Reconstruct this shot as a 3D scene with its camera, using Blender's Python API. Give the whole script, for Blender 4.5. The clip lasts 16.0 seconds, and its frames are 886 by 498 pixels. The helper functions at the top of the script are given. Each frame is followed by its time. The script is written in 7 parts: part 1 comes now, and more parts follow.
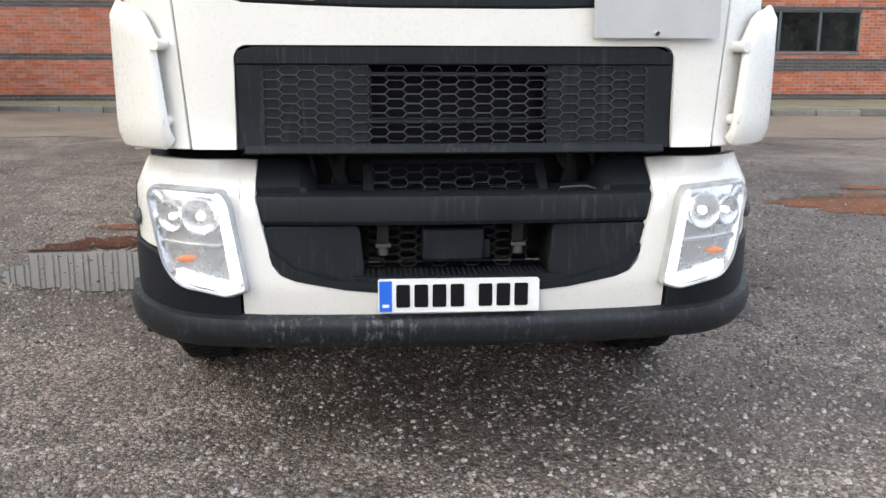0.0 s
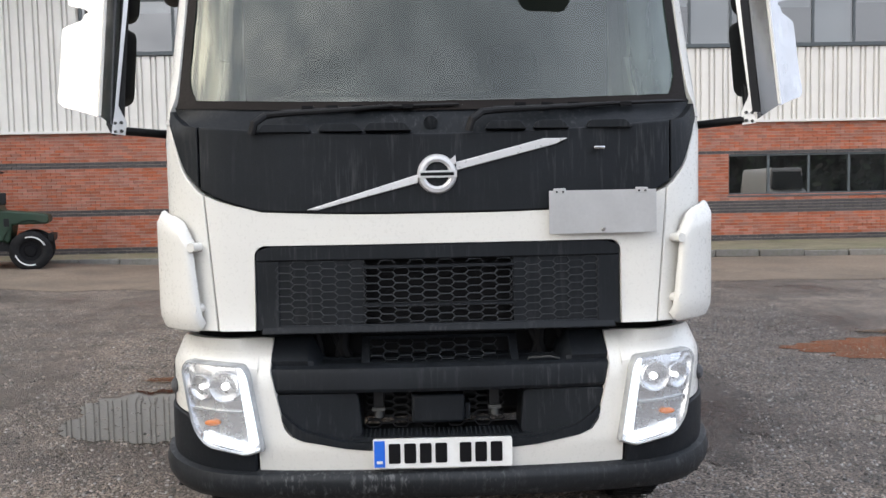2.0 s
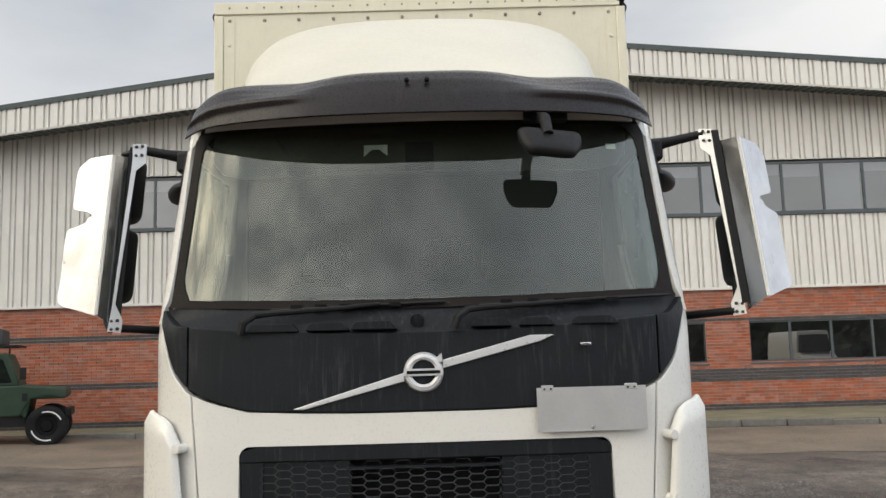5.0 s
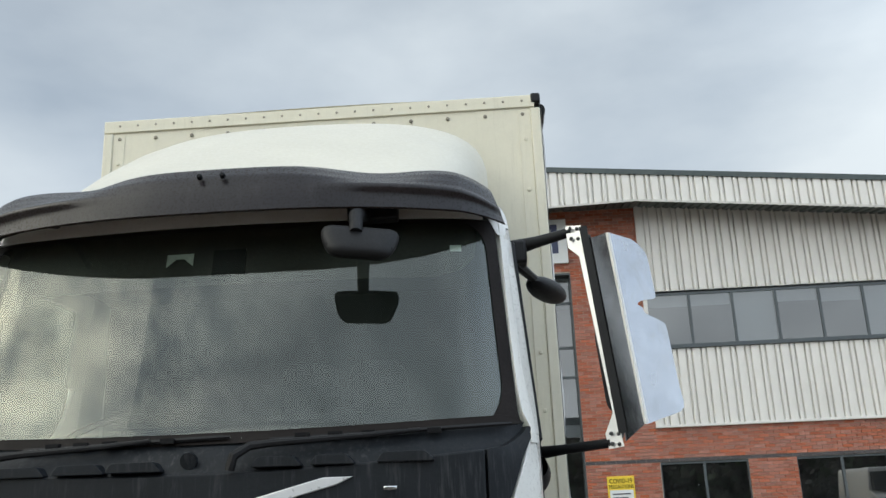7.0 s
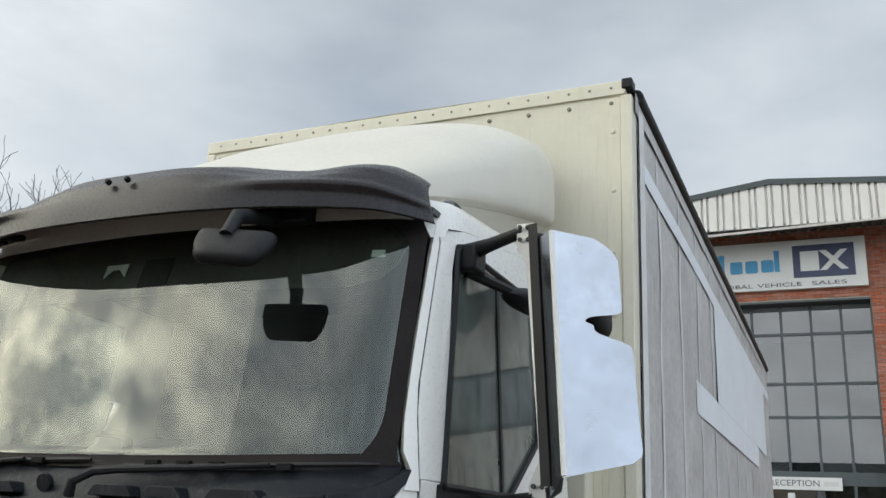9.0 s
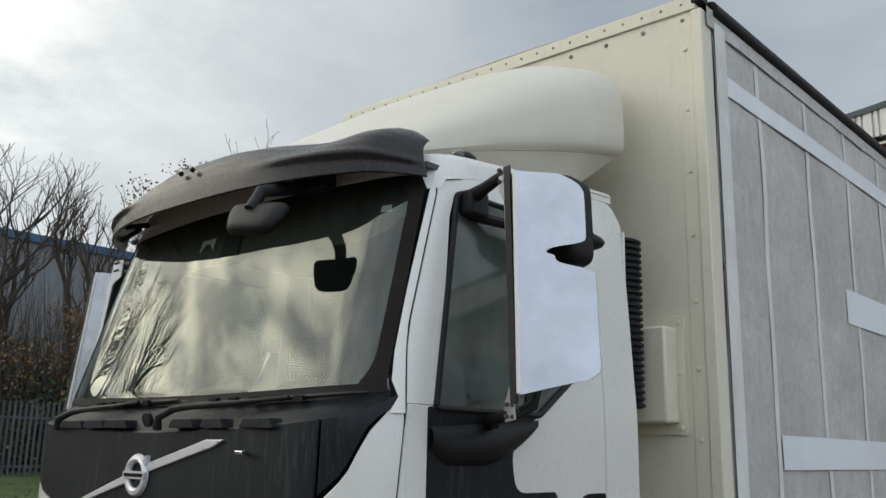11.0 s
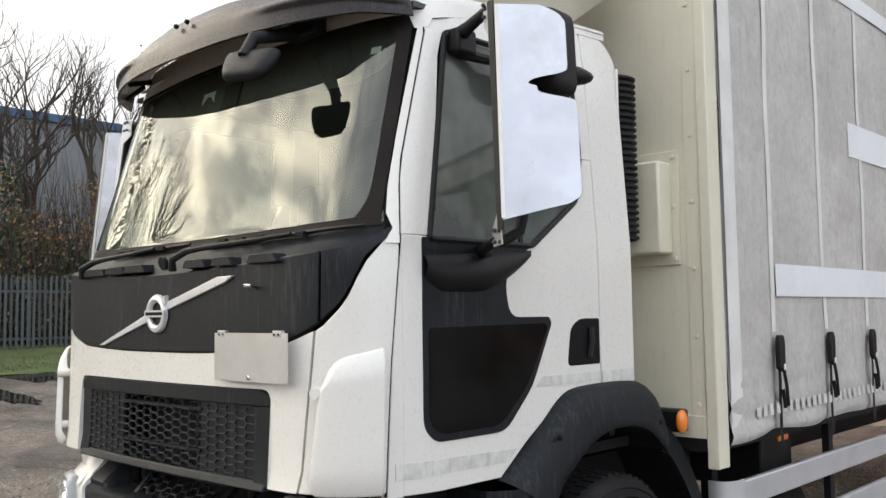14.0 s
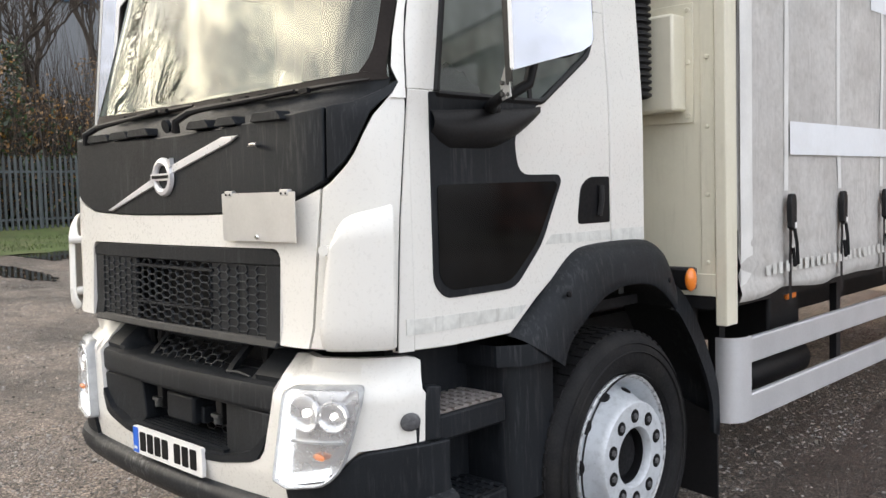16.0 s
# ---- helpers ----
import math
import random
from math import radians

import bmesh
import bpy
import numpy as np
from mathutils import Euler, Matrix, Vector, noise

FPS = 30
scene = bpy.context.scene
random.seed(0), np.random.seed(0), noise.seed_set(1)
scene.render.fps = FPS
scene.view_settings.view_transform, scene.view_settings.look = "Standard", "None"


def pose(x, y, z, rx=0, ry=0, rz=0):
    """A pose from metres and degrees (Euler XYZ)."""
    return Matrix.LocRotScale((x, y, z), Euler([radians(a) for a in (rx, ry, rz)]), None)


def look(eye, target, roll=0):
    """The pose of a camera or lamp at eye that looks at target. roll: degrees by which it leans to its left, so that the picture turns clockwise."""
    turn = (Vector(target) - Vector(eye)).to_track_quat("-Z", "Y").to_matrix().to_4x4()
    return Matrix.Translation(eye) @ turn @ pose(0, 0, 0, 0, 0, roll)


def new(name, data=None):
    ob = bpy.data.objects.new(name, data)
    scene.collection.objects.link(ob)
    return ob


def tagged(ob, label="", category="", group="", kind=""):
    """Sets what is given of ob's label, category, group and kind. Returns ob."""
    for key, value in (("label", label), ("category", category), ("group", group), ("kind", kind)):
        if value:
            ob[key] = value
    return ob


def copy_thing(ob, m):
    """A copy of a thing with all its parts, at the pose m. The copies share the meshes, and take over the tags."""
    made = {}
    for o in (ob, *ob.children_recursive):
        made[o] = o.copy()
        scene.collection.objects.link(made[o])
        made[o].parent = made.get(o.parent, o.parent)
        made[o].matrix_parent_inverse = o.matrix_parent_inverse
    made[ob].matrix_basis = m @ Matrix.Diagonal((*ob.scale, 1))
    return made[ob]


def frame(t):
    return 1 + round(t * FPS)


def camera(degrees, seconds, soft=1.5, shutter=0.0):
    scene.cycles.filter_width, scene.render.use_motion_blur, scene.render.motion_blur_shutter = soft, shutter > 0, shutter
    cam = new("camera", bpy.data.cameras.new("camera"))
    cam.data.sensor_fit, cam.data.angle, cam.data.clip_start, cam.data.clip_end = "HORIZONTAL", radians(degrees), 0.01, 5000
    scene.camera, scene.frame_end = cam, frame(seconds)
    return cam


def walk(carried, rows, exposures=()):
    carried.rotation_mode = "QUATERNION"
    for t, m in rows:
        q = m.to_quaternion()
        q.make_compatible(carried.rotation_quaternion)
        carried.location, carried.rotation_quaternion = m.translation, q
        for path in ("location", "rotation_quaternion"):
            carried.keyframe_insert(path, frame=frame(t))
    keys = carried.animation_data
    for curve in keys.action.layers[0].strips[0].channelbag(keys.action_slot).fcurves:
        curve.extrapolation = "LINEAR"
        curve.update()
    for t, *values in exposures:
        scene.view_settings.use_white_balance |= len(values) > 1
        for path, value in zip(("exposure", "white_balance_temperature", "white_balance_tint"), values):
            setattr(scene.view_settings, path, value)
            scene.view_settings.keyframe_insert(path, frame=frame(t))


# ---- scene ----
cam = camera(53.0, 16.0)
PATH = [
    (0, (-0.295, -2.751, 1.412), (-0.123, -0.806, 0.978), 0.2),
    (0.5, (-0.257, -2.968, 1.471), (-0.109, -1.005, 1.121), 0.1),
    (1, (-0.242, -3.131, 1.535), (-0.118, -1.154, 1.262), -0.1),
    (1.5, (-0.152, -3.225, 1.575), (-0.055, -1.237, 1.374), -0.5),
    (2, (-0.088, -3.274, 1.619), (-0.025, -1.279, 1.491), -1.1),
    (2.5, (-0.079, -3.297, 1.649), (-0.028, -1.299, 1.594), -1.4),
    (3, (-0.067, -3.311, 1.674), (-0.026, -1.312, 1.681), -1.6),
    (3.2, (-0.074, -3.312, 1.679), (-0.033, -1.313, 1.707), -1.6),
    (5.3, (0.097, -3.275, 1.742), (0.107, -1.297, 2.036), -1.6),
    (5.5, (0.127, -3.217, 1.737), (0.133, -1.245, 2.07), -1.6),
    (6, (0.266, -3.025, 1.745), (0.261, -1.071, 2.169), -2.1),
    (6.5, (0.589, -2.88, 1.712), (0.55, -0.942, 2.204), -2.9),
    (7, (0.932, -2.683, 1.724), (0.832, -0.763, 2.273), -2.4),
    (7.5, (1.231, -2.456, 1.74), (1.045, -0.557, 2.34), -2.5),
    (8, (1.63, -2.311, 1.735), (1.239, -0.45, 2.355), -0.8),
    (8.5, (1.886, -2.1, 1.756), (1.312, -0.286, 2.374), 1.5),
    (9, (2.087, -1.89, 1.807), (1.297, -0.154, 2.409), 3.0),
    (9.2, (2.188, -1.827, 1.828), (1.302, -0.13, 2.405), 3.6),
    (11.3, (3.055, -1.665, 1.769), (1.712, -0.246, 2.195), 0.5),
    (11.5, (3.089, -1.661, 1.743), (1.723, -0.258, 2.153), 0.3),
    (12, (3.09, -1.657, 1.736), (1.709, -0.253, 2.085), 0.4),
    (12.5, (3.095, -1.658, 1.734), (1.725, -0.23, 2.025), 0.6),
    (13, (3.097, -1.666, 1.713), (1.736, -0.22, 1.955), 0.1),
    (13.5, (3.112, -1.678, 1.681), (1.749, -0.228, 1.882), -0.6),
    (14, (3.12, -1.679, 1.67), (1.749, -0.23, 1.816), -0.8),
    (14.5, (3.116, -1.682, 1.662), (1.741, -0.232, 1.74), -0.7),
    (15, (3.124, -1.683, 1.644), (1.741, -0.238, 1.656), -0.9),
    (15.5, (3.114, -1.671, 1.634), (1.726, -0.232, 1.57), -1.1),
    (16, (3.099, -1.651, 1.604), (1.707, -0.22, 1.474), -1.6),
]
walk(cam, [(t, look(eye, target, roll)) for t, eye, target, roll in PATH],
     exposures=((0.0, 0.74, 6250, 10), (0.5, 0.53, 6220, 11), (1.0, 0.29, 6200, 10), (2.0, 0.48, 6250, 11), (3.0, 0.46, 6250, 10), (5.5, 0.12, 6800, 7), (6.0, 0.19, 6300, 5), (6.5, 0.15, 6100, 3), (7.5, 0.07, 6200, 4), (9.0, 0.06, 6250, 5), (11.4, -0.24, 6400, 5), (12.5, 0.14, 6700, 9), (14.0, 0.46, 6750, 10), (16.0, 0.74, 6800, 11)))

# ---- world, sun ----
world = bpy.data.worlds.new("sky")
scene.world = world
world.use_nodes = True
wn, wl = world.node_tree.nodes, world.node_tree.links
wn.clear()
SUN_EL, SUN_AZ = 25.0, 246.0  # degrees; azimuth clockwise from +y


def toward(az, el):
    return (math.sin(radians(az)) * math.cos(radians(el)), math.cos(radians(az)) * math.cos(radians(el)), math.sin(radians(el)))


def build_sky():
    """A broken cloud sheet over a clear sky, brighter round the veiled sun."""
    def node(kind, **values):
        n = wn.new(kind)
        for key, value in values.items():
            n.inputs[key].default_value = value
        return n

    def math_node(op, a, b):
        n = wn.new("ShaderNodeMath")
        n.operation = op
        for sock, v in zip(n.inputs, (a, b)):
            if isinstance(v, (int, float)):
                sock.default_value = v
            else:
                wl.new(v, sock)
        return n.outputs[0]

    out, bg = wn.new("ShaderNodeOutputWorld"), node("ShaderNodeBackground", Strength=0.10)
    sky = wn.new("ShaderNodeTexSky")
    sky.sky_type, sky.sun_disc = "NISHITA", False
    sky.sun_elevation, sky.sun_rotation = radians(SUN_EL), radians(SUN_AZ)
    sky.air_density, sky.dust_density = 1.0, 3.0
    co = wn.new("ShaderNodeTexCoord")
    mp = node("ShaderNodeMapping", Scale=(1.0, 1.0, 2.2), Rotation=(0.0, 0.12, 0.7))
    wl.new(co.outputs["Generated"], mp.inputs["Vector"])
    n1, n2, n3 = node("ShaderNodeTexNoise", Scale=2.0, Detail=8.0, Roughness=0.5), node("ShaderNodeTexNoise", Scale=1.2, Detail=5.0), node("ShaderNodeTexNoise", Scale=7.0, Detail=8.0, Roughness=0.6)
    for n in (n1, n2, n3):
        wl.new(mp.outputs[0], n.inputs["Vector"])

    def glow(az, el, power):
        d = wn.new("ShaderNodeVectorMath")
        d.operation = "DOT_PRODUCT"
        wl.new(co.outputs["Generated"], d.inputs[0])
        d.inputs[1].default_value = toward(az, el)
        return math_node("POWER", math_node("MAXIMUM", d.outputs["Value"], 0.0), power)

    cover = wn.new("ShaderNodeValToRGB")
    cover.color_ramp.elements[0].position, cover.color_ramp.elements[1].position = 0.30, 0.58
    cover.color_ramp.elements[0].color, cover.color_ramp.elements[1].color = (0.55, 0.55, 0.55, 1), (1, 1, 1, 1)
    wl.new(n1.outputs["Fac"], cover.inputs["Fac"])
    tone = wn.new("ShaderNodeValToRGB")
    tone.color_ramp.elements[0].position, tone.color_ramp.elements[1].position = 0.30, 0.70
    tone.color_ramp.elements[0].color, tone.color_ramp.elements[1].color = (6.0, 6.3, 7.0, 1), (8.0, 8.0, 8.2, 1)
    wl.new(n2.outputs["Fac"], tone.inputs["Fac"])
    # light through the cloud: broad behind the viewer, warm and patchy by the sun
    patch = wn.new("ShaderNodeMapRange")
    for k, v in zip((1, 2, 3, 4), (0.40, 0.64, -0.10, 3.6)):
        patch.inputs[k].default_value = v
    wl.new(n3.outputs["Fac"], patch.inputs[0])
    broad = math_node("MULTIPLY", math_node("MULTIPLY", glow(222, 30, 2.0), 1.25), math_node("ADD", math_node("MULTIPLY", patch.outputs[0], 0.2), 0.65))
    tight = math_node("MULTIPLY", math_node("MULTIPLY", glow(SUN_AZ - 3, SUN_EL + 2, 10.0), 1.7), patch.outputs[0])
    warm = wn.new("ShaderNodeVectorMath")
    warm.operation = "SCALE"
    warm.inputs[0].default_value = (1.25, 1.06, 0.70)
    west = math_node("MULTIPLY", glow(300, 13, 30.0), 0.05)
    wl.new(math_node("ADD", tight, west), warm.inputs["Scale"])
    plain = wn.new("ShaderNodeVectorMath")
    plain.operation = "SCALE"
    plain.inputs[0].default_value = (1.0, 1.0, 0.985)
    wl.new(math_node("ADD", broad, 1.0), plain.inputs["Scale"])
    gain = wn.new("ShaderNodeVectorMath")
    gain.operation = "ADD"
    wl.new(warm.outputs[0], gain.inputs[0])
    wl.new(plain.outputs[0], gain.inputs[1])
    east = wn.new("ShaderNodeVectorMath")
    east.operation = "SCALE"
    east.inputs[0].default_value = (0.90, 1.0, 1.14)
    wl.new(math_node("MULTIPLY", glow(102, 38, 3.2), 1.6), east.inputs["Scale"])
    both = wn.new("ShaderNodeVectorMath")
    both.operation = "ADD"
    wl.new(gain.outputs[0], both.inputs[0])
    wl.new(east.outputs[0], both.inputs[1])
    lit = wn.new("ShaderNodeVectorMath")
    lit.operation = "MULTIPLY"
    wl.new(tone.outputs["Color"], lit.inputs[0])
    wl.new(both.outputs[0], lit.inputs[1])
    mix = wn.new("ShaderNodeMix")
    mix.data_type = "RGBA"
    wl.new(cover.outputs["Color"], mix.inputs[0])
    wl.new(sky.outputs[0], mix.inputs[6])
    wl.new(lit.outputs[0], mix.inputs[7])
    wl.new(mix.outputs[2], bg.inputs["Color"])
    wl.new(bg.outputs[0], out.inputs["Surface"])


build_sky()
sun_data = bpy.data.lights.new("sun", "SUN")
sun_data.energy, sun_data.angle, sun_data.color = 0.6, radians(60), (1.0, 0.91, 0.78)
sun = new("sun", sun_data)
sun.matrix_world = look((0, 0, 0), [-c for c in toward(SUN_AZ, SUN_EL)])


# ---- materials ----
def material(name, color, rough=0.5, metal=0.0, vary=0.12, scale=6.0, fine=60.0, bump=0.0, coat=0.0, streak=None, dirt=None, spec=0.5, island=0.0, piece=0.0, stretch=(1, 1, 1), rvary=0.1):
    """A surface with two scales of variation; streak: (colour, amount) of vertical run marks; dirt: (colour, amount, scale)."""
    m = bpy.data.materials.new(name)
    m.use_nodes = True
    nd, lk = m.node_tree.nodes, m.node_tree.links
    b = nd["Principled BSDF"]
    b.inputs["Metallic"].default_value, b.inputs["Specular IOR Level"].default_value = metal, spec
    b.inputs["Coat Weight"].default_value, b.inputs["Coat Roughness"].default_value = coat, 0.08
    co, mp = nd.new("ShaderNodeTexCoord"), nd.new("ShaderNodeMapping")
    mp.inputs["Scale"].default_value = stretch
    lk.new(co.outputs["Object"], mp.inputs["Vector"])

    def noise_node(sc, detail=4.0, vec=None, rough_=0.55):
        n = nd.new("ShaderNodeTexNoise")
        n.inputs["Scale"].default_value, n.inputs["Detail"].default_value, n.inputs["Roughness"].default_value = sc, detail, rough_
        lk.new(vec or mp.outputs[0], n.inputs["Vector"])
        return n.outputs["Fac"]

    def span(sock, a, c, lo, hi):
        r = nd.new("ShaderNodeMapRange")
        r.inputs[1].default_value, r.inputs[2].default_value, r.inputs[3].default_value, r.inputs[4].default_value = a, c, lo, hi
        lk.new(sock, r.inputs[0])
        return r.outputs[0]

    def blend(fac, a, c, mode="MIX"):
        x = nd.new("ShaderNodeMix")
        x.data_type, x.blend_type = "RGBA", mode
        for sock, val in ((x.inputs[0], fac), (x.inputs[6], a), (x.inputs[7], c)):
            if hasattr(val, "links") or hasattr(val, "is_linked"):
                lk.new(val, sock)
            else:
                sock.default_value = val if isinstance(val, float) else (*val[:3], 1)
        return x.outputs[2]

    big, small = noise_node(scale), noise_node(fine, 6.0)
    lo, hi = [c * (1 - vary) for c in color], [min(1, c * (1 + vary)) for c in color]
    col = blend(span(big, 0.3, 0.7, 0, 1), lo, hi)
    col = blend(span(small, 0.25, 0.75, 0, vary * 1.5), col, [c * 0.55 for c in color])
    if island or piece:
        if island:
            g = nd.new("ShaderNodeNewGeometry").outputs["Random Per Island"]
        else:
            g = nd.new("ShaderNodeObjectInfo").outputs["Random"]
        hv = nd.new("ShaderNodeHueSaturation")
        k = island or piece
        lk.new(span(g, 0, 1, 1 - k, 1 + k * 0.7), hv.inputs["Value"])
        w2 = nd.new("ShaderNodeMath")
        w2.operation = "FRACT"
        m2 = nd.new("ShaderNodeMath")
        m2.operation = "MULTIPLY"
        m2.inputs[1].default_value = 7.31
        lk.new(g, m2.inputs[0])
        lk.new(m2.outputs[0], w2.inputs[0])
        lk.new(span(w2.outputs[0], 0, 1, 1 - k * 0.9, 1 + k * 0.4), hv.inputs["Saturation"])
        lk.new(col, hv.inputs["Color"])
        col = hv.outputs["Color"]
    if streak:
        mp2 = nd.new("ShaderNodeMapping")
        mp2.inputs["Scale"].default_value = (1, 1, 0.07)
        lk.new(co.outputs["Object"], mp2.inputs["Vector"])
        s = noise_node(streak[2] if len(streak) > 2 else 38.0, 4.0, mp2.outputs[0], 0.7)
        area = noise_node(3.0, 3.0)
        f = nd.new("ShaderNodeMath")
        f.operation = "MULTIPLY"
        lk.new(span(s, 0.52, 0.72, 0, streak[1]), f.inputs[0])
        lk.new(span(area, 0.4, 0.6, 0.15, 1), f.inputs[1])
        col = blend(f.outputs[0], col, streak[0])
    if dirt:
        for shade, amount, size in ([dirt] if isinstance(dirt[1], float) else dirt):
            d = noise_node(size, 8.0, None, 0.7)
            col = blend(span(d, 0.48, 0.70, 0, amount), col, shade)
    lk.new(col, b.inputs["Base Color"])
    rr = span(small, 0.3, 0.7, max(0.0, rough - rvary), min(1.0, rough + rvary))
    lk.new(rr, b.inputs["Roughness"])
    if bump:
        bp = nd.new("ShaderNodeBump")
        bp.inputs["Strength"].default_value, bp.inputs["Distance"].default_value = 1.0, bump
        lk.new(noise_node(fine, 5.0), bp.inputs["Height"])
        lk.new(bp.outputs[0], b.inputs["Normal"])
    return m


def glass(name, tint, ior=1.5, rough=0.0, film=0.0, film_color=(0.5, 0.52, 0.5), sheen=(1, 1, 1), mist=0.0):
    """A thin pane: clear tint, mirror-like gloss by Fresnel, and a little dust film."""
    m = bpy.data.materials.new(name)
    m.use_nodes = True
    nd, lk = m.node_tree.nodes, m.node_tree.links
    nd.clear()
    out, tr, gl, mx, lw = nd.new("ShaderNodeOutputMaterial"), nd.new("ShaderNodeBsdfTransparent"), nd.new("ShaderNodeBsdfGlossy"), nd.new("ShaderNodeMixShader"), nd.new("ShaderNodeLayerWeight")
    pw, ml = nd.new("ShaderNodeMath"), nd.new("ShaderNodeMath")
    tr.inputs[0].default_value = (*tint, 1)
    gl.inputs["Color"].default_value = (*sheen, 1)
    gl.inputs["Roughness"].default_value = rough
    f0 = ((ior - 1) / (ior + 1)) ** 2
    lw.inputs[0].default_value = 0.5
    pw.operation, ml.operation = "POWER", "MULTIPLY_ADD"
    pw.inputs[1].default_value, ml.inputs[1].default_value, ml.inputs[2].default_value = 5.0, 1.0 - f0, f0
    lk.new(lw.outputs["Facing"], pw.inputs[0])
    lk.new(pw.outputs[0], ml.inputs[0])
    lk.new(ml.outputs[0], mx.inputs[0])
    base = tr.outputs[0]
    if film:
        df, m2, no, mr, co = nd.new("ShaderNodeBsdfDiffuse"), nd.new("ShaderNodeMixShader"), nd.new("ShaderNodeTexNoise"), nd.new("ShaderNodeMapRange"), nd.new("ShaderNodeTexCoord")
        df.inputs[0].default_value = (*film_color, 1)
        no.inputs["Scale"].default_value, no.inputs["Detail"].default_value = 2.5, 3.0
        lk.new(co.outputs["Object"], no.inputs["Vector"])
        mr.inputs[1].default_value, mr.inputs[2].default_value, mr.inputs[3].default_value, mr.inputs[4].default_value = 0.35, 0.75, film * 0.3, film * 1.6
        lk.new(no.outputs["Fac"], mr.inputs[0])
        lk.new(mr.outputs[0], m2.inputs[0])
        lk.new(base, m2.inputs[1])
        coat_ = df.outputs[0]
        if mist:
            tl, m3 = nd.new("ShaderNodeBsdfTranslucent"), nd.new("ShaderNodeMixShader")
            tl.inputs[0].default_value, m3.inputs[0].default_value = (*film_color, 1), mist
            lk.new(coat_, m3.inputs[1])
            lk.new(tl.outputs[0], m3.inputs[2])
            coat_ = m3.outputs[0]
        lk.new(coat_, m2.inputs[2])
        base = m2.outputs[0]
    lk.new(base, mx.inputs[1])
    lk.new(gl.outputs[0], mx.inputs[2])
    lk.new(mx.outputs[0], out.inputs["Surface"])
    return m


def lamp_glow(name, color, strength):
    m = bpy.data.materials.new(name)
    m.use_nodes = True
    b = m.node_tree.nodes["Principled BSDF"]
    b.inputs["Base Color"].default_value = (*color, 1)
    b.inputs["Emission Color"].default_value, b.inputs["Emission Strength"].default_value = (*color, 1), strength
    return m


M_WHITE = material("white cab paint", (0.735, 0.72, 0.675), 0.32, vary=0.015, scale=3, fine=90, coat=0.5, dirt=((0.58, 0.54, 0.46), 0.03, 0.8), streak=((0.55, 0.52, 0.45), 0.08))
M_DEFL = material("weathered white fibreglass", (0.63, 0.60, 0.51), 0.38, vary=0.04, scale=2.5, fine=60, dirt=((0.5, 0.47, 0.40), 0.2, 1.4), streak=((0.5, 0.47, 0.4), 0.15))
M_SCUFF = material("scuffed bumper plastic", (0.014, 0.016, 0.019), 0.5, vary=0.25, scale=5, fine=150, bump=0.0005, streak=((0.20, 0.205, 0.21), 0.7, 55.0), spec=0.3)
M_CREAM = material("cream body panel", (0.72, 0.68, 0.545), 0.45, vary=0.05, scale=2.5, fine=70, streak=((0.42, 0.38, 0.28), 0.28), dirt=((0.45, 0.42, 0.34), 0.3, 2.5), bump=0.0006)
M_DARK = material("dark grey plastic", (0.0105, 0.0125, 0.0155), 0.5, vary=0.2, scale=5, fine=180, bump=0.0004, streak=((0.085, 0.088, 0.092), 0.42, 60.0), spec=0.2)
M_VISOR = material("smoked sun visor plastic", (0.016, 0.013, 0.015), 0.30, vary=0.25, scale=4, fine=120, streak=((0.11, 0.10, 0.10), 0.35), bump=0.0004, coat=0.1, spec=0.35)
# smoked plastic lets some brown light through
vn, vl = M_VISOR.node_tree.nodes, M_VISOR.node_tree.links
v_mix, v_trans = vn.new("ShaderNodeMixShader"), vn.new("ShaderNodeBsdfTranslucent")
v_trans.inputs["Color"].default_value, v_mix.inputs[0].default_value = (0.34, 0.24, 0.16, 1), 0.20
vl.new(vn["Principled BSDF"].outputs[0], v_mix.inputs[1])
vl.new(v_trans.outputs[0], v_mix.inputs[2])
vl.new(v_mix.outputs[0], vn["Material Output"].inputs["Surface"])
M_BLACK = material("black rubber", (0.009, 0.009, 0.010), 0.55, vary=0.25, scale=8, fine=160, bump=0.0004, spec=0.3)
M_TYRE = material("tyre rubber", (0.011, 0.011, 0.012), 0.7, vary=0.3, scale=9, fine=120, bump=0.0008, spec=0.2, dirt=((0.06, 0.055, 0.045), 0.2, 5.0))
M_STEEL = material("brushed stainless sheet", (0.45, 0.455, 0.475), 0.22, 1.0, vary=0.10, scale=4, fine=14, rvary=0.06, dirt=((0.38, 0.36, 0.33), 0.45, 6.0), bump=0.0012)
M_ALU = material("galvanised plate", (0.62, 0.62, 0.615), 0.38, 0.7, vary=0.08, scale=5, fine=80, streak=((0.72, 0.72, 0.70), 0.4))
M_CHROME = material("chrome", (0.80, 0.80, 0.80), 0.12, 1.0, vary=0.04, scale=6, fine=60, rvary=0.05)
M_SILVER = material("silver wheel paint", (0.56, 0.59, 0.62), 0.36, 0.15, vary=0.05, scale=8, fine=90, dirt=(((0.05, 0.05, 0.05), 0.25, 30.0), ((0.30, 0.31, 0.32), 0.25, 5.0)))
M_TREAD = material("worn muddy step plate", (0.30, 0.275, 0.265), 0.5, 0.25, vary=0.2, scale=9, fine=70, dirt=(((0.10, 0.085, 0.075), 0.8, 9.0), ((0.08, 0.07, 0.06), 0.6, 30.0)))
M_RAIL = material("anodised guard rail", (0.60, 0.60, 0.61), 0.4, 0.4, vary=0.06, scale=4, fine=70)
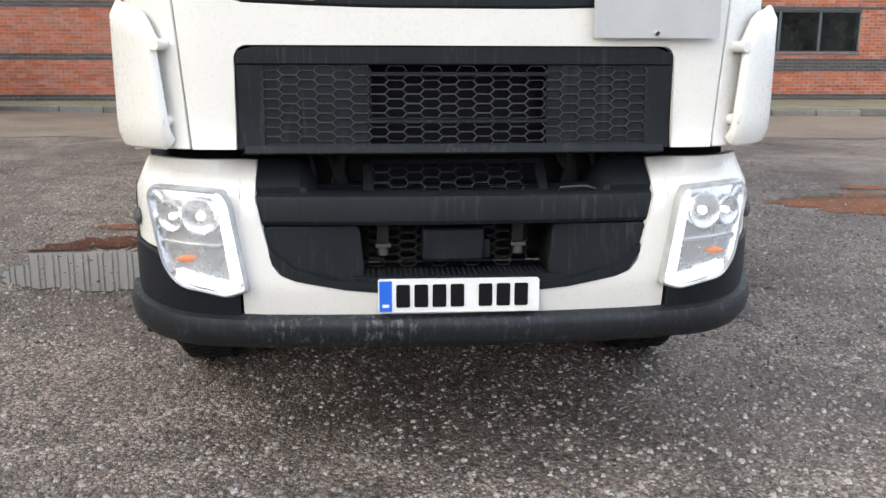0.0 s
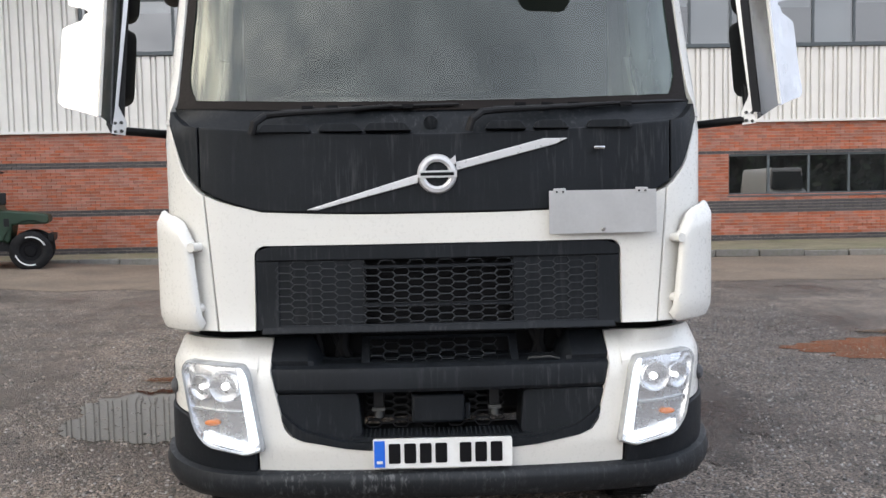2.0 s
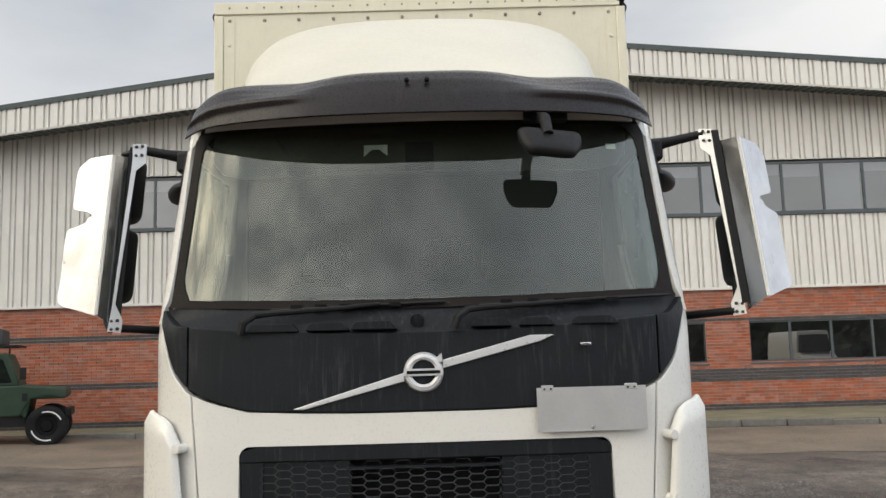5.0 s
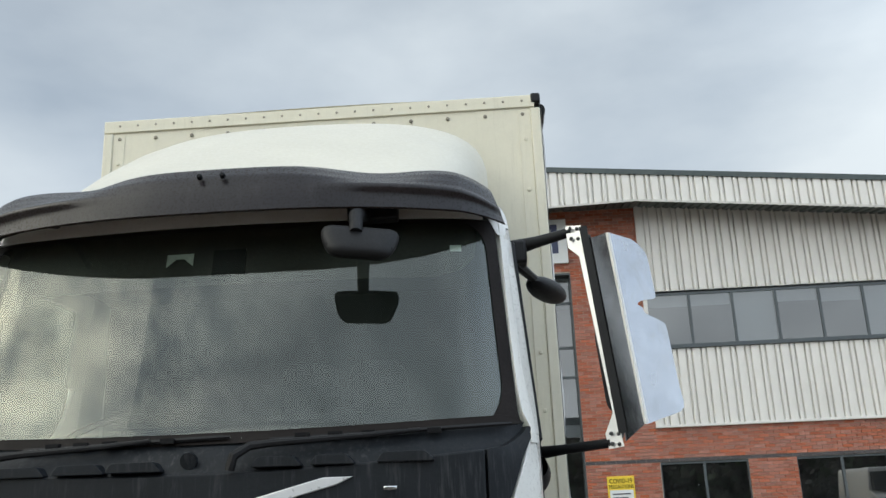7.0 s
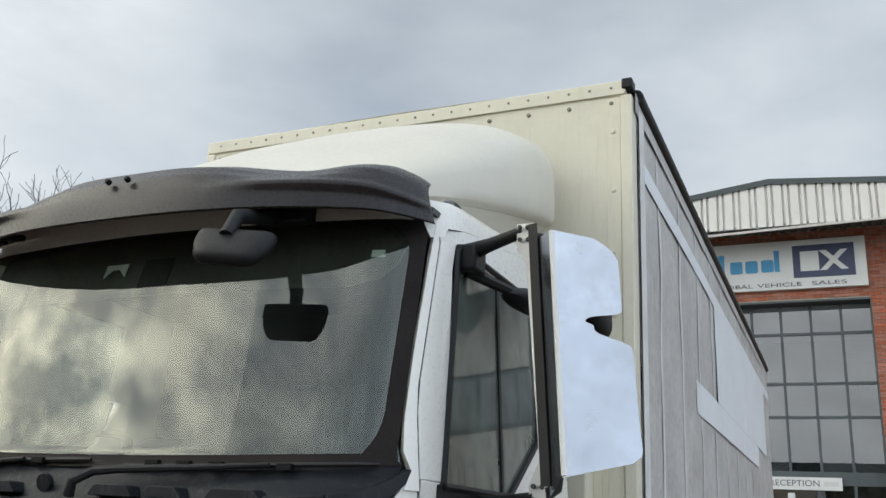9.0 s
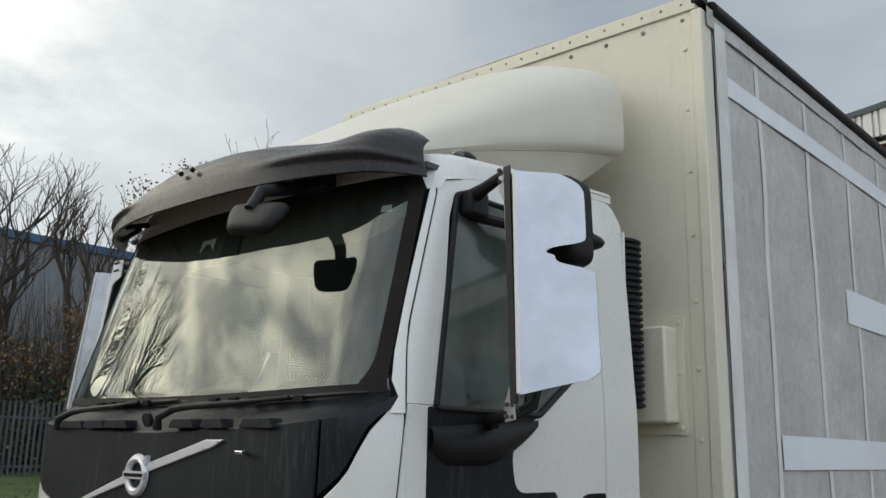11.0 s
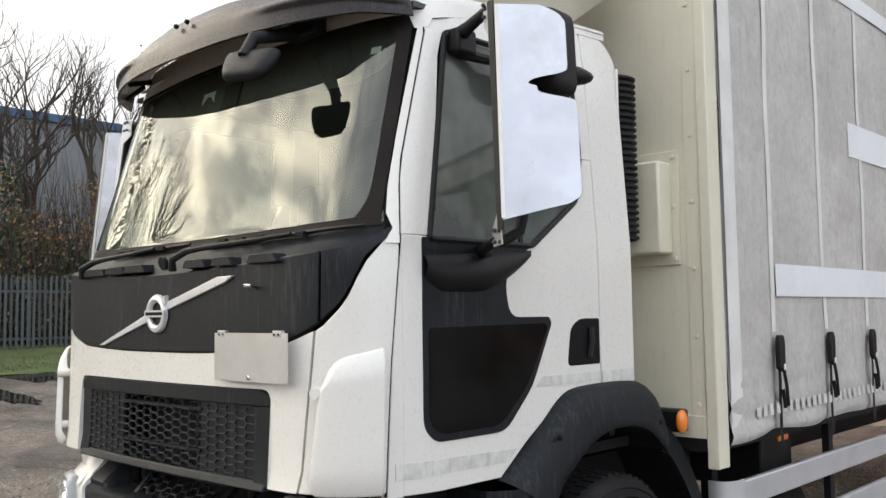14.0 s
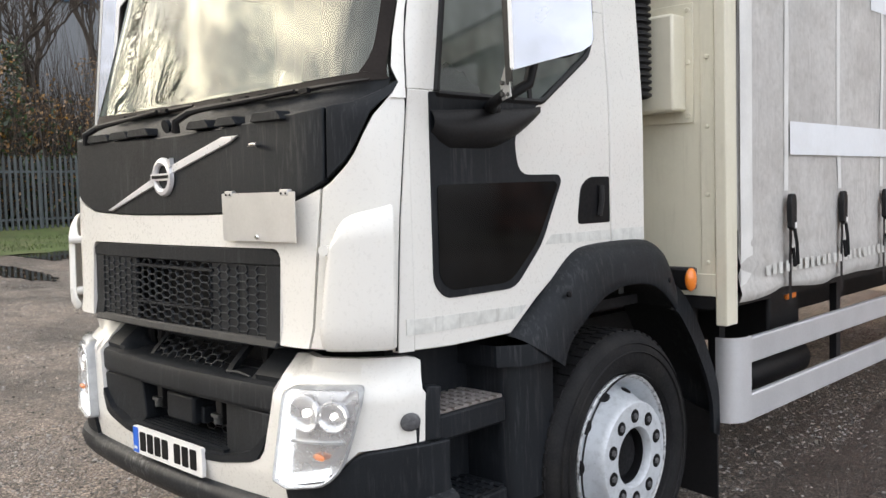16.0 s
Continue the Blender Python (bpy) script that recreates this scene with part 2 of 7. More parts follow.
M_CURTAIN = material("grey vinyl curtain", (0.55, 0.535, 0.51), 0.5, vary=0.14, scale=1.3, fine=30, bump=0.002, streak=((0.20, 0.19, 0.17), 0.42), dirt=(((0.27, 0.25, 0.225), 0.5, 1.2), ((0.36, 0.34, 0.31), 0.4, 5.0), ((0.24, 0.225, 0.20), 0.35, 18.0)))
M_PATCH = material("clean white vinyl", (0.78, 0.80, 0.82), 0.45, vary=0.03, scale=2, fine=40, dirt=((0.55, 0.54, 0.5), 0.2, 2.5))
M_WEB = material("pale webbing", (0.70, 0.69, 0.66), 0.7, vary=0.1, scale=6, fine=120, bump=0.0004)
M_TAPE = material("worn reflective tape", (0.66, 0.66, 0.62), 0.35, vary=0.18, scale=14, fine=60, streak=((0.36, 0.35, 0.32), 0.7))
M_TINT = glass("tinted side glass", (0.26, 0.30, 0.29), 1.5, 0.02, film=0.42, film_color=(0.50, 0.55, 0.52), mist=0.62)
M_LOW = glass("dark low glass", (0.04, 0.044, 0.044), 1.22, 0.08, film=0.05, film_color=(0.2, 0.2, 0.2))
M_SCREEN = glass("windscreen glass", (0.66, 0.74, 0.68), 1.85, film=0.03, film_color=(0.44, 0.52, 0.46), sheen=(0.97, 1.0, 0.94))
M_LENS = glass("clear lamp lens", (0.92, 0.93, 0.94), 1.45, film=0.17, film_color=(0.78, 0.79, 0.80))
M_PANE = glass("window pane", (0.34, 0.37, 0.39), 2.5, film=0.03)
M_CABIN = material("grey cab trim", (0.055, 0.056, 0.054), 0.8, vary=0.15, scale=6, fine=150, bump=0.0005)
M_LINING = material("grey cab lining", (0.085, 0.088, 0.083), 0.85, vary=0.10, scale=4, fine=120, bump=0.0005)
M_SEAT = material("grey seat cloth", (0.035, 0.035, 0.037), 0.9, vary=0.2, scale=7, fine=60)
M_BLIND = material("brown sun blind", (0.035, 0.03, 0.026), 0.7, vary=0.2, scale=5, fine=100)
M_AMBER = material("amber lens", (0.85, 0.22, 0.02), 0.2, vary=0.1, scale=30, fine=200, coat=0.5)
M_BLUE = material("plate blue", (0.02, 0.13, 0.62), 0.4, vary=0.05)
M_PLATE = material("plate white", (0.80, 0.80, 0.78), 0.35, vary=0.03, dirt=((0.5, 0.48, 0.44), 0.3, 12.0))
# near black for print and trim; also paints the dark of hollows
M_NEAR_BLACK = material("near black for ink, trim and shaded hollows", (0.008, 0.008, 0.009), 0.5, vary=0.1, spec=0.12)
M_GLOW = lamp_glow("lit running lamp", (0.93, 0.97, 1.0), 0.9)
M_BULB = lamp_glow("lit headlamp bulb", (1.0, 0.98, 0.93), 3.5)
M_BEZEL = material("hazed clear lamp rim", (0.42, 0.43, 0.43), 0.18, vary=0.2, scale=18, fine=70, coat=0.5)
M_BARS = material("grille bar plastic", (0.030, 0.034, 0.039), 0.45, vary=0.2, scale=6, fine=120)
M_SATIN = material("satin silver trim", (0.66, 0.66, 0.67), 0.34, 0.35, vary=0.05, scale=8, fine=60)
M_FRIT = material("brown black screen border", (0.016, 0.013, 0.012), 0.6, vary=0.2, scale=5, fine=120, spec=0.12)
M_LIP = material("chipped silver rim edge", (0.62, 0.63, 0.64), 0.35, 0.35, vary=0.08, scale=8, fine=90, dirt=((0.03, 0.03, 0.03), 1.0, 45.0))
M_CAP = material("rough grey cap", (0.10, 0.10, 0.105), 0.85, vary=0.5, scale=30, fine=90, bump=0.003)
M_RIVET = material("weathered rivet", (0.30, 0.27, 0.21), 0.6, vary=0.3, scale=30, fine=90)
M_REFL = material("hazed silver reflector", (0.70, 0.70, 0.71), 0.25, 0.85, vary=0.04, scale=8, fine=20)


# ---- mesh helpers ----
def finish(name, bm, mat, smooth=38, bevel=0.0):
    bmesh.ops.recalc_face_normals(bm, faces=bm.faces)
    me = bpy.data.meshes.new(name)
    bm.to_mesh(me)
    bm.free()
    me.materials.append(mat)
    me.shade_smooth()
    me.set_sharp_from_angle(angle=radians(smooth))
    ob = new(name, me)
    if bevel:
        md = ob.modifiers.new("bevel", "BEVEL")
        md.width, md.segments, md.limit_method, md.angle_limit = bevel, 2, "ANGLE", radians(40)
    return ob


def part(name, bm, mat, parent, label="", smooth=38, bevel=0.0):
    ob = finish(name, bm, mat, smooth, bevel)
    ob.parent = parent
    if label:
        ob["label"] = label
    return ob


def thing(name, label, category, group="", at=(0, 0, 0)):
    ob = new(name)
    ob.location = at
    return tagged(ob, label, category, group)


def solo(name, bm, mat, label, category, group="", kind="", smooth=38, bevel=0.0):
    return tagged(finish(name, bm, mat, smooth, bevel), label, category, group, kind)


def B():
    return bmesh.new()


def box(bm, x0, x1, y0, y1, z0, z1, m=None):
    vs = [bm.verts.new((x, y, z)) for z in (z0, z1) for y in (y0, y1) for x in (x0, x1)]
    for f in ((0, 2, 3, 1), (4, 5, 7, 6), (0, 1, 5, 4), (2, 6, 7, 3), (0, 4, 6, 2), (1, 3, 7, 5)):
        bm.faces.new([vs[i] for i in f])
    if m:
        bmesh.ops.transform(bm, matrix=m, verts=vs)
    return bm


def prism(bm, pts, axis, a, b):
    """A polygon of 2D points, pushed along axis from a to b; the points name the other two axes in order."""
    def at(p, v):
        return {"x": (v, p[0], p[1]), "y": (p[0], v, p[1]), "z": (p[0], p[1], v)}[axis]
    lo, hi = [bm.verts.new(at(p, a)) for p in pts], [bm.verts.new(at(p, b)) for p in pts]
    bm.faces.new(lo)
    bm.faces.new(hi)
    n = len(pts)
    for i in range(n):
        bm.faces.new((lo[i], lo[(i + 1) % n], hi[(i + 1) % n], hi[i]))
    return bm


def rounded(pts, r, n=4):
    """The polygon with its corners rounded; r is one radius or one for each corner."""
    out, k = [], len(pts)
    rs = r if isinstance(r, (list, tuple)) else [r] * k
    for i in range(k):
        p, a, b = Vector(pts[i]), Vector(pts[i - 1]), Vector(pts[(i + 1) % k])
        if rs[i] <= 0:
            out.append(tuple(p))
            continue
        da, db = (a - p), (b - p)
        d = min(rs[i], da.length * 0.45, db.length * 0.45)
        pa, pb = p + da.normalized() * d, p + db.normalized() * d
        for j in range(n + 1):
            t = j / n
            out.append(tuple(pa * (1 - t) ** 2 + p * 2 * t * (1 - t) + pb * t * t))
    return out


def skin(bm, front, back=None):
    """A grid of points as faces; with a back grid it becomes a closed plate."""
    rows, cols = len(front), len(front[0])
    f = [[bm.verts.new(p) for p in r] for r in front]
    for i in range(rows - 1):
        for j in range(cols - 1):
            bm.faces.new((f[i][j], f[i][j + 1], f[i + 1][j + 1], f[i + 1][j]))
    if back:
        g = [[bm.verts.new(p) for p in r] for r in back]
        for i in range(rows - 1):
            for j in range(cols - 1):
                bm.faces.new((g[i][j], g[i + 1][j], g[i + 1][j + 1], g[i][j + 1]))
        rim = [(i, 0) for i in range(rows)] + [(rows - 1, j) for j in range(1, cols)] + [(i, cols - 1) for i in range(rows - 2, -1, -1)] + [(0, j) for j in range(cols - 2, 0, -1)]
        for (a, b), (c, d) in zip(rim, rim[1:] + rim[:1]):
            bm.faces.new((f[a][b], f[c][d], g[c][d], g[a][b]))
    return bm


def tube(bm, pts, r, n=10, caps=True):
    """A round bar along points; r is a radius or one for each point."""
    pts = [Vector(p) for p in pts]
    rs = r if isinstance(r, (list, tuple)) else [r] * len(pts)
    rings, side = [], None
    for i, p in enumerate(pts):
        d = (pts[min(i + 1, len(pts) - 1)] - pts[max(i - 1, 0)]).normalized()
        if side is None:
            side = d.cross(Vector((0, 0, 1)) if abs(d.z) < 0.9 else Vector((1, 0, 0))).normalized()
        side = (side - d * side.dot(d)).normalized()
        up = d.cross(side)
        rings.append([bm.verts.new(p + (side * math.cos(a) + up * math.sin(a)) * rs[i]) for a in [2 * math.pi * k / n for k in range(n)]])
    for a, b in zip(rings, rings[1:]):
        for k in range(n):
            bm.faces.new((a[k], a[(k + 1) % n], b[(k + 1) % n], b[k]))
    if caps:
        bm.faces.new(rings[0])
        bm.faces.new(rings[-1])
    return bm


def lathe(bm, profile, m, n=48, closed=False):
    """A profile of (radius, along) turned about local z, placed by m."""
    rings = []
    for r, h in profile:
        rings.append([bm.verts.new(m @ Vector((r * math.cos(2 * math.pi * k / n), r * math.sin(2 * math.pi * k / n), h))) for k in range(n)])
    pairs = list(zip(rings, rings[1:])) + ([(rings[-1], rings[0])] if closed else [])
    for a, b in pairs:
        for k in range(n):
            bm.faces.new((a[k], a[(k + 1) % n], b[(k + 1) % n], b[k]))
    return bm


def blob(bm, m, u=16, v=10):
    bmesh.ops.create_uvsphere(bm, u_segments=u, v_segments=v, radius=1.0, matrix=m)
    return bm


def bolt(bm, at, normal, r=0.009, h=0.006):
    m = Vector(normal).to_track_quat("Z", "Y").to_matrix().to_4x4()
    m.translation = at
    lathe(bm, [(0.0005, h), (r * 0.7, h), (r, h * 0.6), (r, -0.004)], m, 8)
    return bm


def writing(name, text, height, mat, parent, m, width=None, label=""):
    cu = bpy.data.curves.new(name, "FONT")
    cu.body, cu.size, cu.extrude, cu.align_x, cu.align_y = text, height / 0.7, 0.004, "CENTER", "CENTER"
    tmp = new(name, cu)
    bpy.context.view_layer.update()
    me = bpy.data.meshes.new_from_object(tmp)
    bpy.data.objects.remove(tmp)
    if width:
        xs = [v.co.x for v in me.vertices]
        k = width / (max(xs) - min(xs))
        for v in me.vertices:
            v.co.x *= k
    me.transform(m)
    me.materials.clear()
    me.materials.append(mat)
    ob = new(name, me)
    ob.parent = parent
    return ob


def interp(x, tab):
    return float(np.interp(x, [p[0] for p in tab], [p[1] for p in tab]))


def steps(a, b, n):
    return [a + (b - a) * i / n for i in range(n + 1)]


# ---- the cab's outer surface: u runs round it from the middle of the front, z up ----
CAB = ((0.35, .085, .045, .75, .338, .42), (.52, .028, .045, .75, .338, .42), (.67, .0, .045, .75, .338, .41), (.965, .012, .045, .75, .338, .40), (1.07, .12, .045, .75, .32, .38),
       (1.082, .012, .018, .75, .32, .36), (1.13, .03, .03, .75, .32, .30),
       (1.88, .045, .03, .75, .32, .28), (1.94, .13, .045, .73, .34, .182), (2.70, .335, .06, .74, .28, .18), (2.90, .40, .06, .72, .27, .18))


def plan_at(u, z):
    y0, d, xa, rx, ry = [interp(z, [(r[0], r[i]) for r in CAB]) for i in range(1, 6)]
    s, u = (1 if u >= 0 else -1), abs(u)
    arc = math.pi / 4 * (rx + ry)
    if u < xa:
        return s * u, y0 + d * (u / xa) ** 2
    if u < xa + arc:
        th = (u - xa) / arc * math.pi / 2
        return s * (xa + rx * math.sin(th)), y0 + d + ry * (1 - math.cos(th))
    return s * (xa + rx), y0 + d + ry + (u - xa - arc)


def surf(u, z, off=0.0):
    x, y = plan_at(u, z)
    xa, ya = plan_at(u - 0.004, z)
    xb, yb = plan_at(u + 0.004, z)
    t = Vector((xb - xa, yb - ya)).normalized()
    return Vector((x + t.y * off, y - t.x * off, z))


def side_x(z):
    y0, d, xa, rx, ry = [interp(z, [(r[0], r[i]) for r in CAB]) for i in range(1, 6)]
    return xa + rx


def side_at(y, z):
    """The cab's half width at a depth: round the corner, then flat."""
    y0, d, xa, rx, ry = [interp(z, [(r[0], r[i]) for r in CAB]) for i in range(1, 6)]
    c = 1 - (y - y0 - d) / ry
    return xa + rx * (math.sqrt(max(0.0, 1 - c * c)) if c > 0 else 1.0)


def u_for(y, z):
    """How far round the cab a depth on its side lies."""
    lo, hi = .5, 2.0
    for _ in range(30):
        mid = (lo + hi) / 2
        lo, hi = (mid, hi) if plan_at(mid, z)[1] < y else (lo, mid)
    return lo


def panel(bm, cols, zlo, zhi, nz=6, off=0.0, thick=0.02, umap=None):
    lo = zlo if callable(zlo) else (lambda u: zlo)
    hi = zhi if callable(zhi) else (lambda u: zhi)
    um = umap or (lambda u, z: u)
    f, g = [], []
    for i in range(nz + 1):
        zs = [(u, lo(u) + (hi(u) - lo(u)) * i / nz) for u in cols]
        f.append([surf(um(u, z), z, off) for u, z in zs])
        g.append([surf(um(u, z), z, off - thick) for u, z in zs])
    return skin(bm, f, g)


def panel_rows(bm, zs, ulo, uhi, nu=4, off=0.0, thick=0.02):
    f = [[surf(ulo(z) + (uhi(z) - ulo(z)) * j / nu, z, off) for j in range(nu + 1)] for z in zs]
    g = [[surf(ulo(z) + (uhi(z) - ulo(z)) * j / nu, z, off - thick) for j in range(nu + 1)] for z in zs]
    return skin(bm, f, g)


def side_plate(bm, pts, s, off=0.003, thick=0.02):
    """A flat plate of (y, z) points on the cab's side."""
    a = [bm.verts.new((s * (side_at(y, z) + off), y, z)) for y, z in pts]
    b = [bm.verts.new((s * (side_at(y, z) + off - thick), y, z)) for y, z in pts]
    bm.faces.new(a)
    bm.faces.new(b)
    for i in range(len(pts)):
        j = (i + 1) % len(pts)
        bm.faces.new((a[i], a[j], b[j], b[i]))
    return bm


def side_strip(bm, ys, zlo, zhi, s, nz=4, off=0.0, thick=0.03):
    f, g = [], []
    for i in range(nz + 1):
        zz = [(y, zlo(y) + (zhi(y) - zlo(y)) * i / nz) for y in ys]
        f.append([(s * (side_at(y, z) + off), y, z) for y, z in zz])
        g.append([(s * (side_at(y, z) + off - thick), y, z) for y, z in zz])
    return skin(bm, f, g)


# ---- the truck ----
truck = thing("truck", "white rigid box truck with grey curtain sides parked on wet tarmac", "truck")
BLACK_LOW = ((0, 1.543), (.25, 1.543), (.46, 1.549), (.66, 1.558), (.78, 1.592), (.875, 1.637), (.96, 1.715), (1.0, 1.79), (1.03, 1.85), (1.055, 1.90))


def black_low(u):
    return interp(abs(u), BLACK_LOW)


SHUT = ((1.10, .245), (1.15, .245), (1.5, .262), (1.85, .292), (2.0, .312), (2.15, .335), (2.7, .50))


def shut_y(z):
    return interp(z, SHUT)


def shut_u(z):
    return u_for(shut_y(z) - .002, z)


def split(z):
    return interp(z, ((1.113, .829), (1.637, .873), (1.9, .885)))


# white front panel with the grille opening
def front_low(u):
    a = abs(u)
    if a >= 0.69:
        return 1.113
    if a > 0.65:
        return 1.39 + math.sqrt(max(0.0, 0.04 ** 2 - (a - 0.65) ** 2))
    return 1.43


half = [0.0, .1, .2, .3, .4, .5, .58, .64, .65, .66, .67, .68, .6895, .6905, .72, .76, .80, .83, .847]
cols = [-u for u in half[:0:-1]] + half
part("front_panel", panel(B(), cols, front_low, lambda u: black_low(u) - .003, 8, 0, .03, lambda u, z: u * (1 + (split(z) / .85 - 1) * min(1, max(0, (abs(u) - .7) / .147)))), M_WHITE, truck, "cream white front panel", bevel=.004)
bm = B()
panel(bm, steps(-.885, .885, 40), lambda u: black_low(u), lambda u: 1.838 + .04 * (u / .885) ** 2, 6, .003, .05, lambda u, z: u)
upper = part("upper_panel", bm, M_DARK, truck, "dark grey textured plastic panel with dried streaks", bevel=.006)
for s in (-1, 1):
    part("corner_panel", panel(B(), [s * u for u in (.853, .88, .91, .94, .97, 1.0, 1.03, 1.055, 1.07, 1.09, 1.118)], 1.113, lambda u: min(black_low(u) - .003, 1.94) if abs(u) < 1.05 else 1.955 - (1.118 - abs(u)) * .6, 8, 0, .03,
                               lambda u, z: u + (1 if u > 0 else -1) * ((split(z) - .848) * max(0, 1 - (abs(u) - .853) / .2) + (shut_u(z) - 1.118) * max(0, (abs(u) - 1.0) / .118))), M_WHITE, truck, bevel=.004)
    part("corner_trim", panel(B(), [s * u for u in steps(.893, 1.052, 8)], lambda u: black_low(u), lambda u: 1.878 + (abs(u) - .89) * .16 + .055 * min(1, max(0, (abs(u) - .96) / .05)), 5, .001, .04), M_DARK, truck, bevel=.004)

# corner air vanes, standing off on two pegs
VANE_TOP = ((.85, 1.44), (.865, 1.475), (.89, 1.515), (.93, 1.535), (1.04, 1.555), (1.115, 1.575))
for s in (-1, 1):
    front, back = [], []
    for i in range(11):
        f = i / 10
        tuck = .022 * (max(0, (.16 - f) / .16) ** 2 + max(0, (f - .90) / .10) ** 2)
        fr, bk = [], []
        for u in (.850, .862, .88, .91, .95, .99, 1.03, 1.06, 1.08, 1.095):
            low = 1.112 + .03 * max(0, (.88 - u) / .03) ** 2
            z = low + (interp(u, VANE_TOP) - low) * f
            inner = u + (.02 + .05 * (z - 1.09) / .45) * max(0, (1.0 - u) / .15)
            edge = .014 * max(0, (.875 - u) / .025) ** 2
            for row, off in ((fr, .055 - tuck - edge), (bk, .036 - tuck - edge)):
                p = surf(s * inner, max(z, 1.15), off)
                row.append((p.x, p.y - .04 * max(0, 1.15 - z), z))
        front.append(fr)
        back.append(bk)
    vane = part("air_vane", skin(B(), front, back), M_WHITE, truck, "white corner air vane", bevel=.008)
    for z in (1.20, 1.43):
        p, q = surf(s * .90, z, .0), surf(s * .90, z, .052)
        part("peg", tube(B(), [p, q], .018, 10), M_WHITE, vane)


# honeycomb grilles
def honeycomb(bm, u0, u1, z0, z1, pu, pz, off, depth, bar=.0045, keep=None):
    """Cells flattened across, as rings with walls."""
    row, z = 0, z0
    while z <= z1 + 1e-6:
        u = u0 + (pu / 2 if row % 2 else 0)
        while u <= u1 + 1e-6:
            if keep is None or keep(u, z):
                ring = []
                for k, (a, b) in enumerate(((-.309, 0), (-.191, 1), (.191, 1), (.309, 0), (.191, -1), (-.191, -1))):
                    o, i = (u + a * pu, z + b * pz), (u + a * (pu - bar * 3.4), z + b * (pz - bar))
                    ring.append((bm.verts.new(surf(o[0], o[1], off)), bm.verts.new(surf(i[0], i[1], off)), bm.verts.new(surf(i[0], i[1], off - depth))))
                for k in range(6):
                    a, b = ring[k], ring[(k + 1) % 6]
                    bm.faces.new((a[0], b[0], b[1], a[1]))
                    bm.faces.new((a[1], b[1], b[2], a[2]))
            u += pu
        z += pz
        row += 1
    return bm


# black plate behind the mesh paints the dark depth of the opening
grille = part("grille", panel(B(), steps(-.685, .685, 24), 1.118, 1.425, 4, -.11, .01), M_NEAR_BLACK, truck, "black honeycomb radiator grille")
part("grille_band", panel(B(), steps(-.688, .688, 24), 1.372, lambda u: 1.427 - max(0, abs(u) - .65) * .5, 3, -.004, .03), M_DARK, grille, bevel=.004)
for s in (-1, 1):
    part("grille_cheek", panel(B(), [s * u for u in steps(.60, .688, 4)], 1.112, 1.372, 4, -.008, .03), M_DARK, grille, bevel=.004)
    part("grille_blank", panel(B(), [s * u for u in steps(.281, .60, 8)], 1.125, 1.372, 3, -.014, .01), M_DARK, grille)
for keep in (lambda u, z: u < -.281, lambda u, z: u > .281, lambda u, z: abs(u) <= .281 and z > 1.34, lambda u, z: abs(u) <= .281 and z < 1.20):
    part("grille_mesh", honeycomb(B(), -.58, .58, 1.137, 1.36, .110, .0145, -.008, .012, .0017, keep=keep), M_BARS, grille)
part("grille_mesh", honeycomb(B(), -.252, .252, 1.21, 1.336, .110, .0145, -.004, .010, .0019), M_BARS, grille)
for z in (1.125, 1.2, 1.345):
    part("grille_bar", panel(B(), steps(-.60 if z < 1.2 else -.29, .60 if z < 1.2 else .29, 12), z - .006, z + .004, 1, -.006, .03), M_DARK, grille)
part("grille_lip", panel(B(), steps(-.668, .668, 20), 1.098, 1.128, 2, -.004, .05), M_DARK, grille, bevel=.006)

# hoses and beam, with a black sheet painting the dark behind the bumper gap
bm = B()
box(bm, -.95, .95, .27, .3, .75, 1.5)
part("bulkhead", bm, M_NEAR_BLACK, truck)
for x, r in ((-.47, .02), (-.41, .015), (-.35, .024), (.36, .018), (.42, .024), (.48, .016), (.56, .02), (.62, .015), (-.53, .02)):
    part("hose", tube(B(), [(x, .215, .94), (x + .03 * math.sin(x * 40), .20, 1.02), (x - .02, .22, 1.11)], r, 8), M_NEAR_BLACK, truck)
part("crossbeam", box(B(), -.70, .70, .20, .24, 1.075, 1.12), M_BLACK, truck, bevel=.006)

# bumper
HI = ((0, .653), (.265, .655), (.36, .664), (.525, .694), (.572, .715), (.594, .745), (.612, .82), (.626, .88), (.642, .96), (.6425, 1.068), (.80, 1.075), (1.09, 1.072), (1.13, 1.055), (1.165, 1.01), (1.20, .97), (1.215, .955))
LO = ((0, .578), (.69, .578), (.6905, .655), (.76, .672), (.90, .715), (.955, .745), (1.0, .785), (1.215, .80))
hc = [0, .13, .265, .31, .36, .44, .525, .55, .572, .584, .594, .604, .612, .62, .626, .634, .642, .6425, .665, .69, .6905, .72, .76, .80, .85, .90, .93, .955, .98, 1.0, 1.03, 1.06, 1.09, 1.11, 1.13, 1.15, 1.165, 1.18, 1.20, 1.215]
cols = [-u for u in hc[:0:-1]] + hc
bumper = part("bumper", panel(B(), cols, lambda u: interp(abs(u), LO), lambda u: interp(abs(u), HI), 8, 0, .03), M_WHITE, truck, "white painted bumper with dark lower lip", bevel=.005)
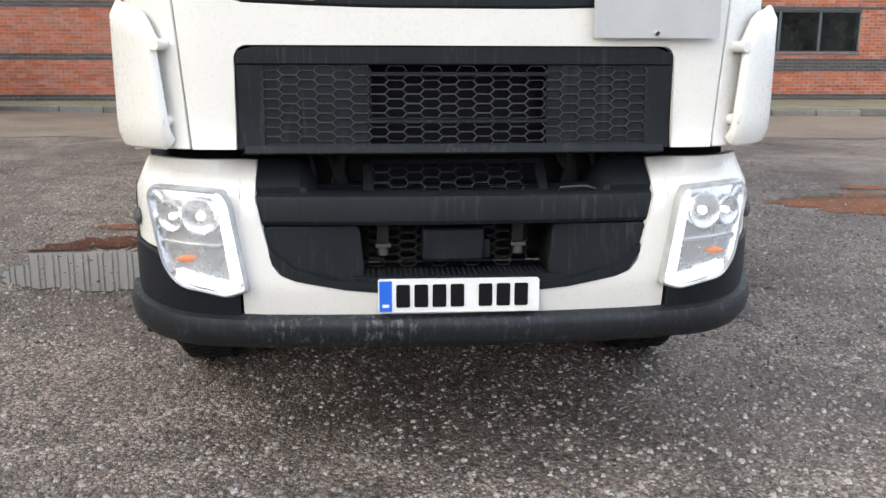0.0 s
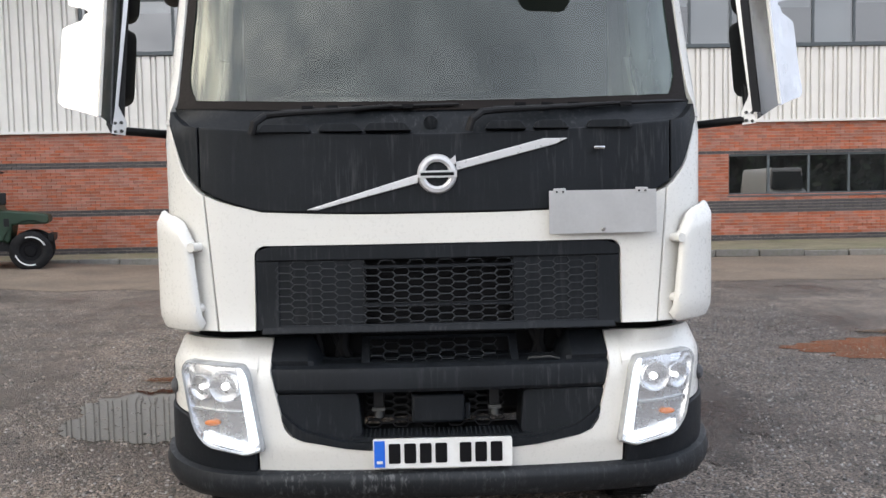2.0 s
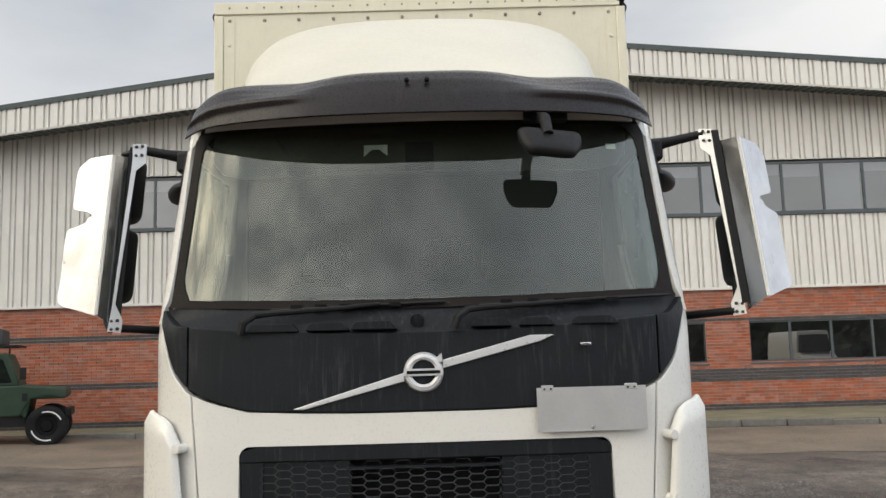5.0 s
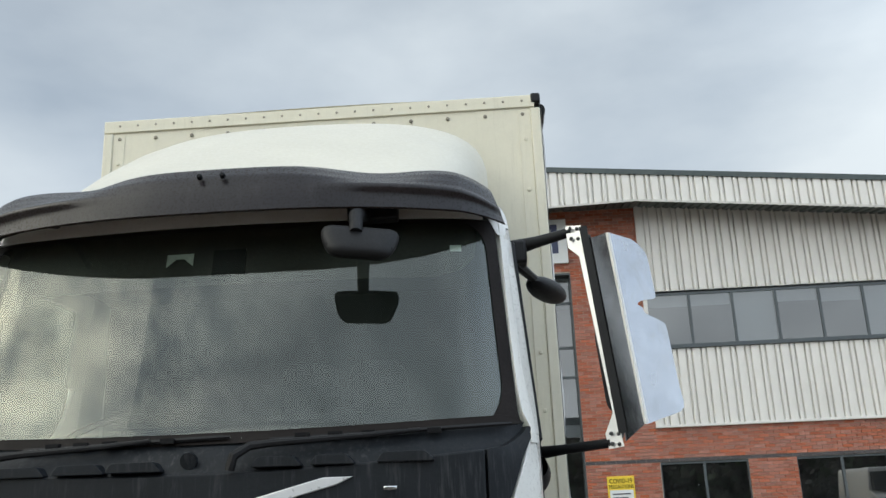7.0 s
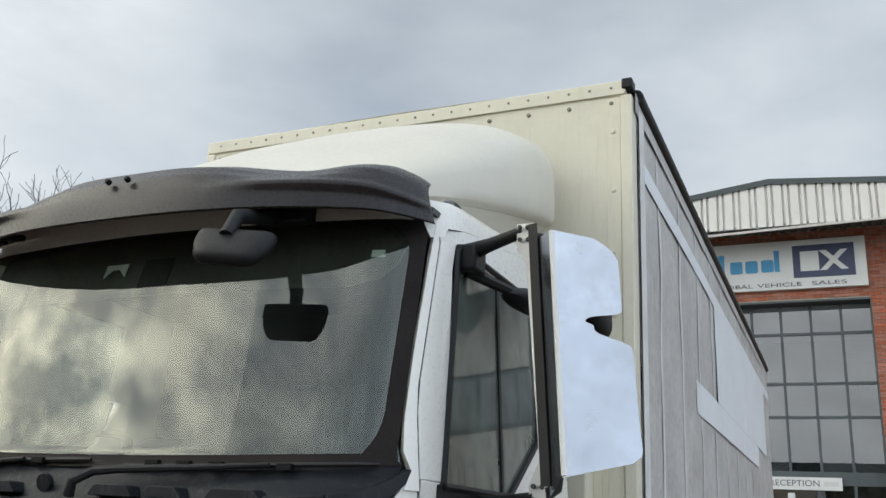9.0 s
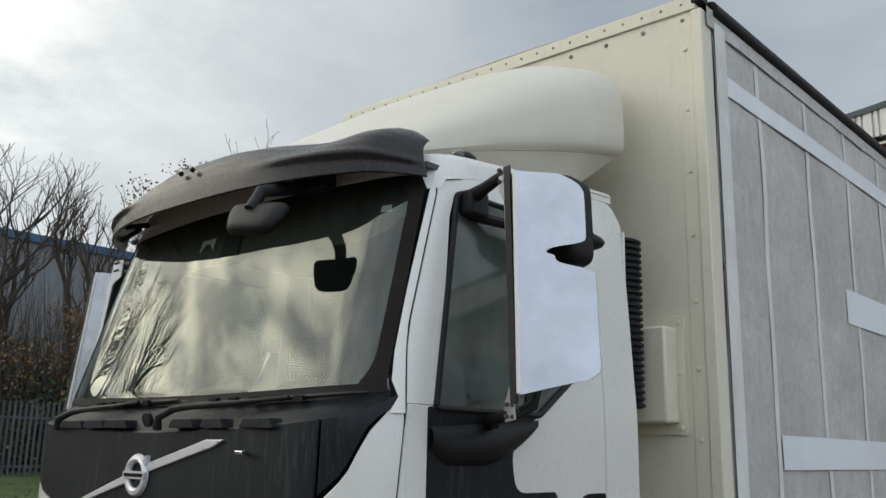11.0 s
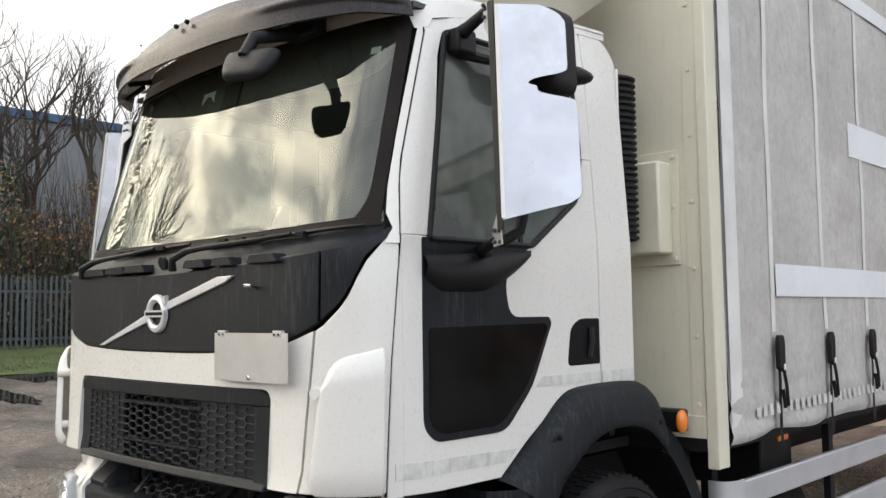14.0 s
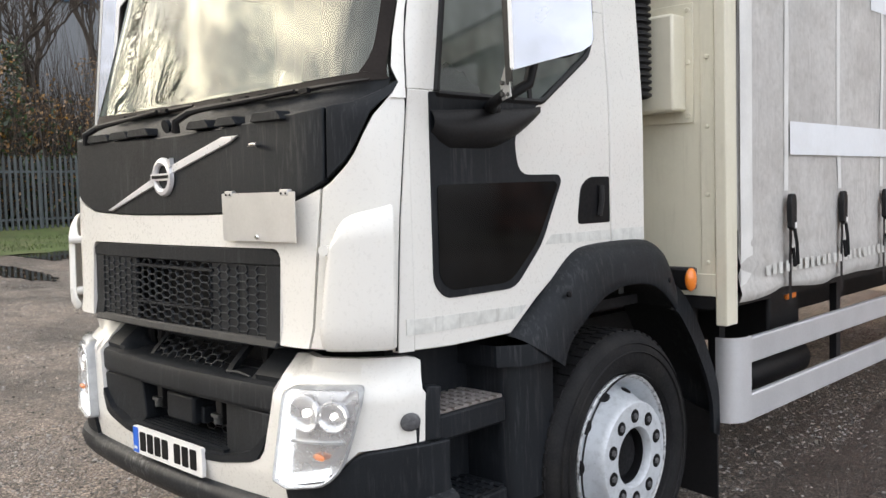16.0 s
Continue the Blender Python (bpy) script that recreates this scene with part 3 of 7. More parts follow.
# lower lip, a bulging dark rail all round
cols = steps(-1.30, 1.30, 60)
f, g = [], []
for dz, off in ((.0, -.02), (.015, .028), (.05, .045), (.09, .048), (.115, .035), (.128, -.0)):
    f.append([surf(u, .452 + dz + .03 * max(0, (abs(u) - .6) / .7) ** 1.5 * (1 if dz < .1 else 1.6), off) for u in cols])
    g.append([surf(u, .452 + dz + .03 * max(0, (abs(u) - .6) / .7) ** 1.5 * (1 if dz < .1 else 1.6), -.05) for u in cols])
part("bumper_lip", skin(B(), f, g), M_SCUFF, bumper, "scuffed dark plastic lip", smooth=50)
for s in (-1, 1):
    cu = [s * u for u in (.70, .74, .78, .83, .88, .92, .955, .985, 1.02, 1.08, 1.14, 1.20, 1.26, 1.30)]
    part("bumper_corner", panel(B(), cu, .565, lambda u: interp(abs(u), ((.70, .648), (.76, .665), (.90, .708), (.955, .738), (1.0, .778), (1.10, .79), (1.30, .79))), 5, .012, .04), M_DARK, bumper, bevel=.006)
    part("bumper_end", panel(B(), [s * u for u in (1.213, 1.23, 1.25, 1.268)], .795, lambda u: .975 - .12 * (abs(u) - 1.22), 4, .004, .04), M_DARK, bumper, bevel=.006)
    # tow eye cap on the side of the bumper
    part("tow_cap", blob(B(), Matrix.Translation(surf(s * 1.162, .869, .006)) @ Matrix.Rotation(s * radians(-18), 4, "Z") @ Matrix.Diagonal((.016, .036, .030, 1)), 18, 10), M_CAP, bumper, "rough grey tow eye cap", smooth=20)
# dark centre of the bumper: upper step, face, pockets, lower shelf
CH = .642
f, g = [], []
prof = ((1.07, -.125), (1.04, -.125), (1.015, -.115), (.99, -.085), (.972, -.032), (.962, -.018), (.945, -.012), (.885, -.012), (.872, -.02), (.868, -.06))
cu = steps(-.672, .672, 64)


def centre_row(z, off):
    row = []
    for u in cu:
        k = min(1, max(0, (abs(u) - .46) / .03))
        zz, oo = z, off
        if z > .98:
            zz = .972 + (z - .972) * (.1 + .9 * k)
            oo = off + (.075 if z < 1.0 else .105) * k
        row.append(surf(u, zz, oo))
    return row


rows = [centre_row(z, o) for z, o in prof]
back = [[Vector((p.x, .25, p.z)) for p in r] for r in rows]
part("bumper_step", skin(B(), rows, back), M_DARK, bumper, "dark plastic bumper step", smooth=30)
part("lower_grille", honeycomb(B(), -.245, .245, .980, 1.046, .110, .0145, -.075, .012, .002), M_BARS, bumper)
part("lower_grille_frame", panel(B(), steps(-.30, .30, 10), .958, .972, 1, -.09, .03), M_DARK, bumper)
part("lower_grille_frame", panel(B(), steps(-.285, .285, 10), 1.052, 1.064, 1, -.05, .03), M_DARK, bumper)
for s in (-1, 1):
    part("lower_grille_frame", panel(B(), [s * u for u in (.275, .29, .305)], .96, 1.06, 3, -.07, .03), M_DARK, bumper)
    prism_pts = rounded([(.315 * s, .866), (.625 * s, .866), (.59 * s, .745), (.53 * s, .70), (.375 * s, .672), (.30 * s, .70)], .02)
    bm = B()
    fr = [bm.verts.new((x, surf(x, z, -.014).y + (0 if abs(x) > .36 else .05 * (.36 - abs(x)) / .06), z)) for x, z in prism_pts]
    bk = [bm.verts.new((x, .22, z)) for x, z in prism_pts]
    bm.faces.new(fr)
    for i in range(len(fr)):
        j = (i + 1) % len(fr)
        bm.faces.new((fr[i], fr[j], bk[j], bk[i]))
    part("bumper_block", bm, M_DARK, bumper, bevel=.004)
part("sill_band", panel(B(), steps(-.60, .60, 30), lambda u: interp(abs(u), HI) + .002, lambda u: interp(abs(u), ((0, .678), (.37, .69), (.53, .735), (.60, .80))), 3, .004, .05), M_DARK, bumper)
bm = B()
prism(bm, [(-.34, .03), (.34, .03), (.36, .24), (-.36, .24)], "z", .678, .70)
part("shelf", bm, M_DARK, bumper, "studded dark step shelf")
bm = B()
for i in range(34):
    for j in range(5):
        x, y = -.29 + i * .0176, .05 + j * .022
        box(bm, x - .003, x + .003, y - .003, y + .003, .70, .704)
part("studs", bm, M_DARK, bumper)
part("recess_mesh", honeycomb(B(), -.27, .27, .72, .86, .110, .0145, -.15, .01, .004), M_BLACK, bumper)
part("centre_box", box(B(), -.114, .089, .06, .2, .742, .852), M_DARK, bumper, bevel=.012)
part("centre_box_side", box(B(), .089, .112, .09, .2, .745, .81), M_DARK, bumper, bevel=.006)
for x in (-.24, .205):
    hook = part("tow_pin", box(B(), x - .02, x + .02, .10, .2, .755, .868), M_BLACK, bumper, bevel=.004)
    part("pin_head", tube(B(), [(x, .095, .762), (x, .095, .80)], .016, 10), M_CABIN, hook)
    part("clip", box(B(), x - .025, x + .025, .08, .10, .787, .80), M_CABIN, hook, bevel=.002)
# small grab loop on the step
part("grab_loop", tube(B(), [(.335, .075, .968), (.335, .06, .984), (.415, .06, .988), (.455, .075, .976), (.455, .09, .962)], .004, 8), M_CABIN, truck)

# number plate with plain bars for its characters
plate = part("number_plate", prism(B(), rounded([(-.26, .594), (.26, .592), (.26, .700), (-.26, .702)], .008), "y", -.012, .004), M_PLATE, truck, "white number plate with a blue band")
part("blue_band", prism(B(), [(-.256, .598), (-.216, .598), (-.216, .698), (-.256, .698)], "y", -.0145, -.011), M_BLUE, plate)
part("band_mark", prism(B(), [(-.247, .612), (-.225, .612), (-.225, .622), (-.247, .622)], "y", -.0165, -.014), M_PLATE, plate)
for i, x in enumerate((-.18, -.122, -.064, -.006, .085, .143, .201)):
    part("character_bar", prism(B(), rounded([(x - .022, .611), (x + .022, .611), (x + .022, .686), (x - .022, .686)], .006, 2), "y", -.0145, -.011), M_NEAR_BLACK, plate)

# headlights: a rounded sheet of rings laid on the cab's surface
LAMP = rounded([(.664, .664), (.73, .642), (.90, .677), (.955, .735), (.985, .83), (1.018, .965), (.995, .996), (.86, .994), (.735, .986), (.715, .955)], [.012, .02, .05, .03, .0, .03, .03, .0, .02, .02], 3)


def lamp_rings(bm, s, rings, close=True):
    cu, cz = .845, .825
    loops = [[bm.verts.new(surf(s * (cu + (u - cu) * k), cz + (z - cz) * k, off)) for u, z in LAMP] for k, off in rings]
    n = len(LAMP)
    for a, b in zip(loops, loops[1:]):
        for i in range(n):
            bm.faces.new((a[i], a[(i + 1) % n], b[(i + 1) % n], b[i]))
    if close:
        c = bm.verts.new(surf(s * cu, cz, rings[-1][1]))
        for i in range(n):
            bm.faces.new((loops[-1][i], loops[-1][(i + 1) % n], c))
    return bm


def headlight(s):
    head = part("headlight", lamp_rings(B(), s, ((1.0, .0), (1.0, .02), (.985, .032), (.95, .036), (.94, .03), (.94, .006)), False), M_BEZEL, truck, "lit headlight behind a clear lens", smooth=50)
    part("reflector", lamp_rings(B(), s, ((.94, .026), (.90, .010), (.7, .007), (.35, .006))), M_REFL, head, "hazed silver reflector", smooth=50)
    part("lens", lamp_rings(B(), s, ((.955, .035), (.8, .036), (.5, .037), (.25, .037))), M_LENS, head, "clear plastic lens", smooth=60)
    for u, z, r, rb in ((.815, .905, .062, .013), (.92, .90, .052, .010)):
        p, n = surf(s * u, z, .008), (surf(s * u, z, .1) - surf(s * u, z, .0)).normalized()
        m = n.to_track_quat("Z", "Y").to_matrix().to_4x4()
        m.translation = p
        bowl = part("lamp_bowl", lathe(B(), [(r, .0), (r * .98, .014), (r * .93, .016), (r * .85, .008), (r * .55, .003), (.004, .002)], m, 28), M_REFL, head, smooth=60)
        part("bulb", blob(B(), m @ pose(0, 0, .008) @ Matrix.Diagonal((rb, rb, .006, 1)), 12, 8), M_BULB, bowl)
    part("divider", panel(B(), [s * u for u in steps(.75, .955, 6)], lambda u: .805 + .05 * (abs(u) - .75), lambda u: .812 + .05 * (abs(u) - .75), 1, .022, .016), M_BEZEL, head)
    part("indicator", blob(B(), Matrix.Translation(surf(s * .87, .768, .018)) @ Matrix.Diagonal((.03, .008, .012, 1)), 12, 8), M_AMBER, head, "orange indicator bulb")
    # running-lamp strip down the inner edge and along the bottom
    f, g = [], []
    for t in range(9):
        z = .972 - t * (.972 - .69) / 8
        u0 = interp(z, ((.655, .683), (.70, .688), (.86, .712), (.992, .735)))
        f.append([surf(s * u0, z, .026), surf(s * (u0 + .032), z, .026)])
        g.append([surf(s * u0, z, .012), surf(s * (u0 + .032), z, .012)])
    part("running_lamp", skin(B(), f, g), M_GLOW, head, "lit white running lamp")
    part("running_lamp", panel(B(), [s * u for u in (.70, .72, .76, .80, .84, .88, .905)], lambda u: .662 + max(0, abs(u) - .73) * .22, lambda u: .692 + max(0, abs(u) - .73) * .24, 2, .026, .012), M_GLOW, head)


for s in (-1, 1):
    headlight(s)


# maker's badge as a plain ring and bar, and the slanting trim bars
def front_pt(x, z, off):
    return surf(x, z, off)


badge = part("badge", lathe(B(), [(.045, .0), (.046, .010), (.055, .017), (.068, .014), (.074, .004), (.074, .0)], pose(0, .036, 1.686, 90, 0, 0), 40), M_SATIN, upper, "chrome ring badge")
part("trim_bar", prism(B(), [(.045, 1.735), (.068, 1.755), (.072, 1.722), (.055, 1.722)], "y", .022, .04), M_SATIN, upper)
part("badge_band", prism(B(), rounded([(-.072, 1.673), (.072, 1.673), (.072, 1.699), (-.072, 1.699)], .004), "y", .018, .036), M_SATIN, upper)
part("trim_bar", prism(B(), [(-.062, 1.680), (.062, 1.680), (.062, 1.692), (-.062, 1.692)], "y", .0165, .02), M_NEAR_BLACK, upper)
for pts in (((-.487, 1.562), (-.445, 1.560), (-.071, 1.654), (-.071, 1.686)), ((.071, 1.698), (.071, 1.729), (.40, 1.812), (.490, 1.812), (.44, 1.789))):
    bm = B()
    a = [bm.verts.new(surf(x, z, .014)) for x, z in pts]
    b = [bm.verts.new(surf(x, z, -.005)) for x, z in pts]
    bm.faces.new(a)
    for i in range(len(pts)):
        bm.faces.new((a[i], a[(i + 1) % len(pts)], b[(i + 1) % len(pts)], b[i]))
    part("trim_bar", bm, M_SATIN, upper, bevel=.003)
part("lock", tube(B(), [surf(.60, 1.774, .0), surf(.60, 1.774, .02)], .008, 10), M_CHROME, upper)
part("lock", box(B(), .585, .625, .02, .04, 1.768, 1.779), M_CHROME, upper, bevel=.003)

# hinged steel flap over the panel
flap = part("flap", box(B(), .415, .820, .013, .016, 1.455, 1.616, pose(0, 0, 0, 0, 0, 1.2)), M_ALU, truck, "bare metal hinged plate")
for x in (.455, .765):
    part("hinge", box(B(), x - .022, x + .022, .012 + x * .02, .03 + x * .02, 1.603, 1.624), M_ALU, flap, bevel=.002)
    for d in (-.012, .012):
        part("rivet", bolt(B(), (x + d, .012 + x * .02, 1.611), (0, -1, 0), .004, .003), M_NEAR_BLACK, flap)
part("flap_lock", bolt(B(), (.617, .024, 1.470), (0, -1, 0), .009, .008), M_CHROME, flap)

# cowl below the windscreen: dark ledge, covers, wipers
f = []
for k, (z, off) in enumerate(((1.835, -.012), (1.865, -.03), (1.90, -.02), (1.935, -.004))):
    f.append([surf(u, z + .03 * (u / .95) ** 2, off) for u in steps(-1.0, 1.0, 30)])
part("cowl", skin(B(), f), M_DARK, truck, "dark dusty wiper cowl")
for x0, x1 in ((-.66, -.46), (-.44, -.27), (-.27, -.09), (.18, .34), (.36, .50), (.56, .74)):
    y = surf((x0 + x1) / 2, 1.87, 0).y
    part("cowl_cover", prism(B(), rounded([(x0, 1.850), (x1, 1.848), (x1 - .03, 1.880), (x0 + .02, 1.880)], .01), "y", y - .02, y + .04), M_DARK, truck, bevel=.005)
part("cowl_cap", tube(B(), [(-.02, .06, 1.878), (-.02, .075, 1.882)], .026, 16), M_DARK, truck)


def wiper(x0, x1, xm):
    w = part("wiper", tube(B(), [surf(x0, 1.845, .02), surf(x0 + .012, 1.885, .035), surf(x0 + .05, 1.915, .045), surf(x0 + .12, 1.922, .045), surf(xm, 1.935, .04), surf(x1 - .25, 1.948, .03)], [.016, .015, .014, .012, .009, .007], 8), M_BLACK, truck, "black wiper arm and blade")
    part("blade", tube(B(), [surf(u, 1.935 + (u - x0 - .1) / (x1 - x0) * .018 + .01 * (abs(u) / .95) ** 4, .016) for u in steps(x0 + .10, x1, 14)], [.008] * 14 + [.005], 6), M_BLACK, w)
    for k in range(5):
        u = x0 + .2 + k * (x1 - x0 - .3) / 5
        part("blade_clip", box(B(), -.022, .022, -.008, .008, -.008, .008, Matrix.Translation(surf(u, 1.945, .026))), M_NEAR_BLACK, w)


wiper(-.68, .09, -.3)
wiper(.12, .935, .5)

# windscreen, its dark border and the sun blind inside
SE = ((1.9, 1.008), (2.0, .98), (2.7, .957), (2.8, .95))


def screen_edge(z):
    return interp(z, SE)


def glass_at(u, z, off=0.0):
    """The cab's surface with its bends eased, as bent glass takes them."""
    p = Vector((0, 0, 0))
    for k in range(-4, 5):
        p += surf(u + .03 * k, z, off) * ((5 - abs(k)) / 25)
    return p


def glass_z(v, z):
    return z + .03 * v * v * max(0, (2.1 - z) / .17)


screen = part("windscreen", skin(B(), [[glass_at(screen_edge(z) * (j / 60 - 1), glass_z(j / 60 - 1, z), -.001) for j in range(121)] for z in steps(1.93, 2.722, 24)]), M_SCREEN, truck, "dusty curved windscreen", smooth=180)
# printed border: the glass outline against a rounded inner outline
low = [(u, 1.93 + .03 * (u / .95) ** 2) for u in steps(-1.0, 1.0, 60)]
side_r = [(screen_edge(z), z) for z in steps(1.975, 2.715, 40)]
outer = low + side_r + [(u, 2.721) for u in steps(.945, -.945, 24)] + [(-u, z) for u, z in side_r[::-1]]


def border_in(u, z):
    zz = min(2.703, max(1.966 + .025 * (u / .95) ** 2, z))
    wide = .050 + .06 * max(0, (2.12 - zz) / .15) ** 2.6 + .06 * max(0, (zz - 2.58) / .12) ** 3
    lim = screen_edge(zz) - wide
    return max(-lim, min(lim, u)), zz


bm = B()
skin(bm, [[glass_at(u + (border_in(u, z)[0] - u) * k, z + (border_in(u, z)[1] - z) * k, .004) for u, z in outer + outer[:1]] for k in (0, .5, 1)])
part("screen_border", bm, M_FRIT, screen, "brown black screen border")
BLIND = ((-.90, 2.66), (-.885, 2.585), (-.83, 2.53), (-.74, 2.503), (.74, 2.503), (.83, 2.53), (.885, 2.585), (.90, 2.66))
bm = B()
panel(bm, [-.90, -.885, -.86, -.83, -.79] + steps(-.74, .74, 20) + [.79, .83, .86, .885, .90], lambda u: interp(u, BLIND), 2.74, 3, -.06, .006)
part("sun_blind", bm, M_BLIND, truck, "dark sun blind behind the glass")
part("blind_tag", panel(B(), [-.235, -.20, -.17, -.135], lambda u: 2.612 if -.21 < u < -.16 else 2.582, 2.632, 1, -.05, .003), M_TAPE, truck)
part("blind_sensor", panel(B(), [-.06, 0, .06], 2.51, 2.64, 1, -.05, .01), M_NEAR_BLACK, truck)
part("sticker", panel(B(), [.79, .81, .83], 2.60, 2.625, 1, -.045, .002), M_PLATE, truck)
# the header strip above the glass
part("header", panel(B(), steps(-1.0, 1.0, 40), lambda u: 2.724 + .014 * max(0, min(1, (abs(u) - .93) / .02)), lambda u: interp(abs(u), ((.75, 2.865), (.90, 2.84), (1.0, 2.815))), 4, .003, .03, lambda u, z: u if abs(u) < .9 else (1 if u > 0 else -1) * (.9 + (abs(u) - .9) / .1 * (u_for(.452, z) - .9))), M_WHITE, truck, "white strip above the windscreen", bevel=.004)

# pillars, doors and the rear of the cab
WF = ((1.93, .435), (2.57, .52), (2.66, .55), (2.70, .60))      # front edge of the side window
DOOR_LO = ((.24, 1.10), (.47, 1.09), (.77, 1.09), (.92, 1.20), (1.10, 1.315), (1.25, 1.365), (1.44, 1.37))
WIN_LO = ((.30, 1.93), (.74, 1.925), (.96, 1.912), (1.10, 1.99), (1.24, 2.08), (1.30, 2.16), (1.31, 2.30))
TOP = ((.44, 2.71), (.55, 2.735), (.71, 2.77), (1.38, 2.87), (1.69, 2.89))
for s in (-1, 1):
    part("pillar", panel_rows(B(), [1.90, 1.95] + steps(2.0, 2.74, 8), lambda z: s * (max(screen_edge(z), interp(z, ((1.90, 1.062), (1.95, 1.026), (2.0, .99), (2.05, .97)))) + .003), lambda z: s * (shut_u(z) - .002), 5, .002, .03), M_WHITE, truck, "white windscreen pillar", bevel=.004)
    door = part("door", side_strip(B(), [.30, .33, .38, .47, .62, .77, .84, .92, 1.0, 1.10, 1.18, 1.25, 1.30, 1.36, 1.415], lambda y: interp(y, DOOR_LO), lambda y: interp(y, WIN_LO) if y < 1.305 else 2.30, s, 6), M_WHITE, truck, "white cab door with dark trim", bevel=.004)
    part("shut_gap", skin(B(), [[(s * (side_at(shut_y(z) + d, z) - .004), shut_y(z) + d, z) for d in (-.006, .007)] for z in steps(1.10, 2.70, 12)]), M_NEAR_BLACK, truck)
    f, g = [], []
    for z in steps(1.095, 1.93, 8):
        f.append([(s * side_at(y, z), y, z) for y in (shut_y(z) + .003, .30 if shut_y(z) < .29 else .3005)])
        g.append([(s * (side_at(y, z) - .03), y, z) for y in (shut_y(z) + .003, .30 if shut_y(z) < .29 else .3005)])
    part("door_edge", skin(B(), f, g), M_WHITE, door)
    # upper frame of the door
    f, g = [], []
    for z in steps(1.93, 2.66, 8):
        a, b = shut_y(z) + .003, interp(z, WF)
        f.append([(s * side_at(a + (b - a) * j / 4, z), a + (b - a) * j / 4, z) for j in range(5)])
        g.append([(s * (side_at(a + (b - a) * j / 4, z) - .03), a + (b - a) * j / 4, z) for j in range(5)])
    part("door_frame", skin(B(), f, g), M_WHITE, door, bevel=.003)
    part("door_frame", side_strip(B(), [1.30, 1.36, 1.415], lambda y: 2.30, lambda y: 2.66, s, 3), M_WHITE, door)
    part("door_frame", side_strip(B(), steps(.49, 1.415, 8), lambda y: 2.65, lambda y: interp(y, TOP) - .02 if y > .55 else 2.70, s, 2), M_WHITE, door, bevel=.003)
    win = rounded([(.42, 1.92), (.97, 1.92), (1.30, 2.13), (1.33, 2.32), (1.31, 2.665), (.56, 2.665)], [.01, .02, .05, .05, .04, .03])
    part("side_window", side_plate(B(), win, s, -.004, .005), M_TINT, door, "dark tinted side window")
    bm = B()
    for a, b in zip(win, win[1:] + win[:1]):
        tube(bm, [(s * (side_at(*a) + .001), a[0], a[1]), (s * (side_at(*b) + .001), b[0], b[1])], .012, 6)
    part("window_seal", bm, M_BLACK, door)
    part("window_bar", side_plate(B(), [(.90, 1.93), (.92, 1.93), (.925, 2.66), (.905, 2.66)], s, .002, .01), M_BLACK, door)
    part("door_trim", side_plate(B(), rounded([(.385, 1.925), (.385, 1.30), (.44, 1.25), (.80, 1.25), (.96, 1.40), (1.085, 1.63), (1.07, 1.655), (.83, 1.655), (.81, 1.79), (.87, 1.86), (.985, 1.93)], [.01, .05, .05, .05, .05, .03, .02, .06, .05, .04, .01]), s, .004, .012), M_DARK, door, "dark plastic door trim", bevel=.003)
    part("low_window", side_plate(B(), rounded([(.41, 1.625), (.41, 1.32), (.46, 1.275), (.77, 1.275), (.93, 1.41), (1.055, 1.615), (1.04, 1.63)], [.02, .05, .05, .05, .05, .03, .02]), s, .0065, .004), M_LOW, door, "dark lower door window")
    # scooped mirror foot
    f = []
    for t in range(15):
        k = t / 14
        zlo, zhi = 1.742 + .14 * max(0, (k - .45) / .55) ** 1.6 + .05 * max(0, (.12 - k) / .12), 1.868 + .035 * k
        f.append([(s * (1.070 + .042 * math.sin(math.pi * j / 10) ** .7 * math.sin(math.pi * min(1, .12 + k * .88)) ** .6), .39 + k * .58, zlo + (zhi - zlo) * j / 10) for j in range(11)])
    part("mirror_foot", skin(B(), f), M_BLACK, door, smooth=60)
    part("door_handle_pocket", side_plate(B(), rounded([(1.185, 1.46), (1.41, 1.46), (1.41, 1.645), (1.27, 1.645), (1.21, 1.61)], [.03, .01, .01, .06, .03]), s, .003, .03), M_NEAR_BLACK, door, bevel=.004)
    part("door_handle", tube(B(), [(s * 1.078, 1.325, 1.49), (s * 1.083, 1.335, 1.55), (s * 1.078, 1.34, 1.61)], .013, 8), M_BLACK, door)
    part("reflective_strip", side_plate(B(), [(.272, 1.148), (.34, 1.147), (.81, 1.14), (.86, 1.183), (.34, 1.198), (.272, 1.20)], s, .002, .003), M_TAPE, door)
    part("reflective_strip", side_plate(B(), [(.98, 1.395), (1.41, 1.39), (1.41, 1.43), (1.02, 1.43)], s, .002, .003), M_TAPE, door)
    quarter = part("rear_side_panel", side_strip(B(), [1.423, 1.50, 1.56, 1.59, 1.62, 1.645, 1.665, 1.675], lambda y: 1.372, lambda y: interp(y, TOP) - .02 - .10 * max(0, (y - 1.56) / .115) ** 2.5, s, 12), M_WHITE, truck, bevel=.006)
    part("reflective_strip", side_plate(B(), [(1.425, 1.385), (1.66, 1.38), (1.66, 1.43), (1.425, 1.43)], s, .002, .003), M_TAPE, quarter)
    def eave(y):
        return interp(y, ((.30, 2.76), (.45, 2.805), (.70, 2.835), (1.33, 2.90), (1.63, 2.918)))
    rows = []
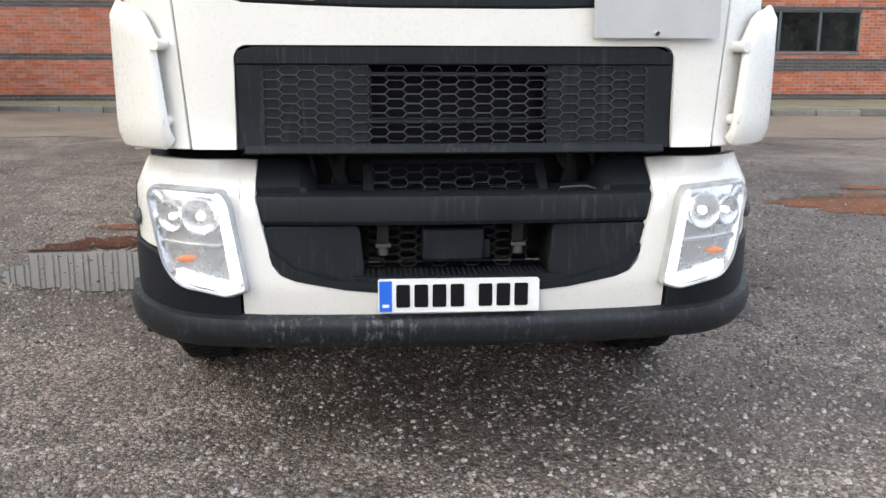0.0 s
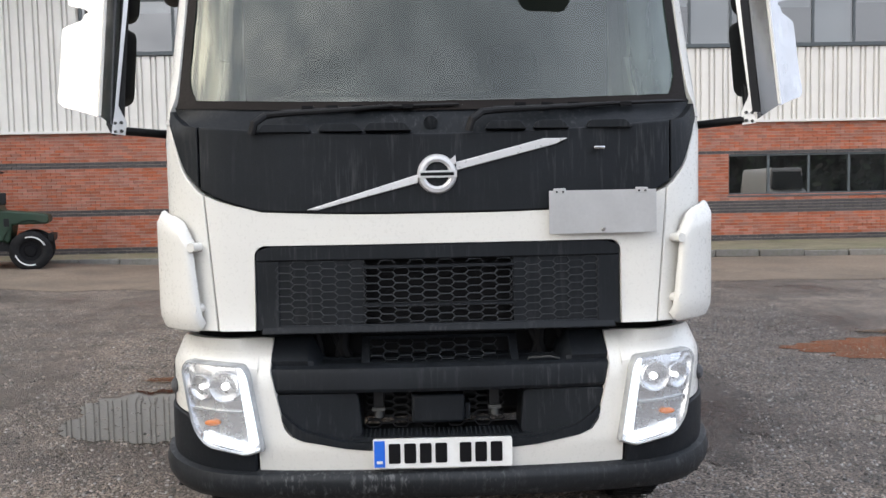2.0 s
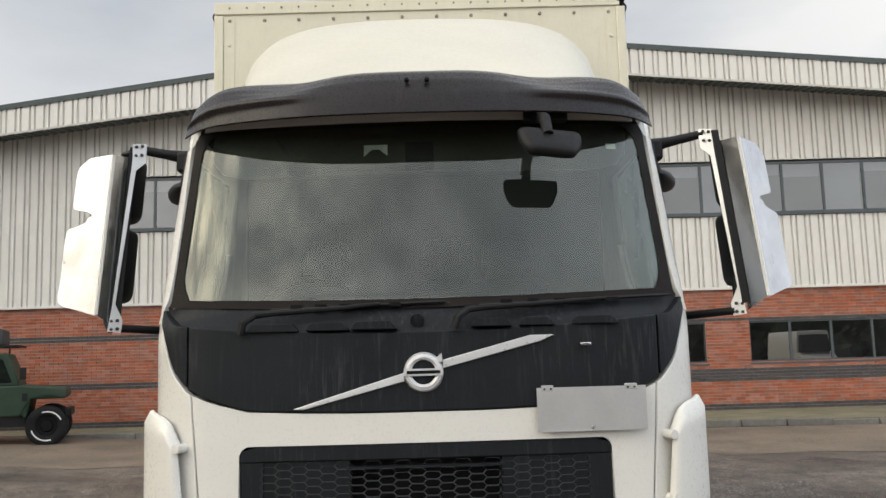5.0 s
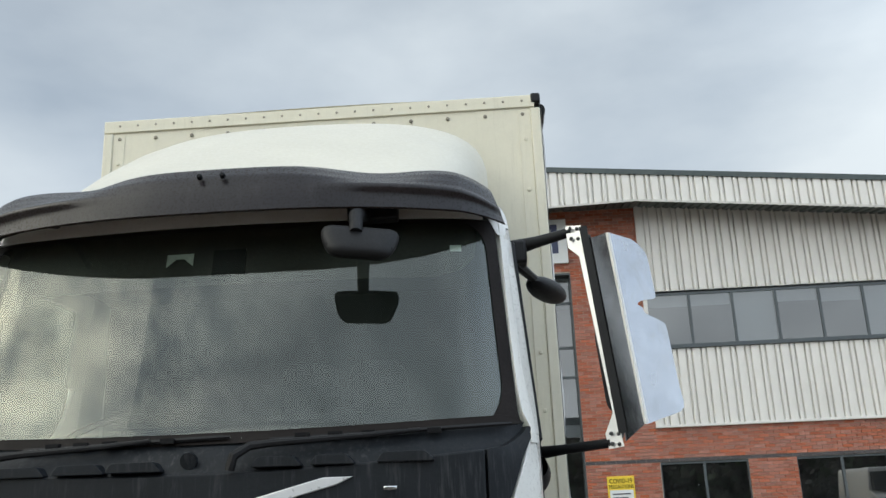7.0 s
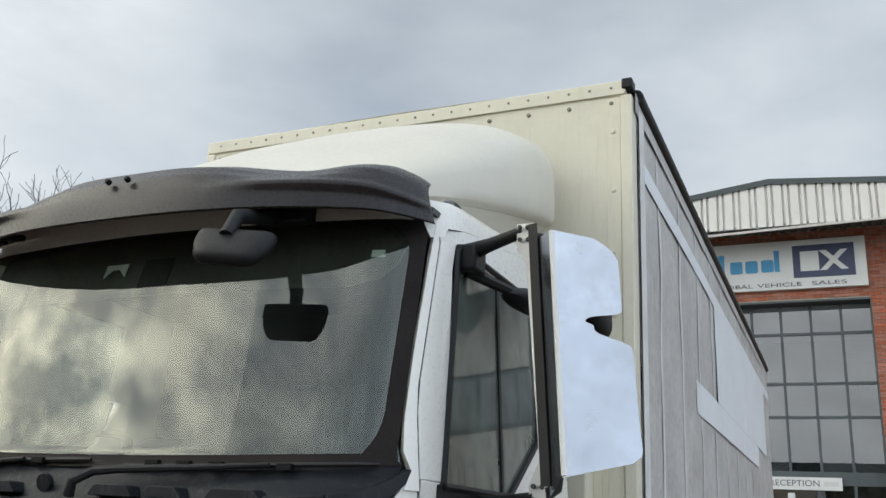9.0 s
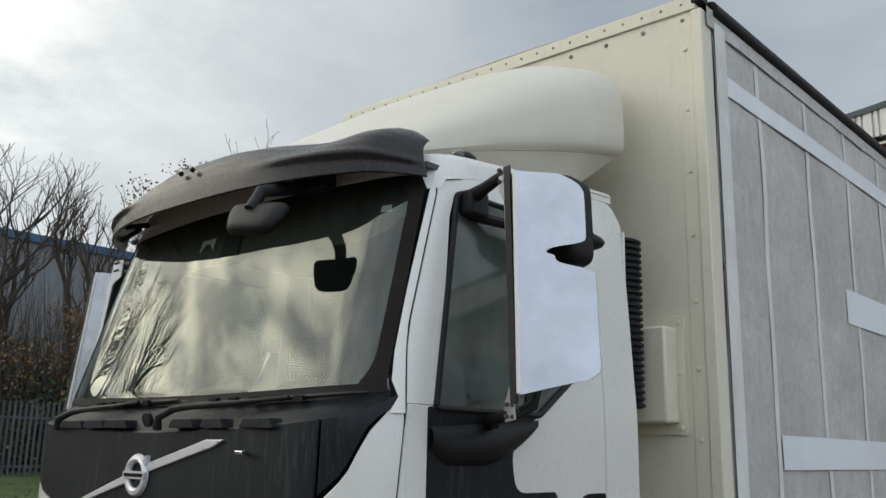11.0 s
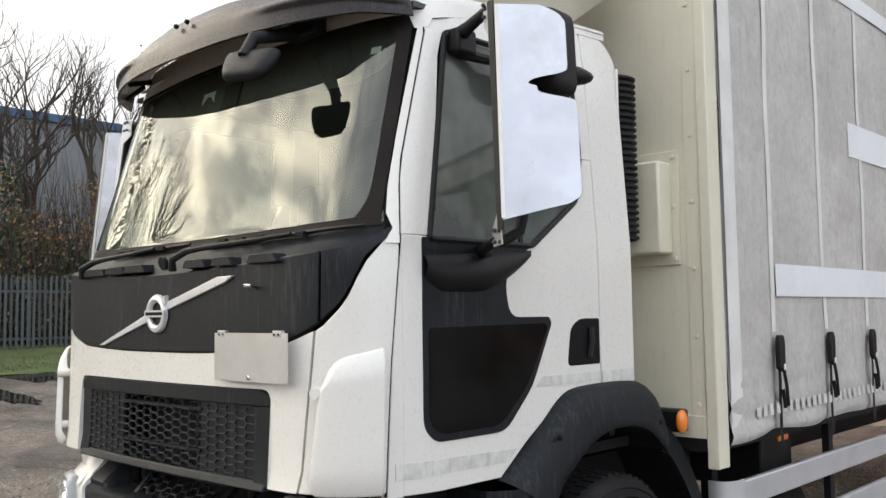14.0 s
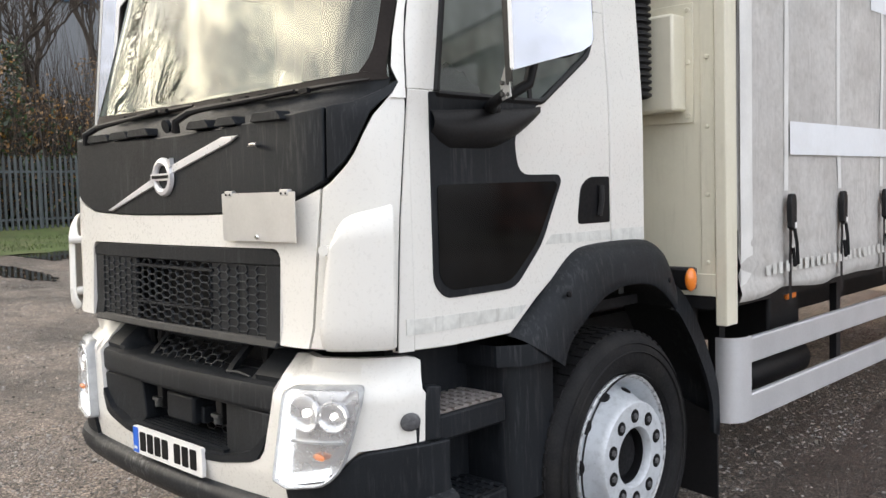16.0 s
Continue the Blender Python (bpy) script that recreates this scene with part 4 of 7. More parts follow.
    for y in [.462, .48, .50, .52] + steps(.58, 1.62, 12):
        lo_, hi_ = interp(y, TOP) - (.021 if y > .5 else .05), eave(y)
        x_ = side_at(y, min(hi_, 2.86))
        rows.append([(s * side_at(y, lo_), y, lo_), (s * side_at(y, (lo_ + hi_) / 2), y, (lo_ + hi_) / 2), (s * (x_ + .001), y, hi_ - .025), (s * (x_ - .010), y, hi_ - .008), (s * (x_ - .03), y, hi_), (s * (x_ - .12), y, hi_ + .018), (s * (x_ - .30), y, hi_ + .03)])
    part("cant_rail", skin(B(), rows), M_WHITE, truck, smooth=60)
part("cab_rear", box(B(), -1.03, 1.03, 1.655, 1.672, 1.2, 2.74), M_WHITE, truck)
part("roof", skin(B(), [[(x, y, interp(y, ((.40, 2.79), (.55, 2.83), (1.0, 2.90), (1.69, 2.95))) - .03 * (x / .85) ** 4) for x in steps(-.86, .86, 12)] for y in steps(.40, 1.69, 8)]), M_WHITE, truck)
part("cab_floor", box(B(), -1.04, 1.04, .25, 1.66, 1.10, 1.14), M_NEAR_BLACK, truck)

# roof marker lamps
for s in (-1, 1):
    lampm = part("marker_lamp", blob(B(), pose(s * .925, .712, 2.845) @ Matrix.Diagonal((.035, .06, .03, 1))), M_BLACK, truck)
    part("marker_lens", blob(B(), pose(s * .93, .668, 2.85) @ Matrix.Diagonal((.024, .028, .02, 1))), M_LENS, lampm)

# sun visor across the roof front
NX = 84
f, g = [], []
PR = ((0.0, 0.0), (.004, .045), (.012, .085), (.03, .135), (.08, .185), (.18, .225), (.34, .26), (.44, .27))
PR = [(interp(d, [(b, a) for a, b in PR]), d) for d in steps(0, .27, 22)]
for dy, dz in PR:
    r, q = [], []
    for i in range(NX + 1):
        x = -1.0 + 2.0 * i / NX
        a = abs(x)
        y0 = .115 + .255 * a ** 2.6 + .055 * max(0, (a - .86) / .14) ** 2
        zl = 2.700 + .012 * a ** 2 - .015 * max(0, a - .85) / .15
        k = 1 - .42 * a ** 6
        bump_ = .06 * math.exp(-((a - .56) / .20) ** 2) * math.exp(-((dz - .19) / .07) ** 2)
        ledge = min(1, max(0, (a - .30) / .3))
        fold = .022 * math.exp(-((dz - .085) / .022) ** 2) * ledge * ledge * (3 - 2 * ledge)
        r.append((x * (1 - .05 * dz / .27 * a), y0 + dy * (1 - .86 * a ** 4) + bump_ * .8 - fold, zl + dz * k - bump_ * .5))
        q.append((x * (1 - .05 * dz / .27 * a), y0 + dy * (1 - .86 * a ** 4) + bump_ * .8 + .008, zl + dz * k - bump_ * .5 - .004))
    f.append(r)
    g.append(q)
visor = part("sun_visor", skin(B(), f, g), M_VISOR, truck, "dark sculpted sun visor with water marks", smooth=60)
for x in (-.04, .04):
    part("visor_stud", bolt(B(), (x, .128, 2.832), (0, -.9, .3), .010, .012), M_NEAR_BLACK, visor)
for s in (-1, 1):
    part("visor_bracket", tube(B(), [(s * .62, .225, 2.725), (s * .64, .34, 2.76)], .012, 8), M_BLACK, visor)
    part("visor_bracket", tube(B(), [(s * .90, .36, 2.73), (s * .78, .38, 2.77)], .012, 8), M_BLACK, visor)

# roof air deflector
SEC = ((.50, .66, 2.93, 2.86), (.62, .76, 3.00, 2.88), (.80, .83, 3.12, 2.925), (1.05, .885, 3.29, 2.99), (1.35, .93, 3.48, 3.06), (1.62, .955, 3.63, 3.115), (1.83, .95, 3.705, 3.155))
f = []
for y, w, top, base in SEC:
    h = min(.46, (top - base) * .8)
    half_ = []
    for k in range(15):
        q = math.sin(math.pi / 2 * k / 14)
        half_.append((w * q, top - h * (1 - (1 - q ** 3.6) ** (1 / 3.6))))
    half_ += [(w * .998, top - h - (top - h - base) * .6), (w * .985, base + .012), (w * .955, base)]
    bow = .10 if y < 1.7 else 0
    f.append([(-x, y - bow * (1 - (x / w) ** 2), z) for x, z in half_[:0:-1]] + [(x, y - bow * (1 - (x / w) ** 2), z) for x, z in half_])
bm = skin(B(), f)
defl = part("air_deflector", bm, M_DEFL, truck, "white roof air deflector", smooth=55)
bm = skin(B(), [[p for p in f[-1]], [(x * .9, 1.83, max(3.0, z - .02)) for x, y, z in f[-1]]])
part("deflector_rim", bm, M_DEFL, defl)
for s in (-1, 1):
    part("deflector_skirt", skin(B(), [[(s * sec[1] * .955, sec[0], sec[3]) for sec in SEC], [(s * (sec[1] * .84), min(sec[0], 1.58), interp(sec[0], ((.55, 2.83), (1.0, 2.90), (1.69, 2.95)))) for sec in SEC]]), M_DEFL, defl)

# front close-view mirror under the visor
FACE = rounded([(-.128, .058), (.128, .058), (.125, .005), (.096, -.064), (-.096, -.064), (-.125, .005)], [.03, .03, .03, .04, .04, .03], 4)
fm_at = Matrix.Translation((.512, .104, 2.548)) @ Matrix(((.98, -.18, .0), (.16, .86, .48), (-.09, -.47, .875))).to_4x4()


def mirror_shell(rings):
    bm_ = B()
    loops = [[bm_.verts.new(fm_at @ Vector((x * k, d, z * k))) for x, z in FACE] for k, d in rings]
    for a_, b_ in zip(loops, loops[1:]):
        for i_ in range(len(FACE)):
            j_ = (i_ + 1) % len(FACE)
            bm_.faces.new((a_[i_], a_[j_], b_[j_], b_[i_]))
    bm_.faces.new(loops[0])
    bm_.faces.new(loops[-1])
    return bm_


fm = part("front_mirror", mirror_shell(((.93, .0), (1.0, -.004), (1.02, -.016), (.98, -.026), (.90, -.036), (.70, -.043), (.35, -.046))), M_BLACK, truck, "black tilted front mirror with a ribbed shell", smooth=80)
part("mirror_pane", mirror_shell(((.91, .0015), (.91, .0035))), M_NEAR_BLACK, fm)
for k in range(15):
    x = -.105 + k * .015
    part("mirror_rib", box(B(), x - .002, x + .002, -.0275 - .012 * (1 - (x / .12) ** 2), -.022, -.047 + .015 * abs(x) / .1, -.012, fm_at), M_NEAR_BLACK, fm)
part("mirror_stem", tube(B(), [(.505, .075, 2.585), (.50, .12, 2.66), (.497, .24, 2.70), (.50, .36, 2.74)], [.022, .024, .026, .03], 10), M_BLACK, fm)
part("mirror_stem", box(B(), .44, .62, .30, .36, 2.70, 2.76), M_BLACK, fm, bevel=.008)


# door mirrors behind folded steel guards
def side_mirror(s):
    def P(x, y, z):
        return (s * x, y, z)
    mir = part("side_mirror", tube(B(), [P(1.03, .62, 2.655), P(1.12, .585, 2.665), P(1.25, .54, 2.685)], [.032, .022, .018], 10), M_BLACK, truck, "black mirror arm with a folded steel guard")
    part("arm_foot", box(B(), -.035, .035, -.05, .05, -.06, .03, Matrix.Translation(P(1.045, .62, 2.645))), M_BLACK, mir, bevel=.012)
    part("lower_arm", tube(B(), [P(1.06, .70, 1.885), P(1.16, .60, 1.89), P(1.32, .475, 1.90)], [.026, .018, .017], 10), M_BLACK, mir)
    part("arm_foot", blob(B(), Matrix.Translation(P(1.065, .70, 1.88)) @ Matrix.Diagonal((.03, .04, .03, 1))), M_BLACK, mir)
    part("mirror_pole", tube(B(), [P(1.26, .56, 2.67), P(1.31, .585, 2.67), P(1.335, .60, 2.58), P(1.362, .57, 2.02), P(1.358, .54, 1.93), P(1.325, .49, 1.895)], .018, 10), M_BLACK, mir)

    def housing(z0, z1, x0, x1):
        pts = rounded([(x0, z0), (x1, z0), (x1 - .01, z1), (x0 - .03, z1)], .05, 5)
        b_ = B()
        a = [b_.verts.new(P(x, .575 + (x - x0) * .3, z)) for x, z in pts]
        c = [b_.verts.new(P(x * .995 + .003, .66 + (x - x0) * .3, z)) for x, z in pts]
        d = [b_.verts.new(P(x0 + (x1 - x0) / 2 + (x - x0 - (x1 - x0) / 2) * .82, .545 + (x - x0) * .3, (z0 + z1) / 2 + (z - (z0 + z1) / 2) * .88)) for x, z in pts]
        n = len(pts)
        b_.faces.new(d)
        b_.faces.new(c)
        for i in range(n):
            j = (i + 1) % n
            b_.faces.new((a[i], a[j], c[j], c[i]))
            b_.faces.new((d[i], d[j], a[j], a[i]))
        hs = part("housing", b_, M_BLACK, mir, "black mirror housing", smooth=70)
        b2 = B()
        b2.faces.new([b2.verts.new(P(x0 + (x1 - x0) / 2 + (x - x0 - (x1 - x0) / 2) * .93, .662 + (x - x0) * .3, (z0 + z1) / 2 + (z - (z0 + z1) / 2) * .93)) for x, z in pts])
        part("mirror_pane", b2, M_CHROME, mir)
    housing(2.37, 2.66, 1.335 if s > 0 else 1.262, 1.485)
    housing(2.015, 2.34, 1.345 if s > 0 else 1.298, 1.45)
    # folded sheet guard: narrow face, fold, wide face with a notch
    def lean(z):
        return (2.66 - z) / .68
    zs_ = steps(1.95, 2.642, 24)

    def edge_out(z):
        w = .172
        w -= .088 * math.exp(-((z - 2.375) / .036) ** 4)
        if z > 2.375:
            w -= .018 + .055 * max(0, (z - 2.575) / .067) ** 2.2
        if z < 2.0:
            w -= .022 * ((2.0 - z) / .045) ** 2
        return w
    # one guard is swung further round than the other
    def fold(L):
        return (1.367 + .06 * L, .428 - .055 * L) if s > 0 else (1.311 + .046 * L, .455 - .05 * L)

    def inner(L):
        return (1.302 + .062 * L, .50 - .045 * L) if s > 0 else (1.265 + .040 * L, .535 - .045 * L)
    out_x, out_y = (1.0, .99) if s > 0 else (1.13, .42)
    zz = sorted(zs_ + [2.325, 2.332, 2.338, 2.345, 2.352, 2.36, 2.375, 2.39, 2.398, 2.405, 2.412, 2.418, 2.425, 2.605, 2.615, 2.622, 2.629, 2.636])
    f_, g_ = [], []
    for z in zz:
        L = lean(z)
        fx, fy = fold(L)
        ix, iy = inner(L)
        w = edge_out(z)
        zc = z - .03 * (1 - min(1, (z - 1.955) / .04)) * 0
        row = [P(ix, iy, zc - (.045 * (1 - min(1, (z - 1.955) / .05)))), P(fx - .006, fy + .007, zc), P(fx + .004, fy + .003, zc)]
        row += [P(fx + w * t * out_x, fy + w * t * out_y, zc + (.05 * t * max(0, (2.1 - z) / .145) - .004 * t)) for t in (.33, .66, 1.0)]
        f_.append(row)
        g_.append([(p[0], p[1] + .003, p[2]) for p in row])
    part("guard", skin(B(), f_, g_), M_STEEL, mir, "brushed steel mirror guard", smooth=25)
    # white strip paints the bright highlight on the guard's fold
    part("fold_edge", skin(B(), [[P(fold(lean(z))[0] + dx, fold(lean(z))[1] + dy, z) for dx, dy in ((-.008, .004), (-.001, -.004), (.008, .003))] for z in steps(1.955, 2.64, 6)]), M_WHITE, mir, "painted highlight along the guard fold")
    pts = [P(1.228, .53, 2.705), P(1.285, .515, 2.70), P(1.282, .505, 2.63), P(1.283, .50, 2.60), P(1.344, .455, 1.98), P(1.36, .45, 1.885), P(1.31, .468, 1.878), P(1.302, .47, 1.93), P(1.333, .465, 2.0), P(1.268, .508, 2.58), P(1.232, .53, 2.62)]
    slip = 0 if s > 0 else -.033
    pts = [(p[0] + s * slip, p[1], p[2]) for p in pts]
    b_ = B()
    a = [b_.verts.new(p) for p in pts]
    c = [b_.verts.new((p[0], p[1] + .005, p[2])) for p in pts]
    b_.faces.new(a)
    b_.faces.new(c)
    for i in range(len(pts)):
        j = (i + 1) % len(pts)
        b_.faces.new((a[i], a[j], c[j], c[i]))
    part("bracket", b_, M_ALU, mir, "cream metal bracket plate")
    # plain black strip beside the guard's narrow face
    part("rubber_edge", skin(B(), *[[[P(inner(lean(z))[0] - .024, inner(lean(z))[1] - .006 + d, z), P(inner(lean(z))[0] + .004, inner(lean(z))[1] - .012 + d, z)] for z in steps(1.93, 2.69, 6)] for d in (0, .008)]), M_BLACK, mir)
    for x, z in ((1.243, 2.69), (1.268, 2.688), (1.245, 2.65), (1.27, 2.648), (1.32, 1.93), (1.345, 1.928), (1.32, 1.895), (1.345, 1.893)):
        part("bolt", bolt(B(), P(x + slip, .515 if z > 2.3 else .458, z), (0, -1, 0), .007, .006), M_CABIN, mir)
    # small kerb mirror over the door
    km = part("kerb_mirror", tube(B(), [P(1.03, .62, 2.60), P(1.07, .70, 2.585), P(1.115, .82, 2.575)], [.024, .02, .018], 8), M_BLACK, truck)
    part("kerb_housing", blob(B(), Matrix.Translation(P(1.17, .97, 2.562)) @ Matrix.Rotation(radians(-s * 21), 4, "Z") @ Matrix.Diagonal((.062, .20, .045, 1)), 18, 10), M_BLACK, km)


for s in (-1, 1):
    side_mirror(s)

# cab interior
part("dashboard", skin(B(), [[(x, y + .05 * (x / .9) ** 2, z) for x in steps(-.96, .96, 16)] for y, z in ((.17, 1.93), (.30, 1.955), (.48, 1.95), (.55, 1.90), (.57, 1.55))]), M_CABIN, truck)
part("headlining", box(B(), -.98, .98, .45, 1.64, 2.74, 2.76), M_LINING, truck)
part("rear_lining", box(B(), -.985, .985, 1.60, 1.64, 1.14, 2.74), M_LINING, truck)
for x in (-.5, .42, .12):
    seat = part("cab_seat", prism(B(), rounded([(x - .24, 1.45), (x + .24, 1.45), (x + .22, 2.12), (x - .22, 2.12)], .08), "y", 1.15, 1.27), M_SEAT, truck, bevel=.03)
    part("headrest", prism(B(), rounded([(x - .14, 2.12), (x + .14, 2.12), (x + .12, 2.34), (x - .12, 2.34)], .07), "y", 1.16, 1.26), M_SEAT, seat, bevel=.03)
    part("cushion", box(B(), x - .24, x + .24, .75, 1.2, 1.36, 1.50), M_SEAT, seat, bevel=.04)
tilt = pose(-.5, .62, 1.98, 35, 0, 0)
wheel_ = part("steering_wheel", lathe(B(), [(.205 + .014 * math.cos(a), .014 * math.sin(a)) for a in [k * math.pi / 4 for k in range(8)]], tilt, 32, True), M_NEAR_BLACK, truck)
part("spoke", box(B(), -.19, .19, -.025, .025, -.012, .012, tilt), M_NEAR_BLACK, wheel_, bevel=.006)
part("hub", blob(B(), tilt @ Matrix.Diagonal((.07, .07, .03, 1))), M_NEAR_BLACK, wheel_)


# ---- wheels, wings, steps ----
def road_wheel(x, y, s, r=.505, dual=False):
    m = pose(s * x, y, r, 0, 90 * s, 0)
    prof = [(.30, -.27), (.36, -.285), (.44, -.283), (.485, -.265), (r, -.235), (r + .004, -.16), (r + .004, -.12), (r, -.045), (.487, -.018), (.45, .0), (.40, .002), (.362, -.010), (.338, -.030), (.330, -.05)]
    wheel = part("wheel", lathe(B(), prof, m, 72), M_TYRE, truck, "worn truck tyre on a silver steel rim")
    for rr, hh in ((.335, .001), (.425, .006), (.46, .0)):
        part("sidewall_ring", lathe(B(), [(rr - .004, hh - .004), (rr, hh + .003), (rr + .004, hh - .004)], m, 72), M_TYRE, wheel)
    b_ = B()
    for k in range(64):
        for row, h in enumerate((-.21, -.14, -.075)):
            a = 2 * math.pi * (k + .5 * (row % 2)) / 64
            box(b_, -.03, .03, -.017, .017, r - .002, r + .008, m @ Matrix.Translation((0, 0, h)) @ Matrix.Rotation(a, 4, "Z") @ Matrix.Rotation(radians(90), 4, "Y"))
    part("tread", b_, M_TYRE, wheel)
    mr = m @ Matrix.Diagonal((1.055, 1.055, 1, 1))
    rim = part("rim", lathe(B(), [(.306, -.06), (.311, -.036), (.306, -.028), (.298, -.034), (.286, -.055), (.272, -.085), (.266, -.105)], mr, 64), M_SILVER, wheel, "silver steel rim with rust spots")
    part("rim_lip", lathe(B(), [(.309, -.038), (.313, -.028), (.308, -.023), (.300, -.026), (.297, -.036)], mr, 64), M_LIP, rim, "chipped rim edge")
    b_ = B()
    n, hole = 10, []
    ringpts = [(.266, -.105), (.252, -.080), (.236, -.045), (.224, -.022), (.219, -.004), (.215, .018), (.209, .025), (.163, .026), (.118, .025), (.112, .018), (.110, -.01)]
    lathe(b_, ringpts, mr, 60)
    part("disc", b_, M_SILVER, rim)
    # black blobs and discs paint the dark inside vent holes and nut wells
    for k in range(n):
        a = 2 * math.pi * (k + .5) / n
        part("vent_hole", blob(B(), mr @ pose(.246 * math.cos(a), .246 * math.sin(a), -.066) @ Matrix.Rotation(a, 4, "Z") @ Matrix.Rotation(radians(64), 4, "Y") @ Matrix.Diagonal((.021, .030, .006, 1)), 14, 6), M_NEAR_BLACK, wheel)
        a = 2 * math.pi * k / n
        p = (.160 * math.cos(a), .160 * math.sin(a))
        part("nut_well", lathe(B(), [(.027, .0262), (.026, .0280), (.001, .0278)], mr @ pose(p[0], p[1], 0), 14), M_NEAR_BLACK, wheel)
        part("wheel_nut", lathe(B(), [(.001, .034), (.012, .034), (.015, .024)], mr @ pose(p[0], p[1], 0), 6), M_CAP, wheel)
    # bore coloured black for the shade in its depth
    part("hub_bore", lathe(B(), [(.110, -.01), (.106, -.05), (.085, -.055), (.08, -.03), (.04, -.025), (.001, -.025)], mr, 30), M_NEAR_BLACK, wheel)
    return wheel


def smooth_line(pts, n):
    """Points evenly along a soft curve through the given ones."""
    p = [Vector(q) for q in pts]
    fine = []
    for i in range(len(p) - 1):
        a, b, c, d = p[max(0, i - 1)], p[i], p[i + 1], p[min(len(p) - 1, i + 2)]
        for k in range(8):
            t = k / 8
            fine.append(.5 * (2 * b + (c - a) * t + (2 * a - 5 * b + 4 * c - d) * t * t + (3 * b - a - 3 * c + d) * t ** 3))
    fine.append(p[-1])
    run = [0.0]
    for a, b in zip(fine, fine[1:]):
        run.append(run[-1] + (b - a).length)
    return [(float(np.interp(run[-1] * i / n, run, [q.x for q in fine])), float(np.interp(run[-1] * i / n, run, [q.y for q in fine]))) for i in range(n + 1)]


for s in (-1, 1):
    road_wheel(1.145, 1.418, s)
    road_wheel(1.20, 7.2, s)
    out = smooth_line([(.755, 1.085), (.921, 1.193), (1.05, 1.297), (1.127, 1.350), (1.19, 1.374), (1.30, 1.384), (1.44, 1.386), (1.60, 1.383), (1.70, 1.37), (1.76, 1.342), (1.80, 1.30), (1.83, 1.24), (1.85, 1.17)], 36)
    inn = smooth_line([(.985, .942), (1.005, .995), (1.045, 1.045), (1.10, 1.085), (1.23, 1.164), (1.367, 1.201), (1.511, 1.203), (1.61, 1.185), (1.68, 1.155), (1.74, 1.11), (1.79, 1.062)], 36)
    rows = []
    for (oy, oz), (iy, iz) in zip(out, inn):
        row = [(s * .75, oy, oz - .01)]
        for k, x in ((0, 1.058), (.06, 1.090), (.16, 1.115), (.32, 1.133), (.55, 1.145), (.80, 1.151), (.97, 1.153), (1.0, 1.148), (1.0, 1.128)):
            row.append((s * x, oy + (iy - oy) * k, oz + (iz - oz) * k + (.010 if x == 1.128 else 0)))
        row.append((s * .75, iy, iz + .03))
        rows.append(row)
    wing = part("wheel_arch", skin(B(), rows), M_DARK, truck, "dark grey plastic wheel arch", smooth=60)
    for y, z in ((1.046, 1.062), (1.744, 1.196), (1.02, 1.21)):
        part("arch_plug", bolt(B(), (s * 1.147, y, z), (s, 0, 0), .012, .006), M_NEAR_BLACK, wing)
    leg_o = smooth_line([(1.83, 1.18), (1.90, 1.14), (1.98, 1.065), (2.071, .948), (2.156, .806), (2.225, .68), (2.246, .58), (2.25, .41)], 20)
    leg_i = smooth_line([(1.80, 1.06), (1.85, 1.05), (1.92, .985), (2.01, .875), (2.10, .74), (2.155, .63), (2.178, .55), (2.182, .43)], 20)
    leg = part("rear_wing", skin(B(), [[(s * .74, o[0], o[1]), (s * 1.10, o[0], o[1]), (s * 1.12, o[0] - .006, o[1] - .006), (s * 1.12, i[0], i[1]), (s * 1.10, i[0], i[1] + .004)] for o, i in zip(leg_o, leg_i)]), M_DARK, wing, smooth=45)
    part("mud_flap", prism(B(), [(s * .78, .13), (s * 1.12, .10), (s * 1.12, .50), (s * .78, .62)], "y", 2.215, 2.226), M_BLACK, truck)
    # entry step unit
    step = part("step_unit", box(B(), min(s * .80, s * .88), max(s * .80, s * .88), .30, .98, .50, 1.10), M_DARK, truck, "dark plastic entry steps")
    part("step_pillar", skin(B(), [[(s * x, y, z) for x, y in ((.86, .735), (1.02, .745), (1.065, .76), (1.085, .80), (1.09, .88), (1.09, .985), (.9, .99))] for z in (.47, .6, .8, .95, .99)]), M_DARK, step, smooth=50)
    part("step_cap", skin(B(), [[(s * x, y, z) for x, y in ((.86, .69), (1.06, .70), (1.12, .78), (1.135, .9), (1.13, 1.02))] for z in (.975, .985, 1.03, 1.052)]), M_DARK, step, smooth=50)
    for z, d in ((.866, -.015), (.54, -.015)):
        bm = B()
        prism(bm, [(s * .85, .29), (s * (1.075 + d), .29), (s * (1.085 + d), .33), (s * (1.085 + d), .735), (s * .85, .735)], "z", z - .09, z)
        part("tread_board", bm, M_DARK, step, bevel=.01)
        bm = B()
        prism(bm, [(s * .86, .31), (s * (1.065 + d), .31), (s * (1.075 + d), .34), (s * (1.075 + d), .725), (s * .86, .725)], "z", z + .001, z + .012)
        for i in range(9):
            for j in range(5):
                x, y = .88 + j * .042, .335 + i * .043
                box(bm, min(s * x, s * (x + .028)), max(s * x, s * (x + .028)), y, y + .022, z + .012, z + .018)
        part("tread_plate", bm, M_TREAD if z > .7 else M_DARK, step, "worn muddy tread plate")
    part("step_front", box(B(), min(s * .85, s * 1.03), max(s * .85, s * 1.03), .30, .325, .50, .96), M_DARK, step, bevel=.012)
    part("step_nose", skin(B(), [[(s * 1.018, .262, z), (s * 1.034, .285, z), (s * 1.036, .325, z)] for z in (.50, .7, .86, .93)]), M_DARK, step)

